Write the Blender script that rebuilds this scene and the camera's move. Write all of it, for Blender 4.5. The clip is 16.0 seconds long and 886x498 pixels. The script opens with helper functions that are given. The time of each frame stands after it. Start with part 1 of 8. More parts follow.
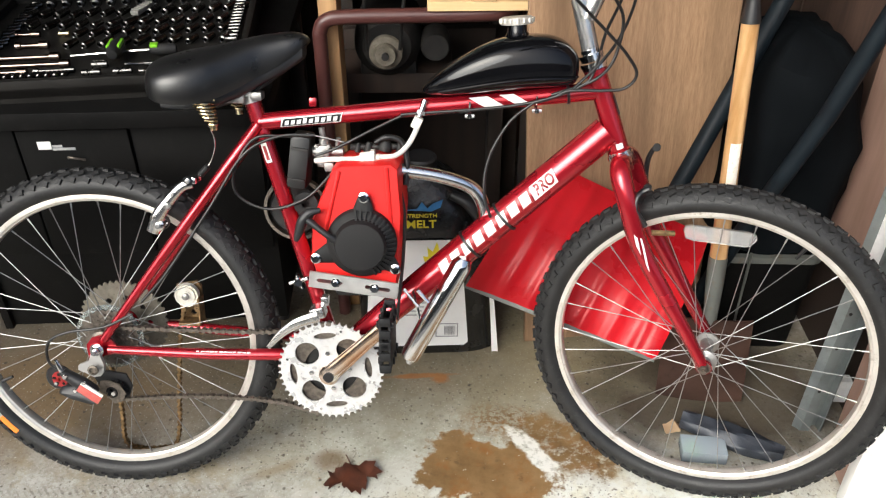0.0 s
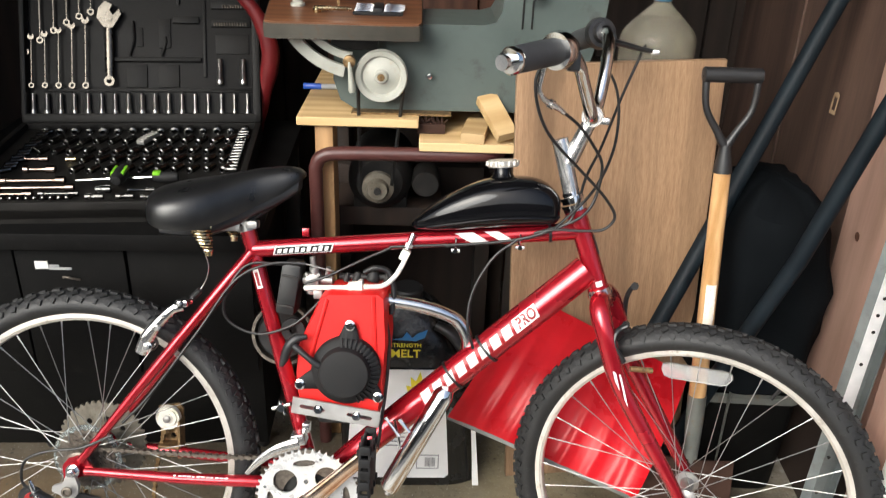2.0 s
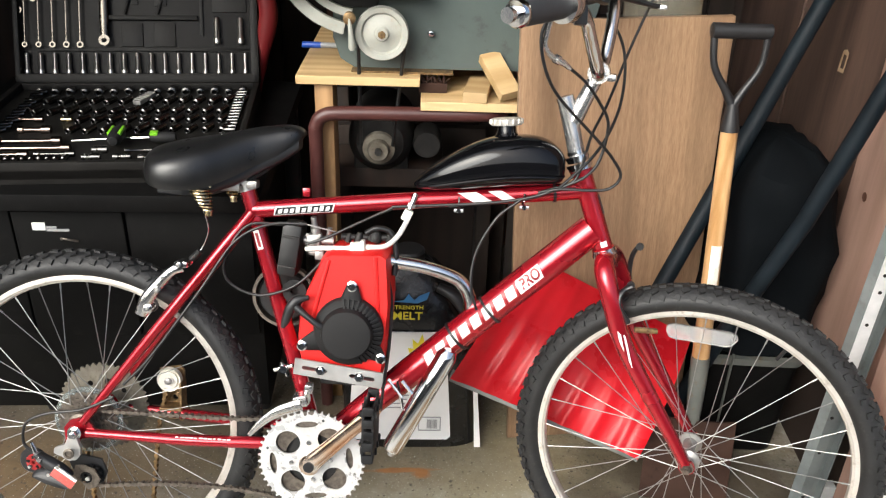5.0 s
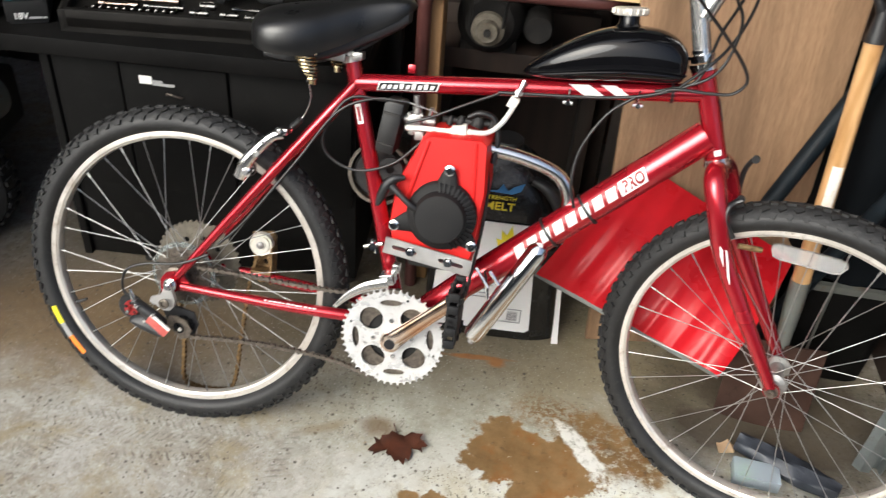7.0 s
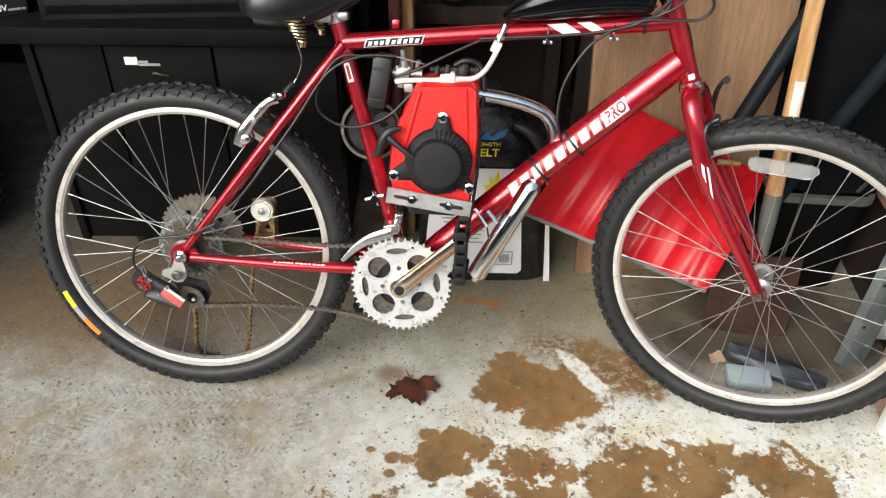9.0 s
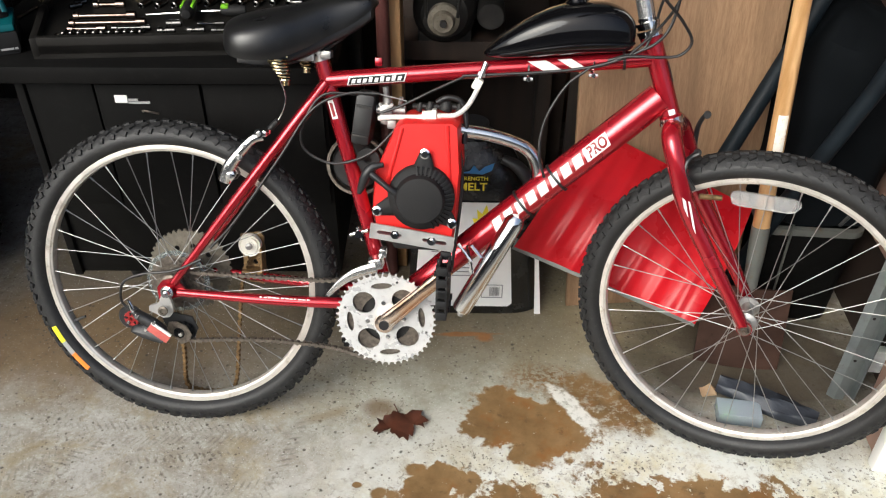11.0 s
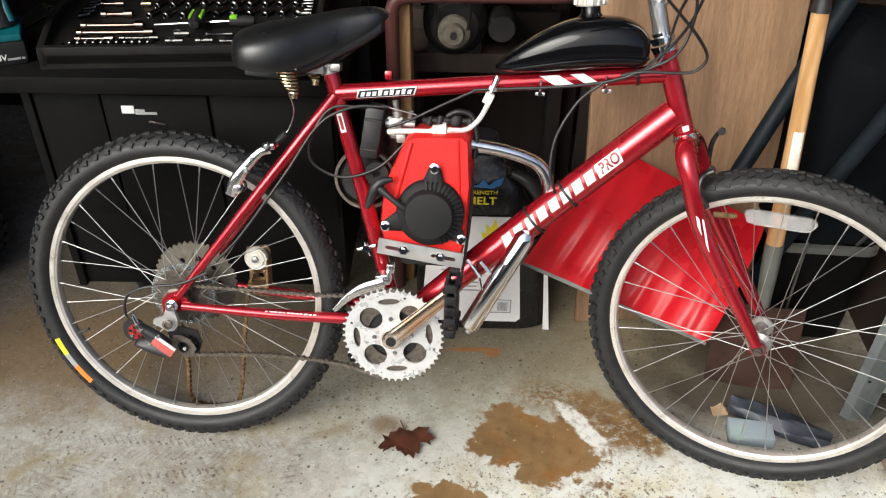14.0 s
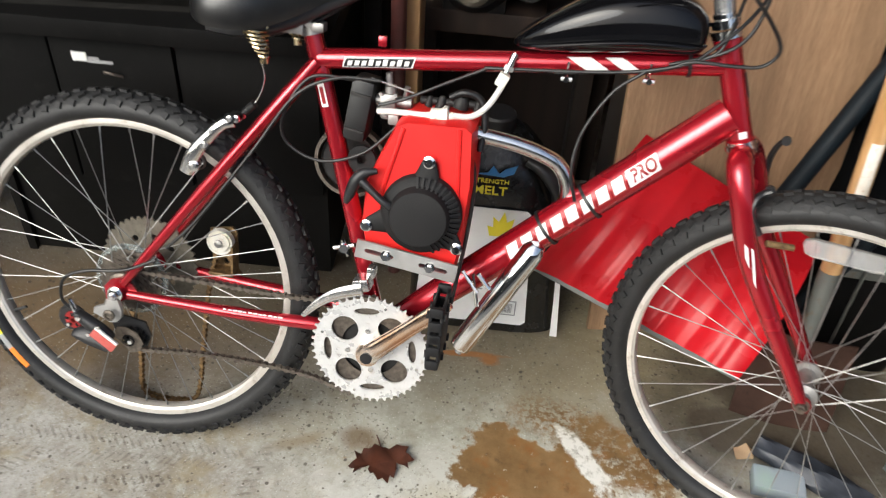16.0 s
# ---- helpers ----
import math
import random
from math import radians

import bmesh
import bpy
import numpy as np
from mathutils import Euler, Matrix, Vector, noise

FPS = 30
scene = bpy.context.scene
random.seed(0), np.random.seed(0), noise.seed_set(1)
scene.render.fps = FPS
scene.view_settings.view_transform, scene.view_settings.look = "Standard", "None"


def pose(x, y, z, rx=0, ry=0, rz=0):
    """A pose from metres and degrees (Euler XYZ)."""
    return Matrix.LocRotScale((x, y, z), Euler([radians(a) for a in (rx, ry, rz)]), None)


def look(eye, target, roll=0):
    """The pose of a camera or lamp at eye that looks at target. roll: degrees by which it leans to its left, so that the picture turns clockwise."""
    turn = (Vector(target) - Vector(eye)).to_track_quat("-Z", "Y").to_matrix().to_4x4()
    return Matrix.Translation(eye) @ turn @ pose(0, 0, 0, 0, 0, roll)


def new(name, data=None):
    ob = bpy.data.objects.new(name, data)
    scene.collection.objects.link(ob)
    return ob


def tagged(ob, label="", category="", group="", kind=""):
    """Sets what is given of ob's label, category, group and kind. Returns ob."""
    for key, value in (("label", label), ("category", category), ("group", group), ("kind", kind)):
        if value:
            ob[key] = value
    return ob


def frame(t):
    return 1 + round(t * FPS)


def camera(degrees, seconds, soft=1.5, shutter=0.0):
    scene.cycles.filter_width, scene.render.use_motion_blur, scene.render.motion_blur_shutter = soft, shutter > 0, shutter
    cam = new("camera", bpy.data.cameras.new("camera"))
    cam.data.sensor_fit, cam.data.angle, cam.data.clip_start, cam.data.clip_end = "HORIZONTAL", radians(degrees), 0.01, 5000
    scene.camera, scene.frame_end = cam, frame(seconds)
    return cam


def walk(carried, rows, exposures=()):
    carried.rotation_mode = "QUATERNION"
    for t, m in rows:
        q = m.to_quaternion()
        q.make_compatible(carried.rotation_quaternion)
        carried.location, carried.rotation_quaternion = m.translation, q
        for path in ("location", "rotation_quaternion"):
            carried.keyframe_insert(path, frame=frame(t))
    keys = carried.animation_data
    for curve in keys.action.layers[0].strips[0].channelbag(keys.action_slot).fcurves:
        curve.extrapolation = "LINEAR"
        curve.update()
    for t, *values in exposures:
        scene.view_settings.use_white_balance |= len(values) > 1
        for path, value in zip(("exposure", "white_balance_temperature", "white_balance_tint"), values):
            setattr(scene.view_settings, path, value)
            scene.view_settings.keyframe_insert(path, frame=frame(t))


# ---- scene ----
cam = camera(56.9, 16.0, soft=1.15, shutter=0.5)
PATH = [
    (0, (0.129, -1.098, 1.354), (0.055, 0.544, 0.215), -0.3),
    (0.5, (0.133, -1.1, 1.357), (0.07, 0.566, 0.253), 0.1),
    (1, (0.135, -1.111, 1.366), (0.072, 0.607, 0.344), 1.1),
    (1.5, (0.136, -1.121, 1.37), (0.073, 0.643, 0.43), 1.8),
    (2, (0.135, -1.133, 1.376), (0.081, 0.67, 0.512), 2.0),
    (2.5, (0.143, -1.138, 1.381), (0.111, 0.687, 0.564), 1.9),
    (3, (0.146, -1.134, 1.383), (0.15, 0.696, 0.574), 1.9),
    (3.5, (0.148, -1.134, 1.379), (0.154, 0.684, 0.545), 2.1),
    (4, (0.146, -1.126, 1.375), (0.125, 0.667, 0.489), 2.1),
    (6.3, (0.106, -1.117, 1.338), (0.018, 0.57, 0.267), 2.1),
    (6.5, (0.124, -1.103, 1.354), (-0.001, 0.553, 0.24), 2.8),
    (7, (0.1, -1.097, 1.339), (-0.116, 0.506, 0.164), 4.7),
    (7.5, (0.138, -1.106, 1.342), (-0.199, 0.45, 0.13), 2.5),
    (8, (0.108, -1.12, 1.336), (-0.2, 0.43, 0.11), -0.3),
    (8.5, (0.03, -1.176, 1.338), (-0.148, 0.388, 0.104), -1.0),
    (9, (0.036, -1.196, 1.341), (-0.075, 0.379, 0.113), 1.0),
    (9.2, (0.059, -1.182, 1.345), (-0.058, 0.397, 0.123), 1.3),
    (11.5, (0.086, -1.19, 1.354), (-0.058, 0.435, 0.198), 0.1),
    (12, (0.085, -1.18, 1.354), (-0.062, 0.456, 0.214), 0.3),
    (12.5, (0.079, -1.177, 1.356), (-0.075, 0.463, 0.223), 0.4),
    (13, (0.074, -1.175, 1.353), (-0.084, 0.464, 0.218), 0.6),
    (13.5, (0.076, -1.174, 1.349), (-0.079, 0.465, 0.212), 0.6),
    (14, (0.077, -1.162, 1.353), (-0.078, 0.462, 0.196), 0.5),
    (14.5, (0.073, -1.171, 1.357), (-0.09, 0.455, 0.204), 0.8),
    (15, (0.07, -1.166, 1.355), (-0.096, 0.466, 0.211), 0.8),
    (15.5, (0.098, -1.097, 1.341), (-0.069, 0.519, 0.174), 1.8),
    (16, (0.091, -0.89, 1.291), (-0.099, 0.64, 0.017), 3.9),
]
walk(cam, [(t, look(eye, target, roll)) for t, eye, target, roll in PATH],
     [(0, 0.54, 6080, 5), (1, 0.5, 6080, 5), (2, 0.63, 6080, 5), (3, 0.76, 6080, 5), (4, 0.72, 6080, 5), (6.3, 0.59, 6080, 5), (7, 0.52, 6080, 5), (7.5, 0.45, 6080, 5), (8, 0.48, 6080, 5), (8.5, 0.46, 6080, 5), (9, 0.40, 6080, 5), (11.5, 0.37, 6080, 5), (12.5, 0.41, 6080, 5), (16, 0.38, 6080, 5)])

# ---- world and light ----
world = bpy.data.worlds.new("sky")
scene.world = world
world.use_nodes = True
wn = world.node_tree
sky = wn.nodes.new("ShaderNodeTexSky")
sky.sky_type = "NISHITA"
sky.sun_disc = False
sky.sun_elevation = radians(37)
sky.sun_rotation = radians(211)
sky.air_density, sky.dust_density = 0.8, 6.0
wn.nodes["Background"].inputs["Strength"].default_value = 0.15
wn.links.new(sky.outputs[0], wn.nodes["Background"].inputs["Color"])
sun = new("sun", bpy.data.lights.new("sun", "SUN"))
sun.data.energy, sun.data.angle, sun.data.color = 1.75, radians(40), (1.0, 0.97, 0.93)
sun.matrix_world = look((-2.55, -4.05, 3.3), (0, 0.2, 0.4))


# ---- materials ----
def nodes_of(name):
    m = bpy.data.materials.new(name)
    m.use_nodes = True
    nt = m.node_tree
    return m, nt, nt.nodes["Principled BSDF"]


def node(nt, kind, **kw):
    n = nt.nodes.new(kind)
    for k, v in kw.items():
        n.inputs[k].default_value = v
    return n


def coords(nt, scale=(1, 1, 1)):
    tc = nt.nodes.new("ShaderNodeTexCoord")
    mp = nt.nodes.new("ShaderNodeMapping")
    mp.inputs["Scale"].default_value = scale
    nt.links.new(tc.outputs["Object"], mp.inputs["Vector"])
    return mp.outputs[0]


def ramp(nt, fac, stops):
    r = nt.nodes.new("ShaderNodeValToRGB")
    e = r.color_ramp.elements
    while len(e) < len(stops):
        e.new(0.5)
    for el, (p, c) in zip(e, stops):
        el.position, el.color = p, (*c, 1) if len(c) == 3 else c
    nt.links.new(fac, r.inputs[0])
    return r.outputs[0]


def noise_tex(nt, vec, scale, detail=4.0, rough=0.55, distort=0.0):
    n = node(nt, "ShaderNodeTexNoise", Scale=scale, Detail=detail, Roughness=rough, Distortion=distort)
    nt.links.new(vec, n.inputs["Vector"])
    return n.outputs[0]


def mix(nt, fac, a, b):
    m = nt.nodes.new("ShaderNodeMix")
    m.data_type = "RGBA"
    for s, v in ((0, fac), (6, a), (7, b)):
        if hasattr(v, "is_linked"):
            nt.links.new(v, m.inputs[s])
        else:
            m.inputs[s].default_value = v if s == 0 else (*v, 1)
    return m.outputs[2]


def bump(nt, bsdf, height, strength=0.3, dist=0.002):
    b = node(nt, "ShaderNodeBump", Strength=strength, Distance=dist)
    nt.links.new(height, b.inputs["Height"])
    nt.links.new(b.outputs[0], bsdf.inputs["Normal"])


def surface(name, a, b, rough=0.5, metal=0.0, scale=30.0, grain=300.0, relief=0.2, coat=0.0, dirt=None, spread=0.15, depth=0.0008, stretch=(1, 1, 1), spec=0.5):
    """A material that varies between two colours at two scales, with fine relief and uneven gloss."""
    m, nt, bs = nodes_of(name)
    v = coords(nt, stretch)
    big, fine = noise_tex(nt, v, scale, 5), noise_tex(nt, v, grain, 3)
    col = mix(nt, ramp(nt, big, [(0.3, (0, 0, 0)), (0.7, (1, 1, 1))]), a, b)
    if dirt:
        spots = ramp(nt, noise_tex(nt, v, scale * 2.7, 8, 0.7), [(0.55, (0, 0, 0)), (0.72, (1, 1, 1))])
        col = mix(nt, spots, col, dirt)
    nt.links.new(col, bs.inputs["Base Color"])
    rr = node(nt, "ShaderNodeMapRange")
    rr.inputs["To Min"].default_value, rr.inputs["To Max"].default_value = max(rough - spread, 0.03), min(rough + spread, 1)
    nt.links.new(big, rr.inputs["Value"])
    nt.links.new(rr.outputs[0], bs.inputs["Roughness"])
    bs.inputs["Metallic"].default_value = metal
    bs.inputs["Specular IOR Level"].default_value = spec
    bs.inputs["Coat Weight"].default_value = coat
    bs.inputs["Coat Roughness"].default_value = 0.08
    if relief:
        bump(nt, bs, fine, relief, depth)
    return m


def wood(name, a, b, rough=0.55, scale=9.0, axis="Z", knots=True, coat=0.0, wavy=9.0, fineness=0.45, bands=None):
    """Sawn wood with long grain, rings and a few knots."""
    m, nt, bs = nodes_of(name)
    st = {"X": (0.12, 1, 1), "Y": (1, 0.12, 1), "Z": (1, 1, 0.12)}[axis]
    v = coords(nt, st)
    info = nt.nodes.new("ShaderNodeObjectInfo")
    add = nt.nodes.new("ShaderNodeVectorMath")
    add.operation = "ADD"
    mul = nt.nodes.new("ShaderNodeVectorMath")
    mul.operation = "SCALE"
    mul.inputs[0].default_value = (3.1, 5.7, 2.3)
    nt.links.new(info.outputs["Random"], mul.inputs["Scale"])
    nt.links.new(v, add.inputs[0])
    nt.links.new(mul.outputs[0], add.inputs[1])
    v = add.outputs[0]
    w = nt.nodes.new("ShaderNodeTexWave")
    w.wave_type, w.bands_direction = "BANDS", bands or ("X" if axis != "X" else "Y")
    for k, x in (("Scale", scale), ("Distortion", wavy), ("Detail", 3.0), ("Detail Scale", 1.2)):
        w.inputs[k].default_value = x
    nt.links.new(v, w.inputs["Vector"])
    fine = noise_tex(nt, v, scale * 22, 4, 0.6)
    tone = noise_tex(nt, v, scale * 0.6, 3)
    grain = mix(nt, fineness, w.outputs[0], fine)
    col = mix(nt, ramp(nt, grain, [(0.2, (0, 0, 0)), (0.8, (1, 1, 1))]), a, b)
    dark = tuple(c * 0.45 for c in a)
    col = mix(nt, ramp(nt, tone, [(0.46, (0, 0, 0)), (0.72, (0.75, 0.75, 0.75))]), col, dark)
    if knots:
        vo = node(nt, "ShaderNodeTexVoronoi", Scale=4.2)
        nt.links.new(coords(nt, {"X": (0.55, 1, 1), "Y": (1, 0.55, 1), "Z": (1, 1, 0.55)}[axis]), vo.inputs["Vector"])
        col = mix(nt, ramp(nt, vo.outputs["Distance"], [(0.03, (0.85, 0.85, 0.85)), (0.075, (0.45, 0.45, 0.45)), (0.13, (0, 0, 0))]), col, dark)
    nt.links.new(col, bs.inputs["Base Color"])
    bs.inputs["Roughness"].default_value = rough
    bs.inputs["Coat Weight"].default_value = coat
    bump(nt, bs, grain, 0.25, 0.0008)
    return m


def clear(name, tint, rough=0.15, alpha=0.5):
    m, nt, bs = nodes_of(name)
    bs.inputs["Base Color"].default_value = (*tint, 1)
    bs.inputs["Roughness"].default_value = rough
    bs.inputs["Transmission Weight"].default_value = alpha
    bs.inputs["IOR"].default_value = 1.3
    bump(nt, bs, noise_tex(nt, coords(nt), 60), 0.1, 0.001)
    return m


def lerp_stain(nt, vec, cx, cy, rx, ry, wobble, scale, edge=0.12, turn=0.0):
    """A mask that is 1 inside an uneven blob on the floor."""
    mp = nt.nodes.new("ShaderNodeMapping")
    mp.vector_type = "TEXTURE"
    mp.inputs["Location"].default_value, mp.inputs["Scale"].default_value = (cx, cy, 0), (rx, ry, 1)
    mp.inputs["Rotation"].default_value = (0, 0, radians(turn))
    nt.links.new(vec, mp.inputs["Vector"])
    ln = nt.nodes.new("ShaderNodeVectorMath")
    ln.operation = "LENGTH"
    nt.links.new(mp.outputs[0], ln.inputs[0])
    n = noise_tex(nt, vec, scale, 6, 0.65)
    ma = node(nt, "ShaderNodeMath")
    ma.operation = "MULTIPLY_ADD"
    nt.links.new(n, ma.inputs[0])
    ma.inputs[1].default_value = wobble
    nt.links.new(ln.outputs["Value"], ma.inputs[2])
    mid = 1 + wobble * 0.5
    return scaled_step(nt, ma.outputs[0], mid, edge)


def scaled_step(nt, value, mid, edge):
    mr = node(nt, "ShaderNodeMapRange")
    mr.inputs["From Min"].default_value, mr.inputs["From Max"].default_value = mid + edge, mid - edge
    nt.links.new(value, mr.inputs["Value"])
    return mr.outputs[0]


def blend(nt, op, a, b):
    m = nt.nodes.new("ShaderNodeMath")
    m.operation, m.use_clamp = op, True
    for i, v in enumerate((a, b)):
        if hasattr(v, "is_linked"):
            nt.links.new(v, m.inputs[i])
        else:
            m.inputs[i].default_value = v
    return m.outputs[0]


def concrete_floor():
    """Grey floor paint, flaked off to ochre concrete near the door, with dirt, rust, tyre prints and some painted
    shade.
    """
    m, nt, bs = nodes_of("painted_concrete")
    v = coords(nt)
    steps = lambda value, lo, hi, top=1.0: blend(nt, "MULTIPLY", ramp(nt, value, [(lo, (0, 0, 0)), (hi, (1, 1, 1))]), top)
    cover = lambda mask, top, below, colour: mix(nt, blend(nt, "MULTIPLY", mask, top), below, colour)
    patch = lambda cx, cy, rx, ry, wob, sc, edge, turn=0.0: lerp_stain(nt, v, cx, cy, rx, ry, wob, sc, edge, turn)
    fine = noise_tex(nt, v, 140, 5, 0.65)
    # paint: warm grey, mottled at a hand's width and at a finger's width
    paint = mix(nt, steps(noise_tex(nt, v, 3.2, 6, 0.68), 0.36, 0.64), (0.30, 0.275, 0.225), (0.47, 0.462, 0.425))
    paint = cover(steps(noise_tex(nt, v, 10, 9, 0.78, 0.4), 0.46, 0.62), 0.7, paint, (0.235, 0.195, 0.135))
    paint = cover(steps(noise_tex(nt, v, 38, 8, 0.8), 0.49, 0.62), 0.5, paint, (0.58, 0.58, 0.545))
    paint = cover(steps(noise_tex(nt, v, 60, 8, 0.85, 0.3), 0.52, 0.60), 0.5, paint, (0.19, 0.165, 0.125))
    paint = cover(steps(noise_tex(nt, v, 5.5, 8, 0.75, 0.5), 0.50, 0.64), 0.65, paint, (0.30, 0.235, 0.115))
    # greenish grey film under the cranks, earth carried in towards the back
    film = patch(0.02, 0.14, 0.42, 0.19, 1.1, 6, 0.5)
    paint = cover(film, 0.7, paint, mix(nt, steps(noise_tex(nt, v, 16, 8, 0.75), 0.36, 0.64), (0.25, 0.245, 0.175), (0.50, 0.515, 0.455)))
    earth = patch(0.22, 0.42, 0.62, 0.22, 1.0, 6, 0.45)
    paint = cover(earth, 0.8, paint, mix(nt, noise_tex(nt, v, 22, 8, 0.72), (0.12, 0.092, 0.045), (0.40, 0.345, 0.215)))
    # mud, made darker and wider to paint in the shade under the desk
    mud_and_shade = patch(-0.62, 0.44, 0.66, 0.31, 1.0, 5, 0.45)
    paint = cover(mud_and_shade, 0.85, paint, mix(nt, noise_tex(nt, v, 26, 8, 0.72), (0.050, 0.037, 0.022), (0.17, 0.132, 0.084)))
    brown = patch(-0.99, 0.21, 0.42, 0.17, 1.0, 6, 0.45)
    paint = cover(brown, 0.85, paint, mix(nt, noise_tex(nt, v, 18, 6, 0.7), (0.080, 0.048, 0.022), (0.24, 0.165, 0.088)))
    # thick bright paint that is left round the bare places
    white = patch(0.44, -0.16, 0.66, 0.24, 1.2, 7, 0.40, 6)
    cream = mix(nt, steps(noise_tex(nt, v, 8, 6, 0.7), 0.47, 0.66), (0.79, 0.805, 0.74), (0.68, 0.63, 0.43))
    paint = cover(white, 0.85, paint, mix(nt, steps(noise_tex(nt, v, 30, 8, 0.8), 0.50, 0.62, 0.6), cream, (0.36, 0.30, 0.20)))
    # short rows of tyre tread prints
    tc = nt.nodes.new("ShaderNodeTexCoord")
    for cx, cy, turn, half, wide, pitch, skew, top in ((-0.60, -0.035, 4, 0.25, 0.022, 0.0150, 0.8, 0.55), (-0.58, -0.070, 6, 0.22, 0.016, 0.0140, -0.7, 0.5), (-0.545, -0.112, 12, 0.105, 0.017, 0.0165, 0.5, 0.9), (-0.47, -0.195, 20, 0.15, 0.018, 0.0155, -0.6, 0.6),
                                                       (-0.52, -0.240, 18, 0.10, 0.016, 0.0150, 0.6, 0.6), (-0.79, -0.145, 42, 0.11, 0.020, 0.0150, 0.8, 0.55), (-0.86, -0.170, 52, 0.10, 0.016, 0.0145, -0.6, 0.45), (-0.335, -0.075, 84, 0.09, 0.022, 0.0150, 0.4, 0.6), (-0.36, -0.20, 70, 0.08, 0.018, 0.0145, -0.5, 0.45)):
        mv = nt.nodes.new("ShaderNodeMapping")
        mv.vector_type = "TEXTURE"
        mv.inputs["Location"].default_value, mv.inputs["Rotation"].default_value = (cx, cy, 0), (0, 0, radians(turn))
        nt.links.new(tc.outputs["Object"], mv.inputs["Vector"])
        xyz = nt.nodes.new("ShaderNodeSeparateXYZ")
        nt.links.new(mv.outputs[0], xyz.inputs[0])
        slant = node(nt, "ShaderNodeMath")
        slant.operation = "MULTIPLY_ADD"
        nt.links.new(xyz.outputs[1], slant.inputs[0])
        slant.inputs[1].default_value = skew
        nt.links.new(xyz.outputs[0], slant.inputs[2])
        freq = node(nt, "ShaderNodeMath")
        freq.operation = "MULTIPLY"
        nt.links.new(slant.outputs[0], freq.inputs[0])
        freq.inputs[1].default_value = 2 * math.pi / pitch
        wave = nt.nodes.new("ShaderNodeMath")
        wave.operation = "SINE"
        nt.links.new(freq.outputs[0], wave.inputs[0])
        rough = noise_tex(nt, v, 55, 5, 0.75)
        lug = node(nt, "ShaderNodeMath")
        lug.operation = "MULTIPLY_ADD"
        nt.links.new(rough, lug.inputs[0])
        lug.inputs[1].default_value = 6.5
        nt.links.new(wave.outputs[0], lug.inputs[2])
        dashes = scaled_step(nt, lug.outputs[0], 3.95, -0.35)
        band = lerp_stain(nt, v, cx, cy, half, wide * 0.62, 1.0, 26, 0.30, turn)
        paint = cover(blend(nt, "MULTIPLY", dashes, band), top * 0.85, paint, (0.125, 0.108, 0.082))
    # scattered grit, dark specks and pale crumbs, in drifts
    drift = steps(noise_tex(nt, v, 4.2, 4, 0.6), 0.40, 0.62)
    paint = cover(blend(nt, "MULTIPLY", steps(noise_tex(nt, v, 75, 3, 0.6, 0.6), 0.60, 0.65), drift), 0.75, paint, (0.13, 0.105, 0.075))
    paint = cover(blend(nt, "MULTIPLY", steps(noise_tex(nt, v, 140, 2, 0.5), 0.64, 0.68), drift), 0.85, paint, (0.045, 0.038, 0.030))
    paint = cover(steps(noise_tex(nt, v, 230, 2, 0.5), 0.66, 0.70), 0.55, paint, (0.72, 0.71, 0.66))
    for sc, size, pick, tone in ((34, 0.115, 0.55, (0.075, 0.06, 0.045)), (62, 0.15, 0.45, (0.10, 0.083, 0.06)), (21, 0.085, 0.6, (0.06, 0.05, 0.038))):
        vo = node(nt, "ShaderNodeTexVoronoi", Scale=sc)
        nt.links.new(v, vo.inputs["Vector"])
        rgb = nt.nodes.new("ShaderNodeSeparateColor")
        nt.links.new(vo.outputs["Color"], rgb.inputs[0])
        near = node(nt, "ShaderNodeMath")
        near.operation = "MULTIPLY_ADD"
        nt.links.new(noise_tex(nt, v, 160, 3, 0.6), near.inputs[0])
        near.inputs[1].default_value = 0.16
        nt.links.new(vo.outputs["Distance"], near.inputs[2])
        dot = blend(nt, "MULTIPLY", scaled_step(nt, near.outputs[0], size + 0.08, 0.03), steps(rgb.outputs[0], pick, pick + 0.02))
        paint = cover(dot, 0.85, paint, tone)
    # bare ochre concrete, stained darker and redder in places
    bare = mix(nt, steps(noise_tex(nt, v, 6, 7, 0.7), 0.35, 0.65), (0.145, 0.086, 0.034), (0.30, 0.188, 0.084))
    bare = cover(steps(noise_tex(nt, v, 14, 8, 0.7), 0.50, 0.66), 0.75, bare, (0.245, 0.104, 0.027))
    bare = cover(steps(noise_tex(nt, v, 22, 8, 0.75), 0.56, 0.66), 0.7, bare, (0.085, 0.055, 0.028))
    main = patch(0.172, 0.034, 0.150, 0.102, 2.3, 12, 0.06, -20)
    side = patch(0.345, 0.120, 0.120, 0.074, 1.9, 14, 0.16, -32)
    side = blend(nt, "MULTIPLY", side, steps(noise_tex(nt, v, 52, 6, 0.75), 0.36, 0.50))
    crumbly = patch(0.225, 0.180, 0.105, 0.045, 1.1, 14, 0.5, -6)
    crumbly = blend(nt, "MULTIPLY", crumbly, steps(noise_tex(nt, v, 85, 5, 0.75), 0.46, 0.54))
    streak = patch(0.268, 0.098, 0.085, 0.022, 1.5, 34, 0.16, -54)
    worn = blend(nt, "SUBTRACT", blend(nt, "MAXIMUM", main, blend(nt, "MAXIMUM", side, crumbly)), streak)
    lower = None
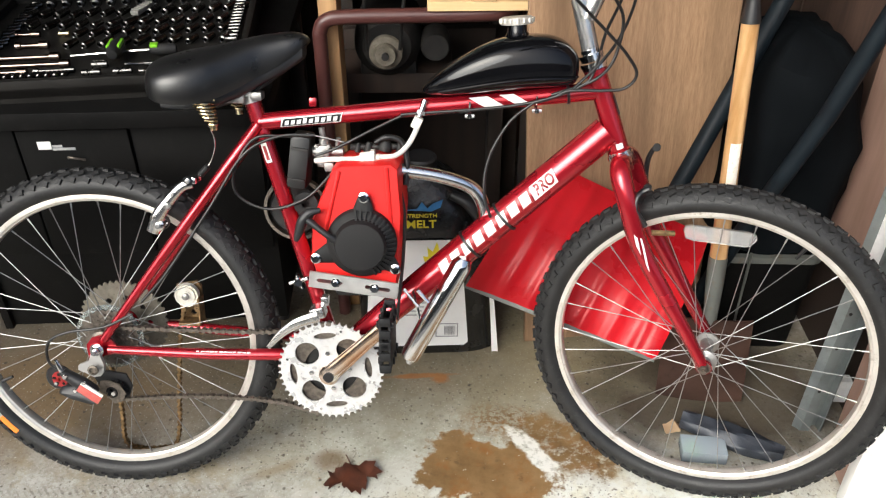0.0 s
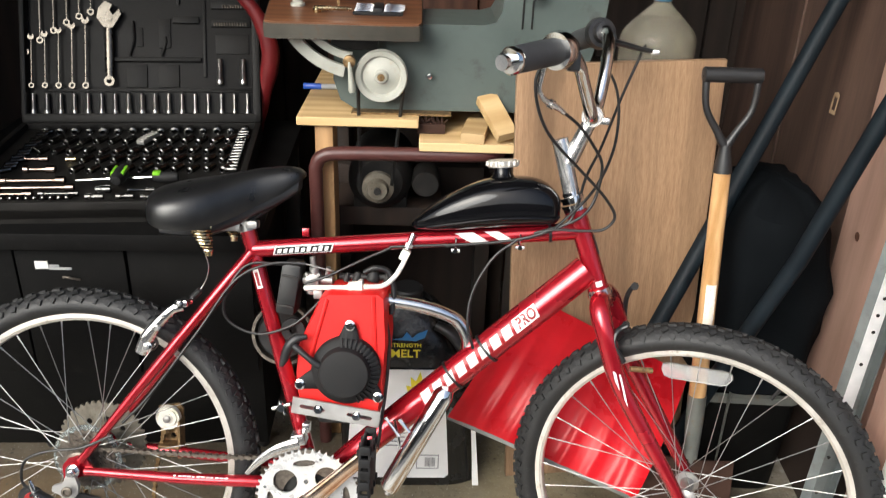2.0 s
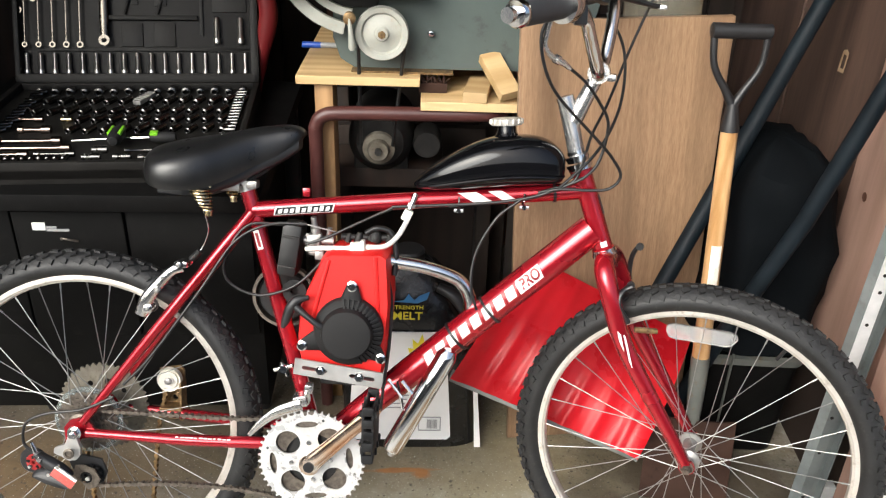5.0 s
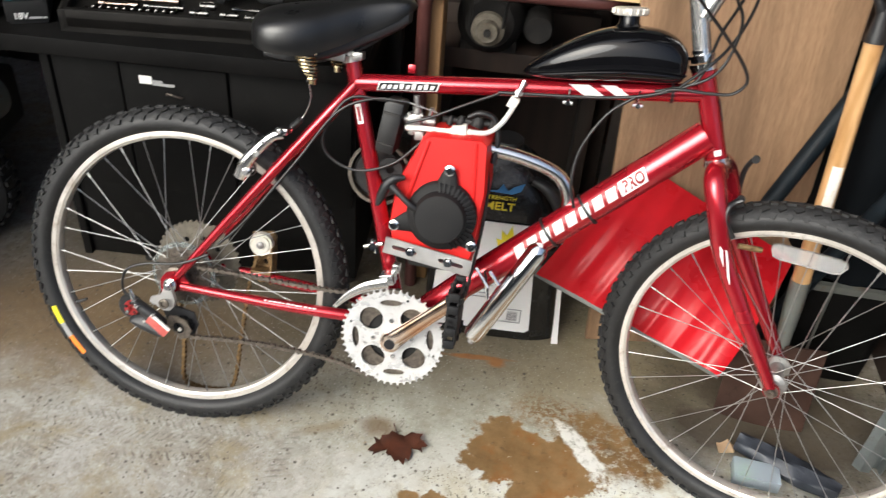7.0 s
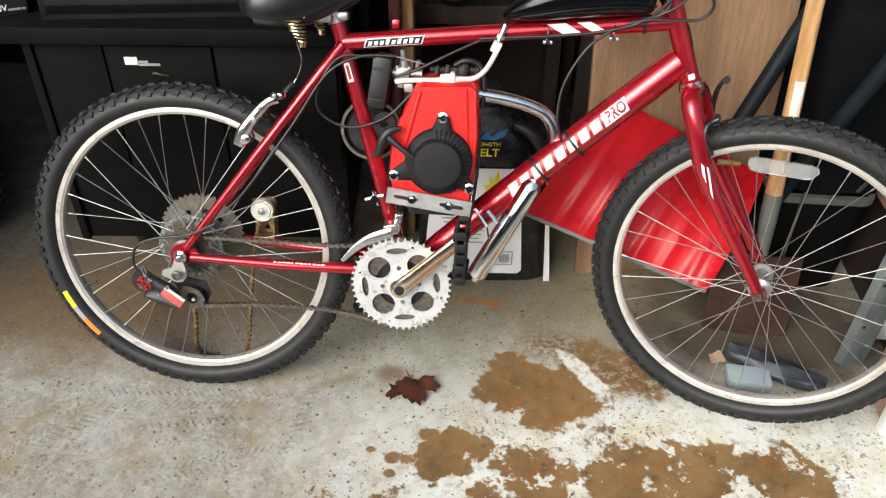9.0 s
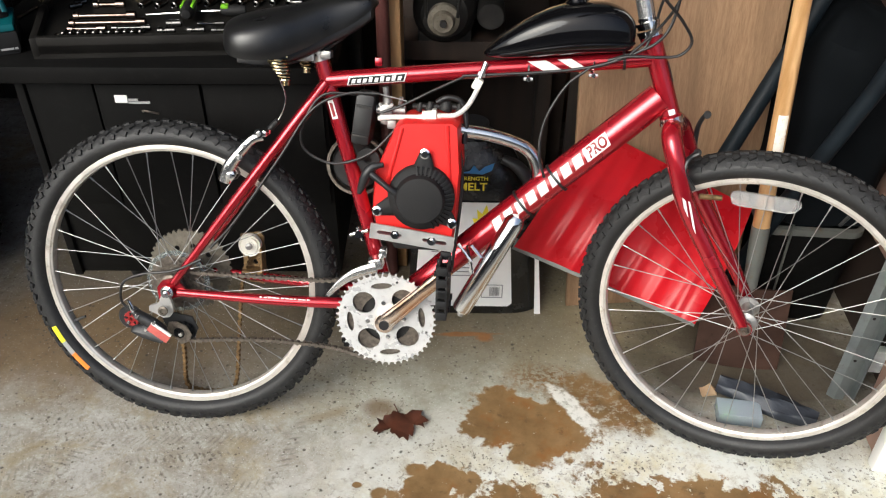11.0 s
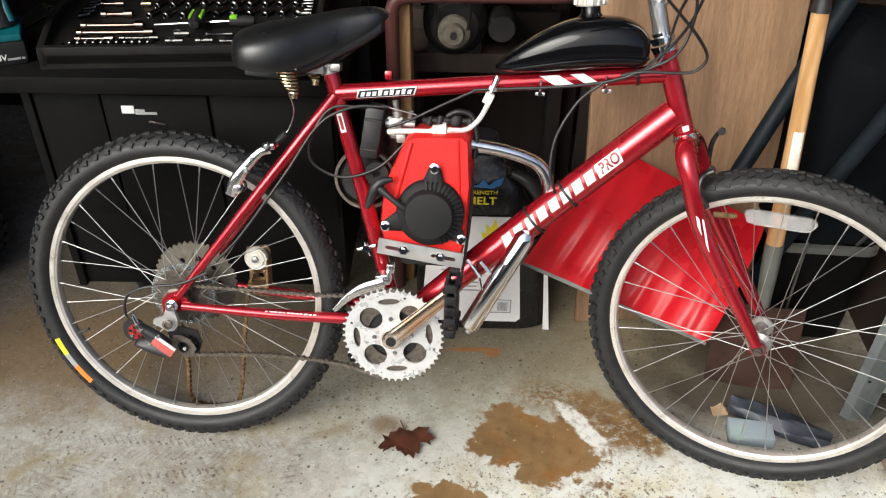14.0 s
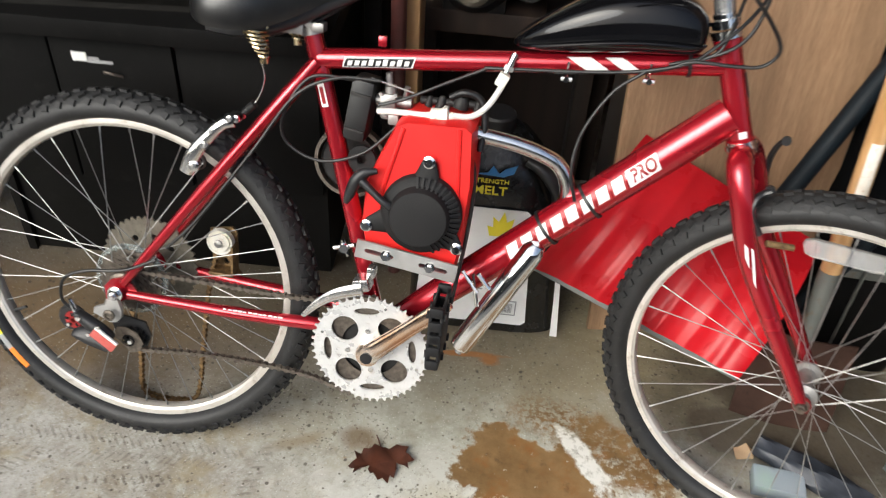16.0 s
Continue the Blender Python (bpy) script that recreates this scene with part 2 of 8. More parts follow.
    for cx, cy, rx, ry, turn in ((-0.020, -0.145, 0.080, 0.048, 24), (0.150, -0.178, 0.086, 0.058, 0), (0.405, -0.165, 0.150, 0.085, 8), (0.655, -0.135, 0.095, 0.062, -14), (0.30, -0.40, 0.62, 0.17, 4)):
        one = patch(cx, cy, rx * 1.1, ry * 1.1, 2.6, 14, 0.06, turn)
        lower = one if lower is None else blend(nt, "MAXIMUM", lower, one)
    lower = blend(nt, "SUBTRACT", lower, steps(noise_tex(nt, v, 13, 9, 0.72), 0.57, 0.585))
    chips = blend(nt, "MULTIPLY", steps(noise_tex(nt, v, 13, 9, 0.7), 0.64, 0.655), patch(0.12, -0.13, 0.50, 0.22, 0.8, 4, 0.4))
    worn = blend(nt, "MAXIMUM", worn, blend(nt, "MAXIMUM", lower, chips))
    for cx, cy, r_ in ((-0.130, -0.165, 0.019), (-0.062, -0.100, 0.022), (-0.132, -0.205, 0.013), (-0.045, -0.205, 0.016), (-0.178, -0.150, 0.010)):
        worn = blend(nt, "MAXIMUM", worn, patch(cx, cy, r_, r_ * 0.75, 1.1, 40, 0.15))
    worn = blend(nt, "SUBTRACT", worn, steps(noise_tex(nt, v, 70, 4, 0.65), 0.68, 0.70))
    # white flakes that still hold between the two bare places
    paint = cover(blend(nt, "MULTIPLY", streak, steps(noise_tex(nt, v, 50, 6, 0.75), 0.38, 0.50)), 0.9, paint, (0.76, 0.75, 0.69))
    col = mix(nt, worn, paint, bare)
    # rust run, a brown blot by the leaf, black grit and painted spade shade in the corner
    rust = blend(nt, "MAXIMUM", patch(0.010, 0.324, 0.072, 0.008, 1.2, 26, 0.3, 6), patch(0.058, 0.317, 0.020, 0.016, 1.1, 40, 0.3))
    col = cover(rust, 0.85, col, mix(nt, noise_tex(nt, v, 60, 4, 0.6), (0.26, 0.085, 0.018), (0.46, 0.19, 0.045)))
    col = cover(patch(-0.165, 0.062, 0.034, 0.022, 1.2, 30, 0.45), 0.75, col, (0.15, 0.10, 0.055))
    col = cover(patch(-0.275, 0.030, 0.055, 0.012, 1.3, 30, 0.5, 30), 0.6, col, (0.22, 0.165, 0.085))
    # first ellipse is grit, the second paints the shade at the spade blade
    grit_and_shade = blend(nt, "MAXIMUM", patch(0.74, 0.32, 0.30, 0.19, 1.2, 9, 0.35), patch(0.60, 0.235, 0.15, 0.085, 0.7, 9, 0.25))
    col = cover(grit_and_shade, 0.9, col, mix(nt, noise_tex(nt, v, 60, 6, 0.7), (0.022, 0.018, 0.014), (0.10, 0.08, 0.055)))
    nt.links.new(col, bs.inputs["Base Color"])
    rr = node(nt, "ShaderNodeMapRange")
    rr.inputs["To Min"].default_value, rr.inputs["To Max"].default_value = 0.55, 0.32
    nt.links.new(worn, rr.inputs["Value"])
    nt.links.new(rr.outputs[0], bs.inputs["Roughness"])
    bs.inputs["Specular IOR Level"].default_value = 0.4
    h = mix(nt, 0.6, fine, blend(nt, "SUBTRACT", 1.0, worn))
    bump(nt, bs, h, 0.45, 0.002)
    return m


M_FLOOR = concrete_floor()
M_OUTWALL = surface("added_dark_fence", (0.045, 0.038, 0.030), (0.075, 0.062, 0.048), 0.8, scale=3, grain=60, relief=0.4)
# Track steel toned dark overall to carry the shade on its lower part.
M_TRACK = surface("shade_toned_galvanized_track", (0.16, 0.18, 0.186), (0.28, 0.31, 0.31), 0.42, 0.55, 9, 200, 0.15, dirt=(0.16, 0.155, 0.15), spread=0.12)
M_APRON = surface("added_dark_apron", (0.045, 0.044, 0.042), (0.085, 0.083, 0.080), 0.8, scale=3, grain=90, relief=0.4)
M_RED = surface("candy_red_paint", (0.37, 0.008, 0.018), (0.45, 0.012, 0.025), 0.26, 0.6, 4, 900, 0.04, coat=0.9, spread=0.06)
M_ENGRED = surface("red_plastic", (0.62, 0.012, 0.012), (0.70, 0.018, 0.014), 0.38, 0, 12, 700, 0.08, spread=0.08)
M_SHOVRED = surface("red_shovel_plastic", (0.40, 0.007, 0.013), (0.56, 0.012, 0.020), 0.28, 0, 9, 500, 0.08, spread=0.10, spec=0.26)
M_RUBBER = surface("tyre_rubber", (0.0075, 0.0075, 0.0077), (0.016, 0.0157, 0.0157), 0.66, 0, 35, 300, 0.6, dirt=(0.030, 0.030, 0.030), depth=0.0015)
M_SIDEWALL = surface("tyre_sidewall", (0.008, 0.0082, 0.0085), (0.016, 0.016, 0.0165), 0.55, 0, 30, 300, 0.3, dirt=(0.032, 0.031, 0.029))
M_ALLOY = surface("rim_alloy", (0.60, 0.56, 0.50), (0.74, 0.70, 0.64), 0.34, 0.50, 18, 500, 0.12, dirt=(0.36, 0.30, 0.23))
M_CHROME = surface("chrome", (0.75, 0.75, 0.74), (0.86, 0.86, 0.85), 0.12, 1.0, 25, 400, 0.03, spread=0.06)
M_STEEL = surface("galvanized_steel", (0.72, 0.74, 0.75), (0.86, 0.87, 0.88), 0.45, 0.4, 45, 200, 0.15)
M_SOCKET = surface("dark_polished_steel", (0.11, 0.108, 0.102), (0.20, 0.196, 0.188), 0.26, 1.0, 25, 400, 0.03, spread=0.06)
M_SPANNER = surface("warm_spanner_chrome", (0.075, 0.068, 0.058), (0.15, 0.136, 0.115), 0.28, 1.0, 45, 400, 0.03, spread=0.10)
M_BAR = surface("worn_plated_bar", (0.17, 0.125, 0.105), (0.32, 0.26, 0.22), 0.22, 1.0, 40, 400, 0.03, spread=0.08)
# Copper patches paint a warm reflection into the polished plating.
M_CRANK = surface("plated_steel_copper_reflection", (0.72, 0.42, 0.24), (0.82, 0.78, 0.72), 0.16, 1.0, 13, 400, 0.03, spread=0.08)
M_KITMETAL = surface("satin_socket_steel", (0.44, 0.42, 0.39), (0.58, 0.56, 0.53), 0.30, 1.0, 30, 400, 0.03, spread=0.08)
M_MUFF = surface("brushed_chrome", (0.78, 0.78, 0.77), (0.88, 0.875, 0.86), 0.20, 1.0, 25, 400, 0.03, spread=0.08)
M_POLISH = surface("bright_polished_alloy", (0.60, 0.59, 0.57), (0.74, 0.73, 0.72), 0.24, 0.9, 40, 300, 0.12, spread=0.10)
M_STICKER = surface("torn_paper_sticker", (0.80, 0.78, 0.72), (0.70, 0.64, 0.54), 0.6, 0, 60, 300, 0.2, dirt=(0.48, 0.26, 0.08))
M_GRIP = surface("grey_grip_rubber", (0.030, 0.031, 0.033), (0.048, 0.049, 0.052), 0.6, 0, 30, 300, 0.25)
M_TUBERED = surface("dull_red_plastic", (0.12, 0.006, 0.008), (0.17, 0.009, 0.010), 0.5, 0, 12, 300, 0.1)
M_SPOKE = surface("steel_spoke", (0.26, 0.26, 0.25), (0.38, 0.38, 0.37), 0.36, 0.8, 40, 300, 0.0)
M_FADED = surface("faded_red_plate", (0.42, 0.07, 0.06), (0.50, 0.11, 0.09), 0.5, 0, 60, 300, 0.1, dirt=(0.3, 0.2, 0.17))
M_RAG = surface("dusty_blue_black_rubber", (0.018, 0.022, 0.030), (0.045, 0.052, 0.066), 0.45, 0, 30, 200, 0.4)
M_DULL = surface("dull_cast_alloy", (0.32, 0.31, 0.30), (0.48, 0.47, 0.45), 0.42, 0.8, 60, 300, 0.3)
M_RING = surface("chainring_alloy", (0.62, 0.62, 0.61), (0.76, 0.76, 0.75), 0.30, 0.4, 40, 500, 0.05, dirt=(0.50, 0.47, 0.43))
M_DUSTY = surface("dusty_sprocket_steel", (0.105, 0.092, 0.070), (0.19, 0.17, 0.135), 0.6, 0.4, 60, 300, 0.4, dirt=(0.075, 0.052, 0.028))
M_RUSTY = surface("rusty_chain_steel", (0.10, 0.060, 0.028), (0.34, 0.22, 0.10), 0.5, 0.6, 110, 500, 0.5, dirt=(0.045, 0.025, 0.012))
M_CHAIN = surface("oily_chain_steel", (0.10, 0.085, 0.07), (0.22, 0.19, 0.16), 0.45, 0.8, 120, 500, 0.3)
M_BLACK = surface("satin_black_plastic", (0.010, 0.010, 0.011), (0.020, 0.020, 0.021), 0.42, 0, 20, 600, 0.15)
M_MATTE = surface("matte_black_plastic", (0.007, 0.007, 0.0075), (0.014, 0.0135, 0.0135), 0.62, 0, 15, 500, 0.35, spec=0.3)
M_DESK = surface("black_laminate", (0.0028, 0.0028, 0.0028), (0.0056, 0.0054, 0.0052), 0.6, 0, 9, 300, 0.25, dirt=(0.009, 0.0085, 0.008), spec=0.12)
M_GLOSS = surface("gloss_black_paint", (0.003, 0.003, 0.0035), (0.005, 0.005, 0.006), 0.06, 0, 8, 900, 0.02, spread=0.03, spec=0.34)
M_VINYL = surface("black_vinyl", (0.007, 0.007, 0.0075), (0.014, 0.014, 0.014), 0.30, 0, 26, 260, 0.12, dirt=(0.022, 0.021, 0.020), spread=0.10)
M_CABLE = surface("cable_housing", (0.006, 0.006, 0.006), (0.012, 0.012, 0.012), 0.48, 0, 40, 400, 0.05)
M_WHITE = surface("white_decal", (0.78, 0.77, 0.74), (0.84, 0.83, 0.80), 0.35, 0, 40, 400, 0.04)
M_LABELW = surface("white_coated_paper", (0.86, 0.86, 0.84), (0.90, 0.90, 0.88), 0.35, 0, 30, 300, 0.05)
M_TUBEW = clear("milky_fuel_line", (0.86, 0.84, 0.78), 0.3, 0.25)
M_NYLON = surface("white_nylon", (0.80, 0.76, 0.65), (0.78, 0.75, 0.68), 0.45, 0, 40, 300, 0.1, dirt=(0.4, 0.33, 0.22))
M_REFL = clear("clear_reflector", (0.74, 0.74, 0.73), 0.12, 0.72)
M_YEL = surface("yellow_sticker", (0.85, 0.72, 0.02), (0.90, 0.78, 0.04), 0.4, 0, 20, 300, 0.05)
M_ORG = surface("orange_sticker", (0.85, 0.20, 0.02), (0.90, 0.25, 0.03), 0.4, 0, 20, 300, 0.05)
M_BRASS = surface("brass_wire", (0.55, 0.42, 0.22), (0.66, 0.55, 0.34), 0.25, 1.0, 60, 300, 0.05)
M_PLY = wood("pale_plywood", (0.52, 0.34, 0.15), (0.70, 0.50, 0.26), 0.55, 6, "X")
M_STUD = wood("pine_stud", (0.34, 0.19, 0.08), (0.48, 0.29, 0.13), 0.6, 8, "Z")
M_BOARD = wood("oak_veneer_board", (0.245, 0.146, 0.080), (0.42, 0.270, 0.160), 0.5, 17, "Z", knots=False, wavy=14.0, fineness=0.86)
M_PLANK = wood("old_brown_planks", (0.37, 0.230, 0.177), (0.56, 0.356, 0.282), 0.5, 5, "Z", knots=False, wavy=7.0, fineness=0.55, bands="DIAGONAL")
# Older dirty boards, darkened further to carry the corner's shade.
M_PLANKOLD = wood("dirty_shaded_brown_planks", (0.066, 0.041, 0.031), (0.165, 0.101, 0.077), 0.55, 4, "Z", knots=False, wavy=9.0, fineness=0.6, bands="DIAGONAL")
M_POLE = surface("blue_black_tube", (0.0040, 0.0070, 0.0100), (0.0075, 0.0125, 0.0170), 0.55, 0, 20, 400, 0.15, spec=0.18)
M_BAG = surface("corner_shade_black", (0.0022, 0.0030, 0.0038), (0.0045, 0.0056, 0.0068), 0.8, 0, 12, 200, 0.3, spec=0.05)
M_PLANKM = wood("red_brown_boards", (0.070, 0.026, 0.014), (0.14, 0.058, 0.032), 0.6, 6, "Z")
# Near-black wood tone that carries the shade deep in the garage.
M_PLANKD = wood("shade_dark_planks", (0.013, 0.0075, 0.0045), (0.028, 0.015, 0.009), 0.75, 5, "Z")
M_TABLE = wood("saw_table_top", (0.16, 0.062, 0.026), (0.27, 0.115, 0.055), 0.45, 7, "X", coat=0.1)
M_HANDLE = wood("varnished_ash_handle", (0.40, 0.215, 0.080), (0.60, 0.375, 0.175), 0.33, 12, "Z", knots=False, coat=0.4)
M_GREY = surface("grey_hammered_enamel", (0.078, 0.098, 0.092), (0.108, 0.132, 0.122), 0.36, 0, 7, 180, 0.25, dirt=(0.06, 0.06, 0.055))
M_GREYED = surface("worn_grey_enamel", (0.12, 0.13, 0.12), (0.165, 0.17, 0.155), 0.5, 0.2, 14, 180, 0.3, dirt=(0.15, 0.10, 0.06))
M_TABLEEDGE = surface("greasy_table_edge", (0.040, 0.037, 0.029), (0.072, 0.066, 0.052), 0.5, 0.0, 14, 180, 0.3, dirt=(0.07, 0.04, 0.02))
M_PLATE = surface("dull_zinc_plate", (0.40, 0.395, 0.38), (0.54, 0.53, 0.51), 0.36, 0.6, 30, 300, 0.12)
M_CREAM = surface("cream_enamel", (0.34, 0.345, 0.30), (0.45, 0.45, 0.395), 0.38, 0, 20, 300, 0.1, dirt=(0.4, 0.35, 0.27))
M_TUBE = surface("brown_enamelled_tube", (0.055, 0.018, 0.016), (0.085, 0.03, 0.026), 0.4, 0, 12, 200, 0.2)
M_CAST = surface("greasy_black_iron", (0.010, 0.010, 0.010), (0.028, 0.026, 0.024), 0.6, 0.3, 30, 200, 0.5)
M_RUSTSTEEL = surface("rusted_blade_steel", (0.030, 0.016, 0.012), (0.062, 0.034, 0.025), 0.75, 0.0, 12, 200, 0.5, dirt=(0.020, 0.012, 0.009), spec=0.15)
M_LEAF = surface("dry_leaf", (0.032, 0.011, 0.006), (0.095, 0.028, 0.012), 0.5, 0, 25, 200, 0.4)
M_JUGBLACK = surface("black_jug_plastic", (0.008, 0.008, 0.0085), (0.018, 0.018, 0.018), 0.26, 0, 20, 300, 0.1, dirt=(0.03, 0.03, 0.029), spread=0.08)
M_JUG = clear("cloudy_jug_plastic", (0.52, 0.49, 0.40), 0.25, 0.80)
M_CAPBLUE = surface("blue_cap", (0.02, 0.11, 0.20), (0.03, 0.15, 0.26), 0.4, 0, 40, 300, 0.1)
M_BLUE = surface("blue_plastic", (0.01, 0.05, 0.30), (0.02, 0.08, 0.40), 0.4, 0, 40, 300, 0.1)
M_GREEN = surface("lime_grip", (0.16, 0.45, 0.01), (0.22, 0.55, 0.02), 0.45, 0, 40, 300, 0.1)
M_TEAL = surface("teal_plastic", (0.004, 0.085, 0.10), (0.006, 0.12, 0.135), 0.4, 0, 40, 300, 0.1)
M_DARKRED = surface("dark_red_enamel", (0.22, 0.008, 0.008), (0.30, 0.012, 0.012), 0.4, 0, 12, 300, 0.1)
M_CASE = surface("blow_moulded_case", (0.0080, 0.0074, 0.0066), (0.0145, 0.0134, 0.0120), 0.52, 0, 14, 350, 0.4, spec=0.18)
M_BOXCLEAR = clear("blue_tinted_clear_plastic", (0.66, 0.76, 0.84), 0.2, 0.55)
M_WHITEPAINT = surface("white_house_paint", (0.74, 0.74, 0.72), (0.82, 0.82, 0.80), 0.5, 0, 6, 150, 0.2, dirt=(0.6, 0.57, 0.5))
M_PAPER = surface("dry_brown_paper", (0.36, 0.24, 0.14), (0.46, 0.33, 0.2), 0.8, 0, 25, 200, 0.4)
M_LABELGREY = surface("grey_print", (0.30, 0.30, 0.30), (0.36, 0.36, 0.36), 0.5, 0, 30, 200, 0.05)
M_LABELBLUE = surface("blue_print", (0.03, 0.20, 0.50), (0.04, 0.25, 0.58), 0.4, 0, 30, 200, 0.05)
M_CEIL = surface("ceiling_board", (0.06, 0.045, 0.035), (0.09, 0.07, 0.055), 0.8, 0, 3, 100, 0.2)


# ---- building helpers ----
def part(name, bm, material, parent=None, label="", smooth=True, angle=40):
    """Links a bmesh as one mesh object, under a thing or a part."""
    bmesh.ops.recalc_face_normals(bm, faces=bm.faces)
    me = bpy.data.meshes.new(name)
    for f in bm.faces:
        f.smooth = smooth
    if smooth:
        lim = radians(angle)
        for e in bm.edges:
            if len(e.link_faces) == 2 and e.calc_face_angle(0) > lim:
                e.smooth = False
    bm.to_mesh(me)
    bm.free()
    for m in material if isinstance(material, (list, tuple)) else (material,):
        me.materials.append(m)
    ob = new(name, me)
    if parent:
        ob.parent = parent
    if label:
        tagged(ob, label)
    return ob


def thing(name, label, category, m=None, group="", kind=""):
    ob = new(name)
    ob.empty_display_size = 0.05
    if m is not None:
        ob.matrix_world = m
    return tagged(ob, label, category, group, kind)


def solid(name, bm, material, label, category, m=None, group="", kind="", smooth=True):
    ob = part(name, bm, material, None, "", smooth)
    if m is not None:
        ob.matrix_world = m
    return tagged(ob, label, category, group, kind)


def cube(bm, m, mat_index=0):
    """A unit cube under the matrix m, with no operator."""
    v = [bm.verts.new(m @ Vector((x, y, z))) for x in (-0.5, 0.5) for y in (-0.5, 0.5) for z in (-0.5, 0.5)]
    for q in ((0, 1, 3, 2), (4, 6, 7, 5), (0, 4, 5, 1), (2, 3, 7, 6), (0, 2, 6, 4), (1, 5, 7, 3)):
        bm.faces.new([v[i] for i in q]).material_index = mat_index
    return bm


def box(bm, c, s, rot=None, bevel=0.0, seg=2, mat_index=0):
    """A box round the centre c with sides s."""
    m = Matrix.Translation(c) @ (rot.to_4x4() if rot else Matrix()) @ Matrix.Diagonal((*s, 1))
    if not bevel:
        return cube(bm, m, mat_index)
    r = bmesh.ops.create_cube(bm, size=1, matrix=m)
    faces = list({f for v in r["verts"] for f in v.link_faces})
    if bevel:
        edges = list({e for v in r["verts"] for e in v.link_edges})
        out = bmesh.ops.bevel(bm, geom=edges, offset=bevel, segments=seg, profile=0.6, affect="EDGES")
        faces = out["faces"]
    for f in faces:
        f.material_index = mat_index
    return bm


def spline(pts, n=8):
    """Points of a smooth curve through pts."""
    p = [Vector(q) for q in pts]
    p = [2 * p[0] - p[1], *p, 2 * p[-1] - p[-2]]
    out = []
    for a, b, c, d in zip(p, p[1:], p[2:], p[3:]):
        for i in range(n):
            t = i / n
            out.append(0.5 * (2 * b + (c - a) * t + (2 * a - 5 * b + 4 * c - d) * t * t + (3 * b - a - 3 * c + d) * t ** 3))
    out.append(p[-2])
    return out


def tube(bm, pts, r, seg=12, caps=True, flat=1.0, flat_axis=None):
    """A round bar along pts; r: one radius or one for each point; flat squeezes it along flat_axis."""
    p = [Vector(q) for q in pts]
    rr = list(r) if isinstance(r, (list, tuple)) else [r] * len(p)
    if len(rr) != len(p):
        rr = [rr[0] + (rr[-1] - rr[0]) * i / (len(p) - 1) for i in range(len(p))] if len(rr) == 2 else [float(np.interp(i / (len(p) - 1), np.linspace(0, 1, len(rr)), rr)) for i in range(len(p))]
    up = None
    rings = []
    for i, q in enumerate(p):
        d = (p[min(i + 1, len(p) - 1)] - p[max(i - 1, 0)]).normalized()
        if up is None:
            up = Vector(flat_axis) if flat_axis else (Vector((0, 0, 1)) if abs(d.z) < 0.9 else Vector((1, 0, 0)))
        up = (up - d * up.dot(d)).normalized()
        side = d.cross(up)
        rings.append([bm.verts.new(q + rr[i] * (math.cos(2 * math.pi * k / seg) * side + flat * math.sin(2 * math.pi * k / seg) * up)) for k in range(seg)])
    for a, b in zip(rings, rings[1:]):
        for k in range(seg):
            bm.faces.new((a[k], a[(k + 1) % seg], b[(k + 1) % seg], b[k]))
    if caps:
        bm.faces.new(rings[0][::-1])
        bm.faces.new(rings[-1])
    return bm


def lathe(bm, profile, m=None, seg=32, closed=False):
    """Turns (radius, height) pairs round the z axis of m."""
    m = m or Matrix()
    rings = []
    for r, h in profile:
        if r < 1e-6:
            rings.append([bm.verts.new(m @ Vector((0, 0, h)))])
        else:
            rings.append([bm.verts.new(m @ Vector((r * math.cos(2 * math.pi * k / seg), r * math.sin(2 * math.pi * k / seg), h))) for k in range(seg)])
    pairs = list(zip(rings, rings[1:])) + ([(rings[-1], rings[0])] if closed else [])
    for a, b in pairs:
        for k in range(seg):
            j = (k + 1) % seg
            if len(a) == 1 and len(b) == 1:
                continue
            if len(a) == 1:
                bm.faces.new((a[0], b[k], b[j]))
            elif len(b) == 1:
                bm.faces.new((a[k], a[j], b[0]))
            else:
                bm.faces.new((a[k], a[j], b[j], b[k]))
    return bm


def axis_matrix(p, d):
    """A frame at p whose z axis points along d."""
    return Matrix.Translation(p) @ Vector(d).normalized().to_track_quat("Z", "Y").to_matrix().to_4x4()


def plate(bm, outline, holes=(), thick=0.003, m=None, bevel=0.0):
    """A flat plate in the xy plane of m, cut out to an outline with holes, its front face at z = 0."""
    m = m or Matrix()
    t = bmesh.new()
    edges = []
    for loop in (outline, *holes):
        vs = [t.verts.new((x, y, 0)) for x, y in loop]
        edges += [t.edges.new((a, b)) for a, b in zip(vs, vs[1:] + vs[:1])]
    bmesh.ops.triangle_fill(t, use_beauty=True, use_dissolve=False, edges=edges)
    ext = bmesh.ops.extrude_face_region(t, geom=t.faces[:])
    for v in (g for g in ext["geom"] if isinstance(g, bmesh.types.BMVert)):
        v.co.z -= thick
    bmesh.ops.transform(t, matrix=m, verts=t.verts)
    merge(bm, t)
    t.free()
    return bm


def merge(bm, other):
    table = {}
    for v in other.verts:
        table[v] = bm.verts.new(v.co)
    for f in other.faces:
        try:
            g = bm.faces.new([table[v] for v in f.verts])
            g.material_index = f.material_index
        except ValueError:
            pass


def circle(cx, cy, r, n=24, ry=None):
    return [(cx + r * math.cos(2 * math.pi * k / n), cy + (ry or r) * math.sin(2 * math.pi * k / n)) for k in range(n)]


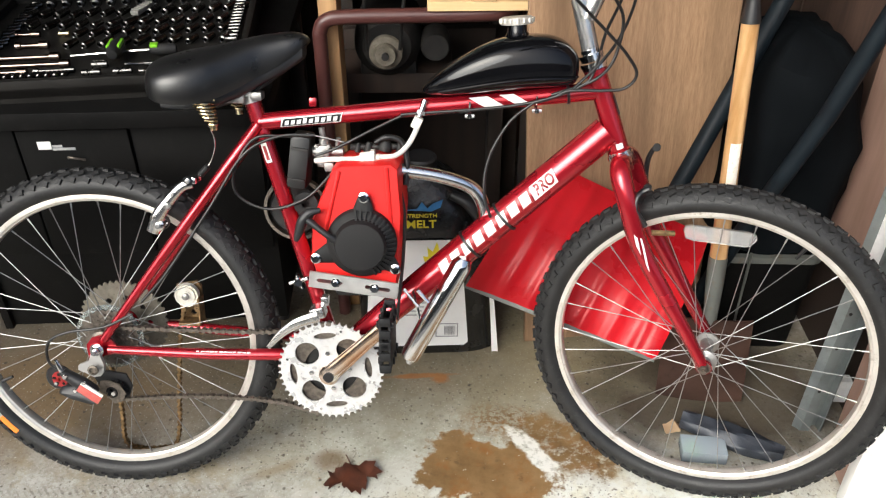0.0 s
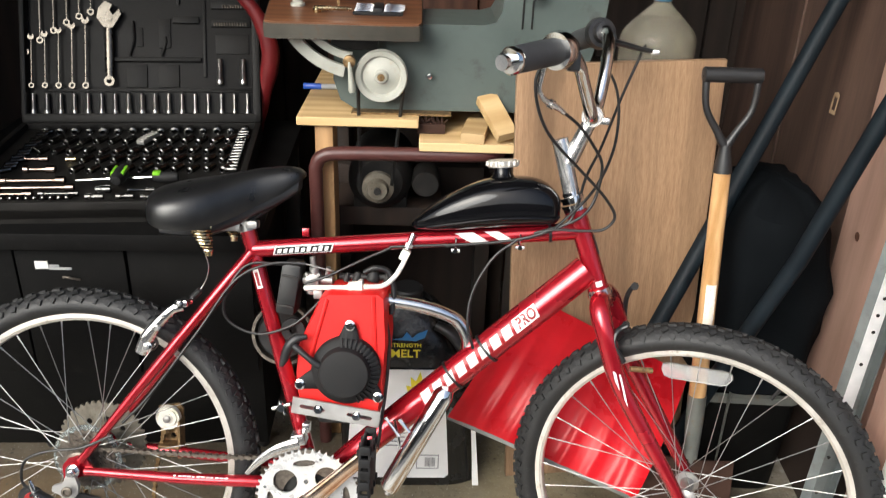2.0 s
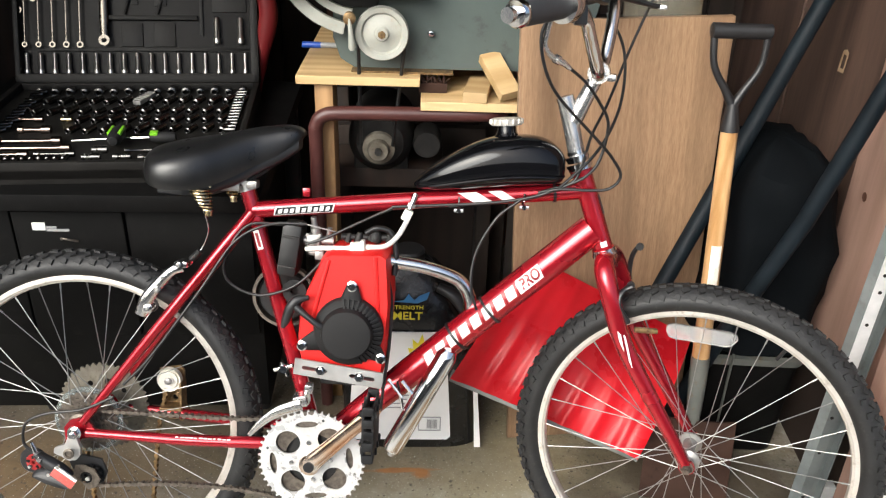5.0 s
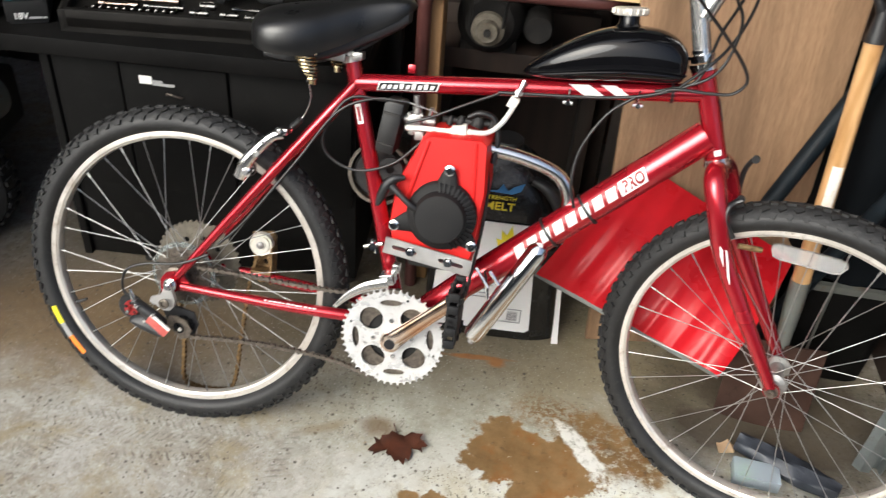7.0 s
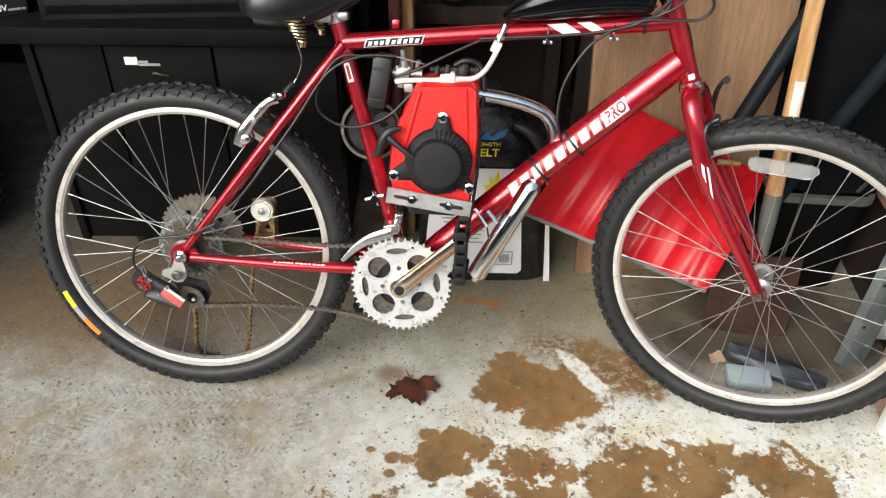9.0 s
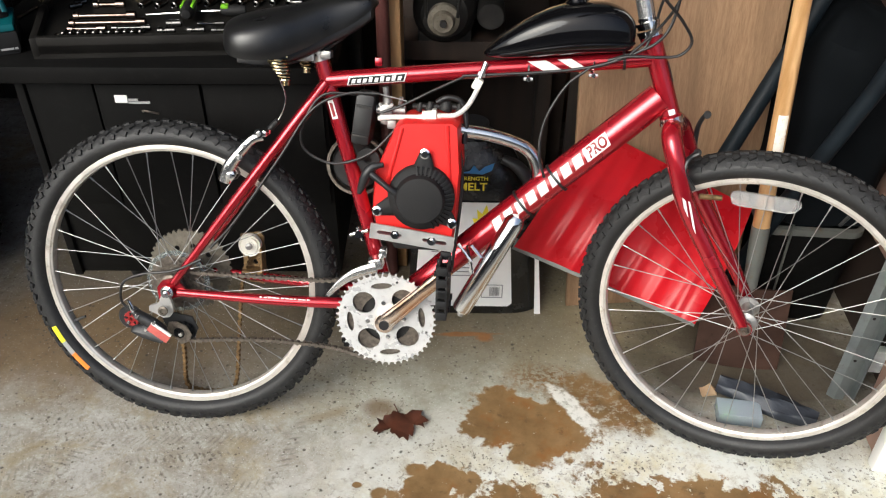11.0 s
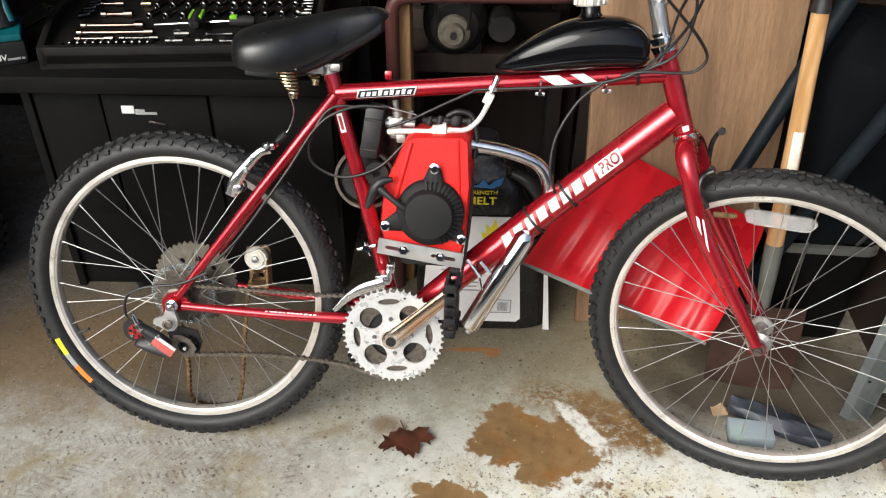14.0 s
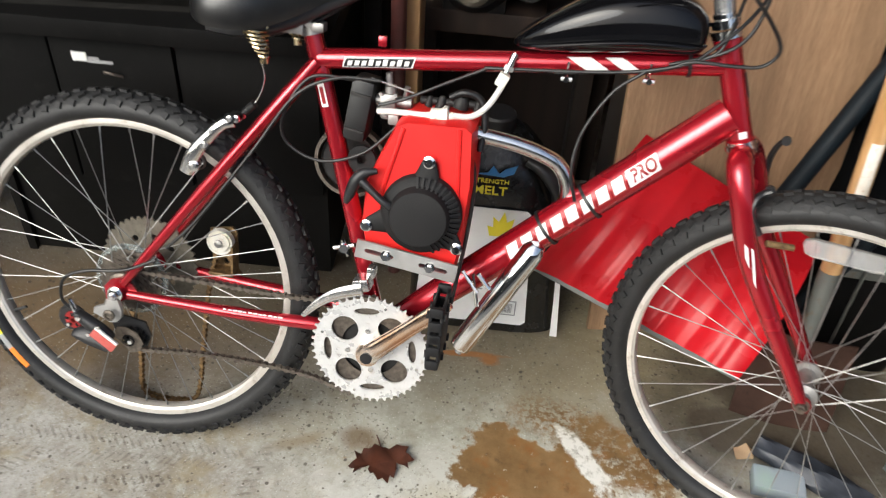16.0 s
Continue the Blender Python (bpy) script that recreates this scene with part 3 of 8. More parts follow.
def loft(bm, rings, caps=True):
    """Skins a row of closed loops of equal length."""
    vs = [[bm.verts.new(q) for q in ring] for ring in rings]
    n = len(vs[0])
    for a, b in zip(vs, vs[1:]):
        for k in range(n):
            bm.faces.new((a[k], a[(k + 1) % n], b[(k + 1) % n], b[k]))
    if caps:
        bm.faces.new(vs[0][::-1])
        bm.faces.new(vs[-1])
    return bm


def moved(bm, m):
    bmesh.ops.transform(bm, matrix=m, verts=bm.verts)
    return bm


def new_bm():
    return bmesh.new()


def text_mesh(words, size, thick=0.0004, bold=0.0):
    """Words in the built-in font as a mesh, centred."""
    cu = bpy.data.curves.new("words", "FONT")
    cu.body, cu.size, cu.extrude, cu.align_x, cu.align_y = words, size, thick, "CENTER", "CENTER"
    cu.offset = bold
    ob = bpy.data.objects.new("words", cu)
    scene.collection.objects.link(ob)
    bpy.context.view_layer.update()
    me = ob.evaluated_get(bpy.context.evaluated_depsgraph_get()).to_mesh()
    bm = new_bm()
    bm.from_mesh(me)
    ob.evaluated_get(bpy.context.evaluated_depsgraph_get()).to_mesh_clear()
    bpy.data.objects.remove(ob)
    return bm


V = Vector
# ---- the room ----


def room():
    bm = new_bm()
    vs = [bm.verts.new(q) for q in ((-40, -40, 0), (40, -40, 0), (40, 40, 0), (-40, 40, 0))]
    bm.faces.new(vs)
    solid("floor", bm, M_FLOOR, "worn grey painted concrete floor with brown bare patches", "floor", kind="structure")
    x0, x1, y1, h = -2.4, 0.95, 1.50, 2.35
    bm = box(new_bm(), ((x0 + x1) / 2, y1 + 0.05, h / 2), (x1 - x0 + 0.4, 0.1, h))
    back = solid("wall_back", bm, M_PLANKD, "board wall behind the tools, shade put into its dark brown", "wall", kind="structure")
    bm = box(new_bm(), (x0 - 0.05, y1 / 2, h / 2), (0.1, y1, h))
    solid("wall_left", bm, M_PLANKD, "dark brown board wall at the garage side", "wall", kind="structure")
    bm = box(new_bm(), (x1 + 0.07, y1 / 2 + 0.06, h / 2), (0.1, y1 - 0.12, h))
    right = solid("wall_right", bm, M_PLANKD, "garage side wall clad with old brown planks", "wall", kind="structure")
    bm = box(new_bm(), ((x0 + x1) / 2, y1 / 2, h + 0.05), (x1 - x0 + 0.4, y1 + 0.2, 0.1))
    solid("ceiling", bm, M_CEIL, "plain board ceiling over the garage bay", "ceiling", kind="structure")
    # Header is out of view; its low edge holds light off the deep interior.
    bm = box(new_bm(), ((x0 + x1) / 2, -0.01, h - 0.2), (x1 - x0 + 0.4, 0.1, 0.5))
    solid("trim_header", bm, M_WHITEPAINT, "unseen white header board over the garage opening, set low to limit light", "trim", kind="structure")
    bm = box(new_bm(), (0.965, 0.065, h / 2), (0.155, 0.11, h), bevel=0.004)
    solid("trim_post", bm, M_PLANK, "brown wooden door post beside the opening", "trim", kind="structure")
    bm = box(new_bm(), (1.09, -0.006, h / 2), (0.44, 0.028, h), bevel=0.004)
    solid("trim_jamb", bm, M_WHITEPAINT, "white painted garage door trim in daylight", "trim", kind="structure")
    bm = box(new_bm(), (x0 - 0.15, 0.0, h / 2), (0.30, 0.12, h), bevel=0.006)
    solid("trim_jamb_far", bm, M_WHITEPAINT, "white painted garage door jamb", "trim", kind="structure")
    # Unseen wall added here to block light from the left of the bay.
    bm = box(new_bm(), ((x0 - 1.40) / 2, -0.066, h / 2), (-1.40 - x0, 0.12, h))
    solid("wall_front", bm, M_PLANKD, "unseen front wall, added to keep light off the left side", "wall", kind="structure")
    # Unseen dark ground, added to lessen the bounce from outside.
    bm = box(new_bm(), (0, -20.8, 0.002), (78, 39, 0.004))
    solid("driveway", bm, M_APRON, "unseen dark ground outside the garage, added to cut bounced light", "driveway", kind="structure")
    # Unseen fence, added so reflections and low sky light come out darker.
    fence = solid("wall_outside_added", box(new_bm(), (0, -5.4, 0.95), (16, 0.06, 1.9)), M_OUTWALL, "unseen dark fence, added to dim reflections and low sky light", "fence", kind="structure")
    rnd = random.Random(4)
    # The two deeper boards take the darker tone with shade in it.
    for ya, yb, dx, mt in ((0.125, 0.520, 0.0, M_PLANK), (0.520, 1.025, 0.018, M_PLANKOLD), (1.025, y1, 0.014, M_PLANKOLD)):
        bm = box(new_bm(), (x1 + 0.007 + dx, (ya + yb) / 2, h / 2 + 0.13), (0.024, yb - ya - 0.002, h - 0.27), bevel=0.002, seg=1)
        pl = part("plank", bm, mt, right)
        if ya < 0.2:
            for yk, zk in ((0.444, 0.694), (0.439, 1.178)):
                part("knot", lathe(new_bm(), [(0, 0.0006), (0.006, 0.0008), (0.010, 0.0002), (0.011, -0.001)], axis_matrix((x1 - 0.005, yk, zk), (-1, 0, 0)), 14), M_PLANKM, pl, "dark knot")
    x = x0 + 0.02
    while x < x1 - 0.03:
        w = min(rnd.uniform(0.13, 0.2), x1 - 0.02 - x)
        bm = box(new_bm(), (x + w / 2, y1 - 0.010, h / 2), (w - 0.005, 0.022, h - 0.01), bevel=0.003, seg=1)
        # Browner boards behind the saw; the others have shade in their colour.
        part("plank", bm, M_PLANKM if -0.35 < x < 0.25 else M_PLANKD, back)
        x += w


room()


# ---- the bicycle ----
LEAN = 15.5
bike = thing("bicycle", "dark red mountain bicycle with a small red engine, leaning back", "bicycle", pose(0, 0, 0.004, -LEAN, 0, 0))
HEAD, RAKE, STEER = V((0.383, 0, 0.694)), 20.0, -19.3
AXIS = V((-math.sin(radians(RAKE)), 0, math.cos(radians(RAKE))))
TURNED = Matrix.Translation(HEAD) @ Matrix.Rotation(radians(STEER), 4, AXIS) @ Matrix.Translation(-HEAD)
BB, REAR, FRONT = V((-0.130, 0, 0.294)), V((-0.565, 0, 0.326)), V((0.571, 0, 0.3265))


def wheel(name, centre, m, front, R_RIM, R_TYRE):
    """Tyre, rim, hub and crossed spokes round an axle along y: 32 in front, 36 behind."""
    place = m @ Matrix.Translation(centre) @ Matrix.Rotation(radians(90), 4, "X")
    hub_r = 0.022 if front else 0.027
    bm = new_bm()
    lathe(bm, [(hub_r, -0.034), (hub_r, -0.030), (0.013, -0.028), (0.011, 0), (0.013, 0.028), (hub_r, 0.030), (hub_r, 0.034), (0.012, 0.038), (0.008, 0.048), (0.0, 0.048)], seg=24)
    lathe(bm, [(0.012, -0.038), (0.008, -0.048), (0.0, -0.048)], seg=24)
    hub = part(name, moved(bm, place), M_DULL, bike, "spoked wheel with a knobbly black tyre and silver rim")
    # tyre carcass with a rounded section
    major, minor = R_TYRE - 0.0275, 0.0265
    prof = [(major + minor * math.cos(a) * (1.0 if math.cos(a) > 0 else 0.75), minor * math.sin(a)) for a in (2 * math.pi * k / 16 for k in range(16))]
    bm = lathe(new_bm(), prof, place, 96, closed=True)
    back = place.inverted()
    for f in bm.faces:
        c = back @ f.calc_center_median()
        f.material_index = 1 if math.hypot(c.x, c.y) < major + 0.25 * minor else 0
    rnd = random.Random(7)
    n = 76
    for k in range(n):
        for row, (w, off) in enumerate((((0.010), 0.0), (0.009, 0.5), (0.009, 0.5), (0.010, 0.0), (0.010, 0.0))):
            phi = (0.0, 33.0, -33.0, 62.0, -62.0)[row]
            a = 2 * math.pi * (k + off) / n
            q = Matrix.Rotation(a, 4, "Z") @ Matrix.Translation((major, 0, 0)) @ Matrix.Rotation(radians(-phi), 4, "Y") @ Matrix.Translation((minor + 0.0006, 0, 0))
            size = (0.0056, (0.013, 0.012, 0.012, 0.010, 0.010)[row] * rnd.uniform(0.85, 1.15), w)
            turn = (0, 28, -28, -18, 18)[row] + rnd.uniform(-6, 6)
            cube(bm, place @ q @ Matrix.Rotation(radians(turn), 4, "X") @ Matrix.Diagonal((*size, 1)))
    part("tyre", bm, (M_RUBBER, M_SIDEWALL), hub, "black knobbly rubber tyre")
    # rim with flat braking sides
    bm = lathe(new_bm(), [(R_RIM, -0.0125), (R_RIM - 0.001, -0.0105), (R_RIM - 0.008, -0.010), (R_RIM - 0.008, 0.010), (R_RIM - 0.001, 0.0105), (R_RIM, 0.0125),
                          (R_RIM - 0.002, 0.0134), (R_RIM - 0.018, 0.0130), (R_RIM - 0.0195, 0.0112), (R_RIM - 0.0225, 0.0095), (R_RIM - 0.024, 0.004), (R_RIM - 0.024, -0.004), (R_RIM - 0.0225, -0.0095), (R_RIM - 0.0195, -0.0112), (R_RIM - 0.018, -0.0130), (R_RIM - 0.002, -0.0134)], place, 96, closed=True)
    part("rim", bm, M_ALLOY, hub, "silver alloy rim")
    # spokes, crossed three times
    count = 32 if front else 36
    for k in range(count):
        side = -1 if k % 2 else 1
        lead = (1 if (k // 2) % 2 else -1) * (-1 if front else 1)
        a = 2 * math.pi * k / count
        b = a + lead * radians(72)
        p = V((hub_r * 0.92 * math.cos(b), hub_r * 0.92 * math.sin(b), side * (0.032 + 0.002 * lead)))
        q = V(((R_RIM - 0.022) * math.cos(a), (R_RIM - 0.022) * math.sin(a), side * 0.003))
        bm = tube(new_bm(), [place @ p, place @ q], 0.00085, 6)
        tube(bm, [place @ (q + (p - q).normalized() * 0.013), place @ (q - (p - q).normalized() * 0.003)], 0.0016, 6)
        part("spoke", bm, M_SPOKE, hub)
    # axle and nuts
    w = 0.052 if front else 0.070
    bm = tube(new_bm(), [place @ V((0, 0, -w - 0.022)), place @ V((0, 0, w + 0.022))], 0.0048, 10)
    for s in (-1, 1):
        lathe(bm, [(0, 0), (0.0095, 0), (0.0095, 0.007), (0.008, 0.009), (0, 0.009)], place @ Matrix.Translation((0, 0, s * (w + 0.008))) @ Matrix.Scale(s, 4, (0, 0, 1)), 6)
        lathe(bm, [(0, 0), (0.013, 0), (0.013, 0.002), (0, 0.002)], place @ Matrix.Translation((0, 0, s * (w + 0.005))) @ Matrix.Scale(s, 4, (0, 0, 1)), 18)
    part("axle", bm, M_CHROME if not front else M_CHAIN, hub)
    # valve
    a = radians(205 if not front else 60)
    d = V((math.cos(a), math.sin(a), 0))
    bm = tube(new_bm(), [place @ (d * (R_RIM - 0.018)), place @ (d * (R_RIM - 0.05))], [0.0035, 0.003], 8)
    part("valve", bm, M_CABLE, hub)
    return hub, place


rear_hub, rear_place = wheel("rear_wheel", REAR, Matrix(), False, 0.291, 0.326)
front_hub, _ = wheel("front_wheel", FRONT, TURNED, True, 0.2960, 0.3300)


def ring_patch(place, r0, r1, a0, a1, z, thick=0.0008, n=14):
    bm = new_bm()
    vs = []
    for k in range(n + 1):
        a = radians(a0 + (a1 - a0) * k / n)
        vs.append([bm.verts.new(place @ V((r * math.cos(a), r * math.sin(a), h))) for r, h in ((r0, z[0]), (r1, z[1]), (r1, z[1] + thick), (r0, z[0] + thick))])
    for a, b in zip(vs, vs[1:]):
        for k in range(4):
            bm.faces.new((a[k], a[(k + 1) % 4], b[(k + 1) % 4], b[k]))
    bm.faces.new(vs[0][::-1])
    bm.faces.new(vs[-1])
    return bm


# stickers on the rear tyre wall
for n_, a0, a1, mt in (("sticker", 203, 210.5, M_YEL), ("sticker", 210.5, 216.5, M_LABELGREY), ("sticker", 216.5, 225, M_ORG)):
    part(n_, ring_patch(rear_place, 0.2945, 0.3045, a0, a1, (0.0262, 0.0272)), mt, rear_hub, "printed tyre sticker")

# frame tubes
bm = new_bm()
tube(bm, [BB, V((-0.263, 0, 0.783))], 0.0146, 20)
TT0, TT1 = V((-0.250, 0, 0.742)), V((0.345, 0, 0.805))
tube(bm, [TT0, TT1], 0.0155, 20)
tube(bm, [HEAD - AXIS * -0.0, HEAD + AXIS * 0.158], 0.0178, 24)
lathe(bm, [(0.0178, 0), (0.0205, 0.001), (0.0205, 0.010), (0.0178, 0.012)], axis_matrix(HEAD, AXIS), 24)
lathe(bm, [(0.0178, 0), (0.0205, 0.002), (0.0205, 0.012), (0.0178, 0.013)], axis_matrix(HEAD + AXIS * 0.145, AXIS), 24)
DT0, DT1 = V((-0.115, 0, 0.306)), V((0.357, 0, 0.735))
tube(bm, [DT0, DT0.lerp(DT1, 0.08), DT0.lerp(DT1, 0.3), DT1], [0.020, 0.023, 0.0275, 0.0285], 24)
lathe(bm, [(0, -0.036), (0.019, -0.036), (0.020, -0.034), (0.020, 0.034), (0.019, 0.036), (0, 0.036)], axis_matrix(BB, (0, 1, 0)), 24)
for s in (-1, 1):
    tube(bm, spline([(-0.252, s * 0.010, 0.738), (-0.30, s * 0.030, 0.675), (-0.40, s * 0.048, 0.545), (-0.555, s * 0.064, 0.342)], 6), [0.0105, 0.0105, 0.0105, 0.008], 14)
    tube(bm, spline([(-0.150, s * 0.026, 0.300), (-0.21, s * 0.040, 0.309), (-0.36, s * 0.052, 0.312), (-0.548, s * 0.064, 0.322)], 6), [0.0115, 0.0115, 0.011, 0.008], 14)
    t = new_bm()
    plate(t, [(-0.588, 0.300), (-0.574, 0.296), (-0.556, 0.310), (-0.530, 0.314), (-0.532, 0.328), (-0.545, 0.345), (-0.556, 0.352), (-0.578, 0.345), (-0.590, 0.330)], thick=0.005, m=Matrix.Translation((0, s * 0.066 + 0.0025, 0)) @ Matrix.Rotation(radians(90), 4, "X"))
    merge(bm, t)
    t.free()
tube(bm, [(-0.305, -0.030, 0.668), (-0.305, 0.030, 0.668)], 0.007, 10)
frame_part = part("frame", bm, M_RED, bike, "glossy dark red steel frame")
bm = box(new_bm(), (-0.1550, 0, 0.7785), (0.014, 0.010, 0.016), bevel=0.003)
part("cable_stop", bm, M_RED, frame_part)


def on_tube(p0, p1, r, u0, u1, a0, a1, thick=0.0007, nu=10, na=8, skew=0.0):
    """A thin curved plate on a tube, between two places along it and two angles; 0 degrees faces the drive side, positive is up."""
    bm = new_bm()
    d = (p1 - p0).normalized()
    out = V((0, -1, 0))
    up = d.cross(out).normalized()
    if up.z < 0:
        up = -up
    grid = []
    for lay in (0.0003, thick):
        rows = []
        for i in range(nu + 1):
            row = []
            for k in range(na + 1):
                f = k / na
                a = radians(a0 + (a1 - a0) * f)
                u = u0 + (u1 - u0) * i / nu + skew * (f - 0.5)
                row.append(bm.verts.new(p0 + d * u + (r + lay) * (math.cos(a) * out + math.sin(a) * up)))
            rows.append(row)
        grid.append(rows)
    for rows in grid:
        for i in range(nu):
            for k in range(na):
                bm.faces.new((rows[i][k], rows[i + 1][k], rows[i + 1][k + 1], rows[i][k + 1]))
    lo, hi = grid
    rim = [(i, 0) for i in range(nu)] + [(nu, k) for k in range(na)] + [(i, na) for i in range(nu, 0, -1)] + [(0, k) for k in range(na, 0, -1)]
    for (i, k), (j, l) in zip(rim, rim[1:] + rim[:1]):
        bm.faces.new((lo[i][k], lo[j][l], hi[j][l], hi[i][k]))
    return bm


# decals: plain plates and bars where the names stand
DL = (DT1 - DT0).length
dt = lambda u0, u1, a0, a1, lay=0.0007, skew=0.0: on_tube(DT0, DT1, 0.0282, u0, u1, a0, a1, lay, skew=skew)
u_a, u_b, u_c = 0.252, 0.469, 0.523
k_n = 8
step = (u_b - u_a) / k_n
for k in range(k_n):
    dec = part("decal", dt(u_a + step * (k + 0.03), u_a + step * (k + 0.97), -15, 38, 0.0007, 0.006), M_DARKRED, frame_part, "dark red outline of a printed decal")
    part("decal_bar", dt(u_a + step * (k + 0.14), u_a + step * (k + 0.84), -10, 33, 0.0011, 0.006), M_WHITE, dec, "white printed bar")
dec = part("decal", dt(u_b + 0.002, u_c, -15, 38, 0.0007, 0.006), M_WHITE, frame_part, "white decal plate with dark red bars")
word = text_mesh("PRO", 0.027, 0.0, 0.0009)
xs = [v.co.x for v in word.verts]
mid_, wide = (max(xs) + min(xs)) / 2, max(xs) - min(xs)
d_ = (DT1 - DT0).normalized()
up_t = d_.cross(V((0, -1, 0))).normalized()
up_t = up_t if up_t.z > 0 else -up_t
for v in word.verts:
    u = (u_b + u_c + 0.006) / 2 + (v.co.x - mid_) / wide * (u_c - u_b - 0.013) + v.co.y * 0.15
    a = v.co.y / 0.0282 + radians(11)
    v.co = DT0 + d_ * u + 0.0296 * (math.cos(a) * V((0, -1, 0)) + math.sin(a) * up_t)
part("word_pro", word, M_DARKRED, dec, "dark red printed word", smooth=False)
tt = lambda u0, u1, a0, a1, lay=0.0007, skew=0.0: on_tube(TT0, TT1, 0.0155, u0, u1, a0, a1, lay, skew=skew)
dec = part("decal", tt(0.040, 0.147, -40, 20, 0.0007, 0.006), M_WHITE, frame_part, "white decal plate with black bars")
part("decal_bar", tt(0.0425, 0.1445, -33, 13, 0.0011, 0.006), M_MATTE, dec)
for k in range(9):
    tall = k in (3, 5, 7)
    part("decal_bar", tt(0.0468 + 0.0107 * k, 0.0538 + 0.0107 * k, -25, 8 if tall else 1, 0.0015, 0.003), M_WHITE, dec)
for u0, u1 in ((0.385, 0.418), (0.438, 0.462)):
    part("decal_stripe", tt(u0, u1, -45, 40, 0.0007, -0.034), M_WHITE, frame_part, "slanted white stripe")
part("decal", on_tube(V((-0.263, 0, 0.783)), BB, 0.0146, 0.078, 0.114, -28, 14, 0.0007), M_WHITE, frame_part, "small white seat tube decal")
part("decal_bar", on_tube(V((-0.263, 0, 0.783)), BB, 0.0146, 0.083, 0.109, -16, 4, 0.0012), M_DARKRED, frame_part)
for k in range(12):
    u = 0.165 + 0.0085 * k
    part("decal_bar", on_tube(V((-0.548, -0.064, 0.322)), V((-0.21, -0.040, 0.309)), 0.0105, u, u + (0.0065 if k % 4 else 0.0045), 26, 39 - 3 * (k % 3 == 1), 0.0009), M_WHITE, frame_part, "white chainstay bar")
part("decal", on_tube(HEAD, HEAD + AXIS * 0.158, 0.0180, 0.014, 0.024, -14, 22, 0.0007), M_WHITE, frame_part, "small white head tube decal")
part("head_badge", on_tube(HEAD, HEAD + AXIS * 0.158, 0.0180, 0.070, 0.105, 55, 110, 0.001), M_BLACK, frame_part, "oval dark badge")

# fork, steered with the front wheel
bm = new_bm()
fr = lambda p: TURNED @ V(p)
for s in (-1, 1):
    tube(bm, [fr(q) for q in spline([(0.388, s * 0.004, 0.683), (0.389, s * 0.030, 0.684), (0.396, s * 0.051, 0.668), (0.412, s * 0.060, 0.625), (0.436, s * 0.060, 0.555), (0.490, s * 0.060, 0.462), (0.533, s * 0.058, 0.392), (0.568, s * 0.055, 0.331)], 6)], [0.0180, 0.0185, 0.0185, 0.0175, 0.0165, 0.0145, 0.0125, 0.0105], 16)
    lathe(bm, [(0, -0.003), (0.0145, -0.003), (0.0145, 0.003), (0, 0.003)], TURNED @ axis_matrix((0.571, s * 0.055, 0.3265), (0, 1, 0)), 20)
tube(bm, [fr(HEAD - AXIS * 0.03), fr(HEAD)], 0.0165, 16)
fork = part("fork", bm, M_RED, bike, "glossy dark red curved front fork")
bm = new_bm()
for h, r in ((-0.012, 0.0205), (-0.004, 0.023), (0.002, 0.021)):
    lathe(bm, [(0, h), (r, h), (r, h + 0.006), (0, h + 0.006)], axis_matrix(HEAD, AXIS), 24)
part("lower_headset", bm, M_CHROME, bike, "polished steel headset ring")
legs = [fr(q) for q in ((0.436, -0.060, 0.555), (0.490, -0.060, 0.462))]
for u0, u1, sk in ((-0.046, -0.026, 0.078), (-0.008, 0.006, 0.082)):
    part("decal_stripe", on_tube(legs[0], legs[1], 0.0166, u0, u1, -18, 48, 0.0010, skew=-sk), M_WHITE, fork, "white fork stripe")

# headset, stem and bars, set a little askew to the wheel
TBAR = Matrix.Translation(HEAD) @ Matrix.Rotation(radians(-12.5), 4, AXIS) @ Matrix.Translation(-HEAD)
fb = lambda p: TBAR @ V(p)
bm = new_bm()
top = HEAD + AXIS * 0.158
for h, r in ((0.0, 0.022), (0.006, 0.0235), (0.014, 0.020), (0.020, 0.0215), (0.028, 0.016)):
    lathe(bm, [(0, h), (r, h), (r, h + 0.006), (0, h + 0.006)], axis_matrix(top, AXIS), 24)
part("upper_headset", bm, M_CHROME, bike, "polished steel headset nuts")
bm = new_bm()
tube(bm, [fb(top + AXIS * 0.02), fb(V((0.294, 0, 0.962)))], [0.0150, 0.0150], 18)
lathe(bm, [(0, 0.0), (0.0156, 0), (0.0156, 0.006), (0.007, 0.008), (0, 0.008)], TBAR @ axis_matrix((0.294, 0, 0.960), AXIS), 18)
tube(bm, [fb((0.310, 0, 0.925)), fb((0.326, 0, 0.962)), fb((0.346, 0, 1.008))], [0.0150, 0.0140, 0.0125], 16)
tube(bm, [fb((0.347, -0.022, 1.010)), fb((0.347, 0.022, 1.010))], 0.0185, 20)
box(bm, fb((0.366, 0, 1.002)), (0.022, 0.030, 0.012), rot=TBAR.to_3x3(), bevel=0.003)
stem = part("stem", bm, M_POLISH, bike, "silver quill stem with a bar clamp")
BAR_R = [(0.347, 0.0, 1.010), (0.347, -0.045, 1.014), (0.334, -0.085, 1.065), (0.324, -0.115, 1.100), (0.306, -0.160, 1.120), (0.268, -0.235, 1.110), (0.234, -0.300, 1.100)]
BAR_L = [(0.347, 0.0, 1.010), (0.350, 0.045, 1.018), (0.358, 0.080, 1.085), (0.358, 0.110, 1.134), (0.344, 0.155, 1.152), (0.308, 0.230, 1.142), (0.274, 0.296, 1.132)]
bm = tube(new_bm(), [fb(q) for q in spline(BAR_R[::-1] + BAR_L[1:], 8)], 0.0112, 16)
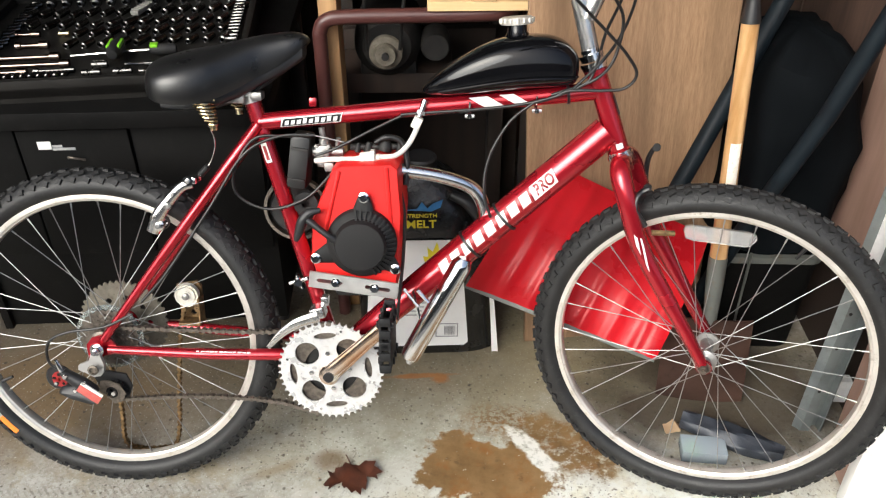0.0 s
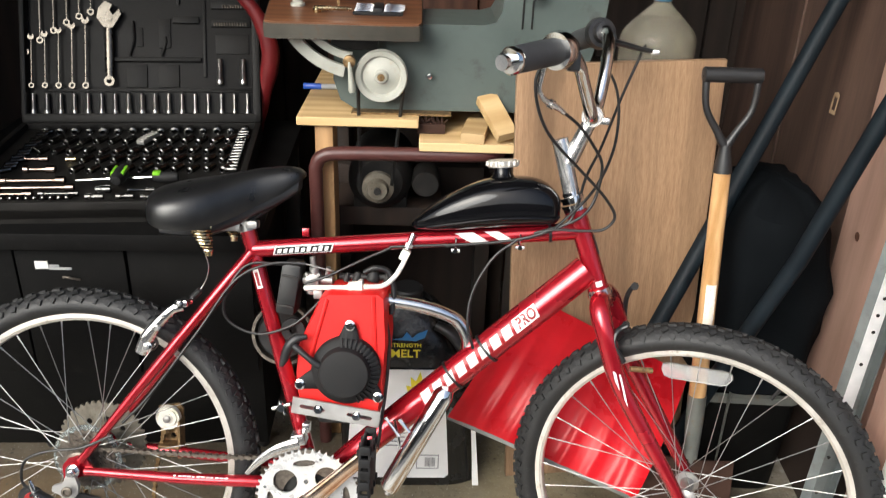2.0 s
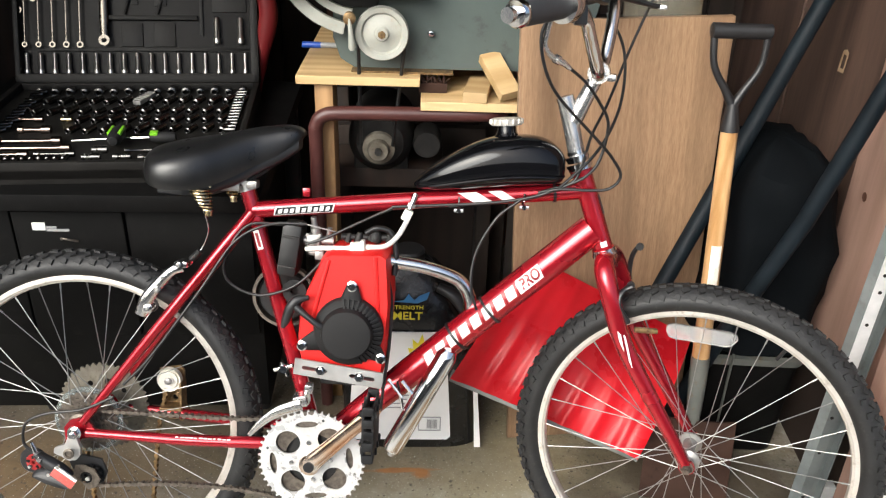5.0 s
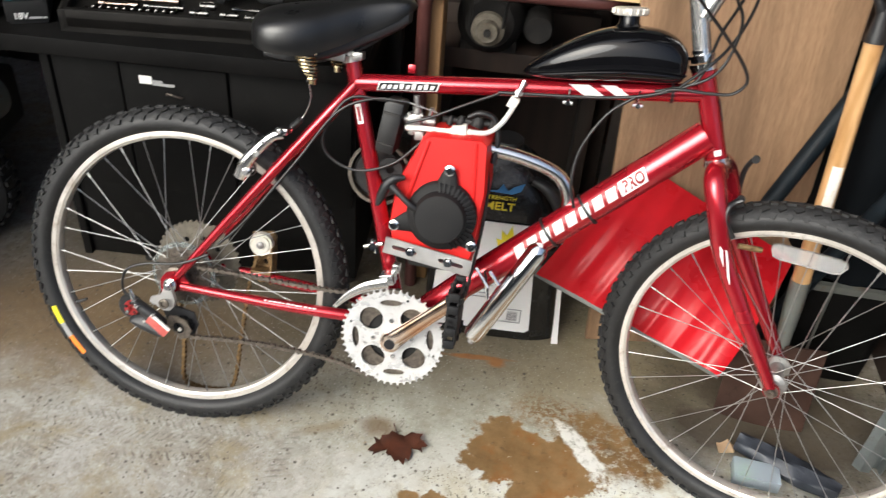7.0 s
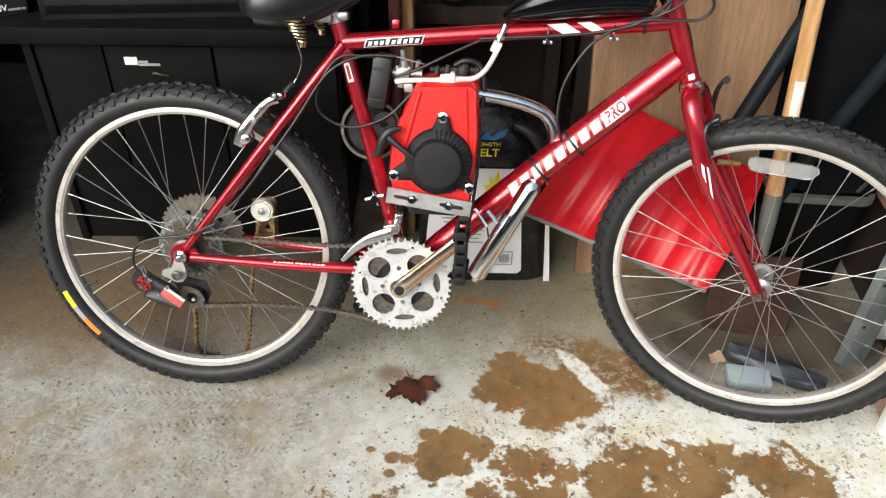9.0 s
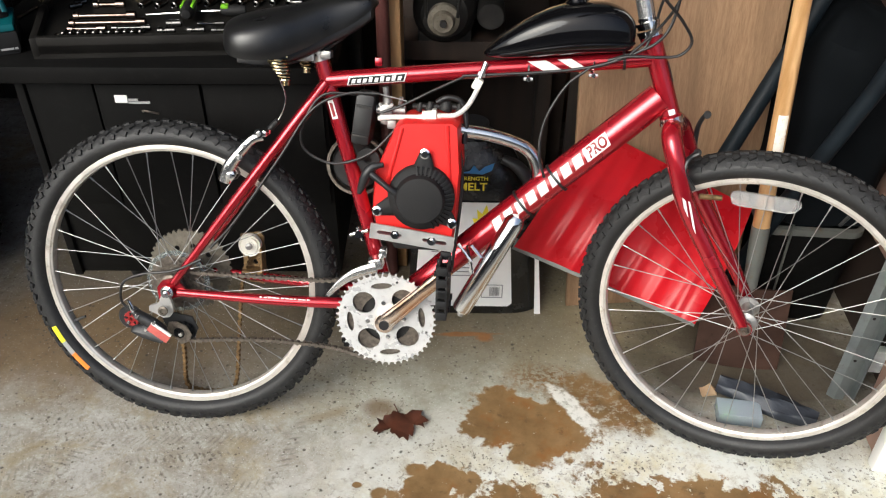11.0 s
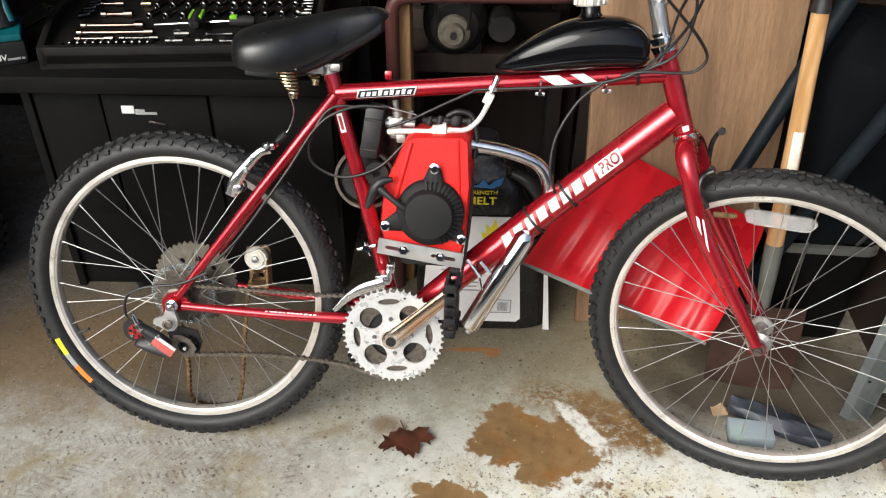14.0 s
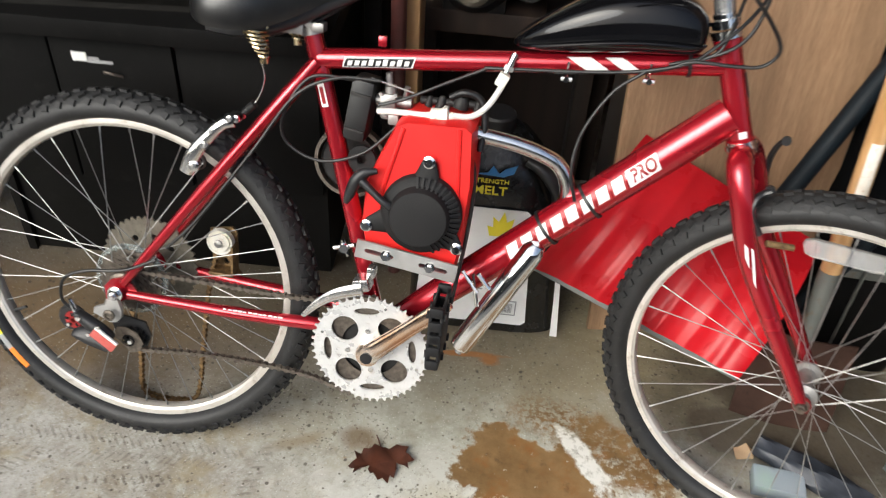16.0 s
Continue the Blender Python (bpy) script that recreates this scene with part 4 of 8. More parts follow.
bars = part("handlebar", bm, M_CHROME, bike, "shiny chromed riser handlebar")
for s in (-1, 1):
    a, b = (V((0.297, -0.178, 1.1175)), V((0.232, -0.304, 1.0995))) if s < 0 else (V((0.335, 0.178, 1.149)), V((0.270, 0.304, 1.131)))
    d = (b - a).normalized()
    bm = lathe(new_bm(), [(0.012, 0), (0.0195, 0.001), (0.0205, 0.006), (0.0205, 0.050), (0.0200, 0.100), (0.0190, 0.112), (0.012, 0.113)], TBAR @ axis_matrix(a, d), 24)
    grip = part("grip", bm, M_GRIP, bars, "smooth dark grey rubber twist grip")
    bm = lathe(new_bm(), [(0.0190, 0.108), (0.0205, 0.110), (0.0206, 0.116), (0.0180, 0.121), (0.0105, 0.122), (0.0090, 0.119), (0, 0.119)], TBAR @ axis_matrix(a, d), 28)
    part("grip_cap", bm, M_CHROME, bars, "chromed bar end cap")
    bm = lathe(new_bm(), [(0.012, -0.018), (0.0275, -0.017), (0.0305, -0.004), (0.0280, 0.006), (0.0200, 0.007)], TBAR @ axis_matrix(a, d), 28)
    part("throttle_ring", bm, M_CHROME if s < 0 else M_BLACK, bars, "chromed ring inboard of the grip" if s < 0 else "black rubber ring inboard of the grip")
    bm = lathe(new_bm(), [(0.012, -0.034), (0.020, -0.033), (0.020, -0.018), (0.012, -0.017)], TBAR @ axis_matrix(a, d), 20)
    box(bm, fb(a - d * 0.026 + V((0.012, 0, -0.018))), (0.020, 0.018, 0.030), bevel=0.004)
    part("lever_clamp", bm, M_BLACK, bars)
    p = a - d * 0.026 + V((0.020, 0, -0.018))
    pts = [p, p + V((0.014, s * 0.002, -0.010)), p + V((0.026, s * 0.030, -0.016)), p + V((0.024, s * 0.075, -0.018)), p + V((0.018, s * 0.115, -0.018))] if s < 0 else [p, p + V((0.026, 0.002, -0.005)), p + V((0.050, 0.0, -0.011)), p + V((0.072, -0.003, -0.015))]
    bm = tube(new_bm(), [fb(q) for q in spline(pts, 5)], [0.010, 0.0095, 0.0075, 0.008], 10, flat=0.6)
    if s > 0:
        part("brake_lever", bm, M_BLACK, bars, "black brake lever")
        part("lever_tip", box(new_bm(), fb(p + V((0.075, -0.003, -0.016))), (0.016, 0.012, 0.009), rot=TBAR.to_3x3(), bevel=0.002), M_POLISH, bars, "bright lever end")

# cables
CABLES = (
    [(0.240, -0.172, 1.085), (0.2315, -0.170, 1.062), (0.2343, -0.165, 1.032), (0.247, -0.155, 0.997), (0.268, -0.130, 0.968), (0.305, -0.100, 0.933), (0.338, -0.080, 0.903), (0.372, -0.060, 0.869), (0.391, -0.046, 0.838), (0.375, -0.040, 0.815), (0.340, -0.038, 0.810), (0.282, -0.034, 0.808), (0.235, -0.024, 0.788), (0.10, -0.020, 0.768)],
    [(0.271, -0.135, 1.020), (0.309, -0.110, 0.994), (0.339, -0.080, 0.962), (0.360, -0.060, 0.928), (0.358, -0.050, 0.884), (0.3456, -0.045, 0.849), (0.318, -0.036, 0.824), (0.255, -0.026, 0.800)],
    [(0.455, 0.133, 1.142), (0.451, 0.130, 1.134), (0.415, 0.100, 1.052), (0.375, 0.050, 0.956), (0.345, 0.012, 0.900), (0.325, -0.028, 0.845), (0.300, -0.034, 0.815), (0.20, -0.024, 0.782), (0.0, -0.020, 0.762)],
    [(0.372, 0.120, 1.115), (0.396, 0.090, 1.069), (0.404, 0.070, 1.020), (0.396, 0.040, 0.957), (0.371, 0.0, 0.902), (0.338, -0.030, 0.860), (0.290, -0.036, 0.812)],
    [(0.225, -0.026, 0.786), (0.185, -0.030, 0.752), (0.152, -0.034, 0.690), (0.146, -0.036, 0.630), (0.158, -0.034, 0.585)],
    [(0.020, -0.010, 0.768), (-0.05, -0.022, 0.735), (-0.11, -0.030, 0.705), (-0.150, -0.03, 0.690)],
    [(-0.150, -0.025, 0.725), (-0.215, -0.030, 0.722), (-0.275, -0.040, 0.690), (-0.335, -0.058, 0.600), (-0.42, -0.072, 0.480), (-0.47, -0.076, 0.425)],
    [(-0.120, -0.022, 0.660), (-0.170, -0.028, 0.612), (-0.235, -0.032, 0.592), (-0.288, -0.034, 0.615), (-0.292, -0.040, 0.660), (-0.255, -0.030, 0.718), (-0.19, -0.024, 0.722)],
    [(-0.49, -0.075, 0.400), (-0.545, -0.080, 0.375), (-0.610, -0.084, 0.365), (-0.648, -0.086, 0.345), (-0.655, -0.085, 0.305), (-0.636, -0.080, 0.282)],
    [(-0.325, -0.055, 0.748), (-0.318, -0.050, 0.715), (-0.330, -0.045, 0.680), (-0.350, -0.045, 0.655)],
)
bm = tube(new_bm(), spline([(0.243, -0.170, 1.082), (0.2396, -0.165, 1.062), (0.2387, -0.160, 1.045), (0.250, -0.150, 1.030), (0.271, -0.135, 1.020), (0.283, -0.127, 1.012)], 6), [0.0050, 0.0045, 0.0042, 0.0042, 0.0050, 0.0036], 10)
lathe(bm, [(0.004, -0.004), (0.0075, -0.004), (0.0075, 0.004), (0.004, 0.004)], axis_matrix((0.260, -0.143, 1.025), (0.021, 0.015, -0.010)), 12)
part("cable_noodle", bm, M_POLISH, bike, "bent silver cable guide under the throttle")
for k, c in enumerate(CABLES):
    r = 0.0027 if k < 9 else 0.0012
    part("cable", tube(new_bm(), spline(c, 8), r, 8), M_CABLE if k < 9 else M_CHROME, bike, "black control cable" if k < 9 else "bare steel brake cable")
for x, z in ((0.118, 0.776), (0.232, 0.787)):
    bm = tube(new_bm(), [(x, 0.022 * math.cos(a), z + 0.010 + 0.030 * math.sin(a)) for a in np.linspace(math.pi, 2 * math.pi, 14)], 0.0016, 6)
    tube(bm, [(x - 0.008, -0.024, z - 0.014), (x + 0.008, -0.024, z - 0.014)], 0.004, 8)
    tube(bm, [(x, -0.030, z - 0.014), (x, -0.018, z - 0.014)], 0.0045, 6)
    part("tank_clamp", bm, M_CHROME, bike, "small bolted wire clamp")
for u, r_ in ((0.323, 0.0295), (0.403, 0.0298)):
    p = DT0.lerp(DT1, u / DL * 1.0)
    lathe(b_ := new_bm(), [(r_, -0.0025), (r_ + 0.001, -0.0025), (r_ + 0.001, 0.0025), (r_, 0.0025)], axis_matrix(p, DT1 - DT0), 28, closed=True)
    part("cable_tie", b_, M_CABLE, bike, "black cable tie round the tube")
lathe(b_ := new_bm(), [(0.0165, -0.0025), (0.0178, -0.0025), (0.0178, 0.0025), (0.0165, 0.0025)], axis_matrix(TT0.lerp(TT1, 0.90), TT1 - TT0), 24, closed=True)
part("cable_tie", b_, M_CABLE, bike, "black cable tie round the tube")

# saddle: wide, with a narrow upturned nose
STN = ((-0.424, 0.030, 0.838, 0.820), (-0.415, 0.085, 0.850, 0.802), (-0.392, 0.110, 0.859, 0.791), (-0.355, 0.113, 0.867, 0.788), (-0.315, 0.101, 0.874, 0.791),
       (-0.275, 0.072, 0.883, 0.806), (-0.240, 0.048, 0.8905, 0.825), (-0.205, 0.036, 0.8955, 0.843), (-0.182, 0.030, 0.8965, 0.858), (-0.166, 0.023, 0.893, 0.871), (-0.157, 0.010, 0.886, 0.879))
rings = []
for x, w, zt, zb in spline(STN, 4):
    mid_z = zb + 0.34 * (zt - zb)
    ring = []
    for k in range(33):
        a = math.pi * k / 32
        c, s_ = math.cos(a), math.sin(a)
        ring.append((x, w * math.copysign(abs(c) ** 0.72, c), mid_z + (zt - mid_z) * abs(s_) ** 0.85))
    under = ((1.0, 0.20), (0.985, 0.08), (0.955, 0.0), (0.90, 0.02), (0.60, 0.14), (0.25, 0.18))
    ring += [(x, -w * f, zb + g * (zt - zb)) for f, g in under] + [(x, w * f, zb + g * (zt - zb)) for f, g in under[::-1]]
    rings.append(ring)
saddle = part("saddle", loft(new_bm(), rings), M_VINYL, bike, "wide padded black vinyl saddle", angle=60)
bm = new_bm()
for s in (-1, 1):
    tube(bm, spline([(-0.375, s * 0.050, 0.785), (-0.33, s * 0.030, 0.772), (-0.26, s * 0.020, 0.795), (-0.20, s * 0.012, 0.835)], 5), 0.0036, 8)
part("rail", bm, M_BLACK, saddle)
bm = loft(new_bm(), [[(x, w * 0.80 * math.copysign(abs(c) ** 0.5, c), zb - 0.004 + 0.013 * math.copysign(abs(s_) ** 0.5, s_)) for c, s_ in circle(0, 0, 1.0, 24)] for x, w, zt, zb in STN[2:-1]])
part("base_pan", bm, M_BLACK, saddle, "black moulded saddle base")
for s in (-1, 1):
    pts = [(-0.325 + 0.016 * t / 60 + (0.020 - 0.013 * t / 60) * math.cos(t * 0.75), s * 0.078 + (0.020 - 0.013 * t / 60) * math.sin(t * 0.75), 0.792 - 0.042 * t / 60) for t in range(61)]
    bm = tube(new_bm(), pts, 0.0020, 6)
    lathe(bm, [(0, 0), (0.007, 0), (0.007, 0.010), (0, 0.010)], axis_matrix((-0.309, s * 0.078, 0.742), (0, 0, 1)), 12)
    part("spring", bm, M_BRASS, saddle, "tapered wire saddle spring")
bm = tube(new_bm(), [(-0.262, 0, 0.776), (-0.272, 0, 0.815)], 0.0130, 18)
part("seat_post", bm, M_CHROME, bike, "chromed seat post")
bm = lathe(new_bm(), [(0.0146, -0.018), (0.0185, -0.018), (0.0185, 0.004), (0.0146, 0.004)], axis_matrix((-0.262, 0, 0.781), BB - V((-0.263, 0, 0.783))), 22)
box(bm, (-0.298, -0.030, 0.787), (0.062, 0.006, 0.016), bevel=0.003)
box(bm, (-0.248, -0.016, 0.791), (0.020, 0.024, 0.014), bevel=0.003)
tube(bm, [(-0.262, -0.028, 0.796), (-0.262, 0.024, 0.796)], 0.006, 10)
part("seat_clamp", bm, M_DULL, bike, "silver quick release seat clamp")

# drivetrain, drive side
RING_Y = -0.072
ring_m = Matrix.Translation((BB.x, RING_Y, BB.z)) @ Matrix.Rotation(radians(90), 4, "X")
teeth = 48
gear = []
for k in range(teeth):
    a = 2 * math.pi * k / teeth
    w = 2 * math.pi / teeth
    for f, r in ((0.0, 0.0930), (0.28, 0.0935), (0.42, 0.0985), (0.58, 0.0985), (0.72, 0.0935)):
        gear.append((r * math.cos(a + f * w), r * math.sin(a + f * w)))
holes = [circle(0.0545 * math.cos(radians(a)), 0.0545 * math.sin(radians(a)), 0.0225, 20) for a in (52, 142, 232, 322)]
for a in (7, 97, 187, 277):
    c, s_ = math.cos(radians(a)), math.sin(radians(a))
    holes.append([(0.0705 * c - y * s_ + x * c, 0.0705 * s_ + y * c + x * s_) for x, y in circle(0, 0, 0.0065, 18, 0.021)])
crank = part("crankset", plate(new_bm(), gear, holes, 0.0035, ring_m), M_RING, bike, "silver chainring with round cut-outs and crank arm", smooth=False)
bm = new_bm()
middle = [(r * math.cos(a), r * math.sin(a)) for k in range(42) for a, r in ((2 * math.pi * k / 42, 0.0775), (2 * math.pi * (k + 0.5) / 42, 0.0825))]
plate(bm, middle, [circle(0, 0, 0.050, 36)], 0.002, ring_m @ Matrix.Translation((0, 0, -0.0075)))
part("middle_chainring", bm, M_CHAIN, crank, "oily middle chainring", smooth=False)
bm = new_bm()
inner = [(r * math.cos(a), r * math.sin(a)) for k in range(36) for a, r in ((2 * math.pi * k / 36, 0.0585), (2 * math.pi * (k + 0.5) / 36, 0.0635))]
plate(bm, inner, [circle(0, 0, 0.022, 24)], 0.002, ring_m @ Matrix.Translation((0, 0, -0.0145)))
part("inner_chainring", bm, M_CAST, crank, "dark inner chainring", smooth=False)
bm = new_bm()
for a in (7, 97, 187, 277):
    q = ring_m @ V((0.036 * math.cos(radians(a)), 0.036 * math.sin(radians(a)), 0))
    part("chainring_bolt", lathe(new_bm(), [(0, 0), (0.0052, 0), (0.0045, 0.0028), (0, 0.003)], axis_matrix(q, (0, -1, 0)), 12), M_CHROME, crank)
for a in (75, 165, 255, 345):
    q = ring_m @ V((0.083 * math.cos(radians(a)), 0.083 * math.sin(radians(a)), 0))
    part("rivet", lathe(new_bm(), [(0, 0), (0.003, 0), (0.0025, 0.002), (0, 0.002)], axis_matrix(q, (0, -1, 0)), 10), M_CHROME, crank)
A0, A1 = V((BB.x, -0.088, BB.z)), V((BB.x + 0.118, -0.112, BB.z + 0.122))
bm = new_bm()
tube(bm, [A0 + (A0 - A1).normalized() * 0.012, A0, A0.lerp(A1, 0.15), A0.lerp(A1, 0.6), A0.lerp(A1, 0.95), A1 + (A1 - A0).normalized() * 0.010], [0.012, 0.0185, 0.0165, 0.0135, 0.0140, 0.009], 18, flat=0.55, flat_axis=(0, -1, 0))
lathe(bm, [(0.019, -0.012), (0.0205, 0.0), (0.0185, 0.008), (0.011, 0.009), (0.010, 0.004), (0, 0.004)], axis_matrix((BB.x, -0.085, BB.z), (0, -1, 0)), 24)
part("crank_arm", bm, M_CRANK, crank, "polished crank arm, a coppery reflection put into its colour")
bm = lathe(new_bm(), [(0, 0), (0.0098, 0), (0.0098, 0.0015), (0, 0.0015)], axis_matrix((BB.x, -0.0985, BB.z), (0, -1, 0)), 20)
part("dust_cap", bm, M_BLACK, crank)
bm = new_bm()
A2 = V((BB.x - 0.118, 0.112, BB.z - 0.122))
tube(bm, [V((BB.x, 0.075, BB.z)), V((BB.x, 0.088, BB.z)).lerp(A2, 0.3), A2], [0.016, 0.013, 0.012], 14, flat=0.6, flat_axis=(0, 1, 0))
part("crank_arm", bm, M_POLISH, crank, "polished far side crank arm")


def pedal(c, s):
    bm = new_bm()
    tube(bm, [c + V((0, 0.0, 0)), c + V((0, s * 0.098, 0))], 0.007, 10)
    for x in (-0.008, 0.008):
        box(bm, c + V((x, s * 0.055, 0)), (0.005, 0.080, 0.088), bevel=0.002)
    for h in (-0.042, -0.020, 0.0, 0.020, 0.042):
        box(bm, c + V((0, s * 0.094, h)), (0.020, 0.008, 0.016), bevel=0.004)
        box(bm, c + V((0, s * 0.016, h)), (0.020, 0.008, 0.016), bevel=0.004)
    for k in range(6):
        for x in (-0.0115, 0.0115):
            box(bm, c + V((x, s * (0.020 + 0.014 * k), 0.036 * (1 if k % 2 else -1))), (0.005, 0.006, 0.010))
    return bm


part("pedal", pedal(A1 + V((0, -0.006, 0)), -1), M_MATTE, bike, "black plastic block pedal")
part("pedal", pedal(A2 + V((0, 0.006, 0)), 1), M_MATTE, bike, "black plastic block pedal")
# freewheel cogs and derailleur
bm = new_bm()
for k, (r, n_) in enumerate(((0.058, 28), (0.050, 24), (0.043, 21), (0.037, 18), (0.031, 15), (0.028, 13))):
    g = [(rr * math.cos(a), rr * math.sin(a)) for j in range(n_) for a, rr in ((2 * math.pi * j / n_, r - 0.004), (2 * math.pi * (j + 0.4) / n_, r), (2 * math.pi * (j + 0.6) / n_, r))]
    plate(bm, g, [circle(0, 0, 0.018, 20)], 0.0018, Matrix.Translation((REAR.x, -0.022 - 0.0052 * k, REAR.z)) @ Matrix.Rotation(radians(90), 4, "X"))
part("freewheel", bm, M_CHAIN, rear_hub, "dark stack of rear cogs", smooth=False)
bm = lathe(new_bm(), [(0.012, 0.0), (0.012, 0.004), (0.021, 0.004), (0.026, 0.001), (0.026, -0.004)], axis_matrix((REAR.x, -0.051, REAR.z), (0, -1, 0)), 28)
for k in range(12):
    t_ = 2 * math.pi * k / 12
    box(bm, (REAR.x + 0.015 * math.cos(t_), -0.0555, REAR.z + 0.015 * math.sin(t_)), (0.004, 0.002, 0.004))
part("lock_ring", bm, M_CHAIN, rear_hub, "dark steel freewheel lock ring")
bm = lathe(new_bm(), [(0.020, 0), (0.064, 0.001), (0.066, 0.003), (0.064, 0.004), (0.020, 0.004)], axis_matrix((REAR.x, -0.0195, REAR.z), (0, 1, 0)), 48)
part("spoke_guard", bm, clear("clear_guard_plastic", (0.66, 0.72, 0.72), 0.10, 0.86), rear_hub, "clear plastic spoke guard disc")
der = part("rear_derailleur", loft(new_bm(), [[(x + r_ * math.cos(t_) * 0.9, -0.085 + 0.011 * math.sin(t_), z + r_ * math.cos(t_) * 0.35) for t_ in (2 * math.pi * k / 14 for k in range(14))] for x, z, r_ in ((-0.632, 0.286, 0.006), (-0.620, 0.276, 0.014), (-0.600, 0.262, 0.017), (-0.582, 0.250, 0.014), (-0.574, 0.244, 0.007))]), M_BLACK, bike, "black rear derailleur with red pulley and red plate")
for x, z, r_ in ((-0.622, 0.280, 0.0048), (-0.606, 0.252, 0.0040), (-0.588, 0.268, 0.0044), (-0.640, 0.266, 0.0035)):
    part("pivot_bolt", lathe(new_bm(), [(0, 0), (r_, 0), (r_ * 0.85, 0.003), (0, 0.003)], axis_matrix((x, -0.097, z), (0, -1, 0)), 10), M_CHROME, der)
bm = plate(new_bm(), [(-0.562, 0.326), (-0.575, 0.322), (-0.582, 0.304), (-0.602, 0.296), (-0.604, 0.286), (-0.590, 0.280), (-0.576, 0.272), (-0.563, 0.274), (-0.555, 0.284), (-0.554, 0.298), (-0.558, 0.312)], [], 0.008, Matrix.Translation((0, -0.080, 0)) @ Matrix.Rotation(radians(90), 4, "X"))
bmesh.ops.bevel(bm, geom=[e for e in bm.edges if len(e.link_faces) == 2 and e.calc_face_angle(0) > 1.2], offset=0.002, segments=2, affect="EDGES")
part("hanger", bm, M_PLATE, der, "pale cast derailleur hanger")
part("hanger_bolt", lathe(new_bm(), [(0.010, 0), (0.010, 0.003), (0.006, 0.004), (0.0055, 0.001), (0, 0.001)], axis_matrix((-0.570, -0.090, 0.292), (0, -1, 0)), 16), M_CHAIN, der, "dark hanger bolt")
bm = box(new_bm(), (-0.580, -0.098, 0.246), (0.046, 0.003, 0.018), rot=Euler((0, radians(36), 0)).to_matrix(), bevel=0.001)
part("plate", bm, M_FADED, der, "red printed plate")
bm = box(new_bm(), (-0.574, -0.098, 0.255), (0.046, 0.0034, 0.006), rot=Euler((0, radians(36), 0)).to_matrix(), bevel=0.001)
part("plate_edge", bm, M_WHITE, der, "pale stripe on the plate")
bm = lathe(new_bm(), [(0.012, -0.006), (0.021, -0.006), (0.025, -0.002), (0.025, 0.002), (0.021, 0.006), (0.012, 0.006)], axis_matrix((-0.644, -0.076, 0.268), (0, 1, 0)), 28)
part("spring_drum", bm, M_BLACK, der)
part("pulley", lathe(new_bm(), [(0.004, -0.003), (0.015, -0.003), (0.0165, 0.0), (0.015, 0.003), (0.004, 0.003)], axis_matrix((-0.640, -0.081, 0.267), (0.1, 1, 0)), 24), M_DARKRED, der, "red jockey wheel")
bm = new_bm()
for k in range(5):
    t_ = 2 * math.pi * k / 5 + 0.4
    box(bm, (-0.640 + 0.0105 * math.cos(t_), -0.0845, 0.267 + 0.0105 * math.sin(t_)), (0.006, 0.003, 0.004), rot=Euler((0, -t_, 0)).to_matrix(), bevel=0.001)
part("pulley_window", bm, M_MATTE, der)
part("outer_link", loft(new_bm(), [[(x + 0.006 * math.cos(t_), -0.092 + 0.006 * math.sin(t_), z + r_ * math.sin(t_ + 0.6)) for t_ in (2 * math.pi * k / 12 for k in range(12))] for x, z, r_ in ((-0.634, 0.250, 0.006), (-0.612, 0.246, 0.013), (-0.592, 0.240, 0.013), (-0.575, 0.230, 0.007))]), M_BLACK, der, "black outer link")
part("inner_cage", plate(new_bm(), [(-0.600, 0.272), (-0.560, 0.268), (-0.530, 0.262), (-0.520, 0.236), (-0.530, 0.212), (-0.552, 0.206), (-0.580, 0.226)], [], 0.004, Matrix.Translation((0, -0.048, 0)) @ Matrix.Rotation(radians(90), 4, "X")), M_BLACK, der, smooth=False)
cog = [(r_ * math.cos(t_), r_ * math.sin(t_)) for t_, r_ in ((2 * math.pi * k / 33, 0.021 if k % 3 else 0.017) for k in range(33))]
part("pulley", plate(new_bm(), cog, [circle(0.0105 * math.cos(t_), 0.0105 * math.sin(t_), 0.0028, 8) for t_ in (2 * math.pi * k / 6 for k in range(6))], 0.006, Matrix.Translation((-0.548, -0.057, 0.232)) @ Matrix.Rotation(radians(90), 4, "X")), M_MATTE, der, "dark jockey wheel", smooth=False)
cage_ = [(-0.572, 0.256), (-0.556, 0.258), (-0.536, 0.250), (-0.526, 0.230), (-0.534, 0.214), (-0.550, 0.208), (-0.562, 0.222), (-0.578, 0.236)]
part("cage_plate", plate(new_bm(), cage_, [circle(-0.553, 0.232, 0.012, 14)], 0.002, Matrix.Translation((0, -0.066, 0)) @ Matrix.Rotation(radians(90), 4, "X")), M_CHAIN, der, "dark steel cage plate", smooth=False)
part("cage_bolt", lathe(new_bm(), [(0, 0), (0.005, 0), (0.004, 0.004), (0, 0.004)], axis_matrix((-0.548, -0.068, 0.232), (0, -1, 0)), 8), M_CHROME, der)
part("adjuster", tube(new_bm(), [(-0.636, -0.080, 0.282), (-0.640, -0.081, 0.296), (-0.643, -0.082, 0.306)], [0.005, 0.0045, 0.003], 10), M_CHROME, der)


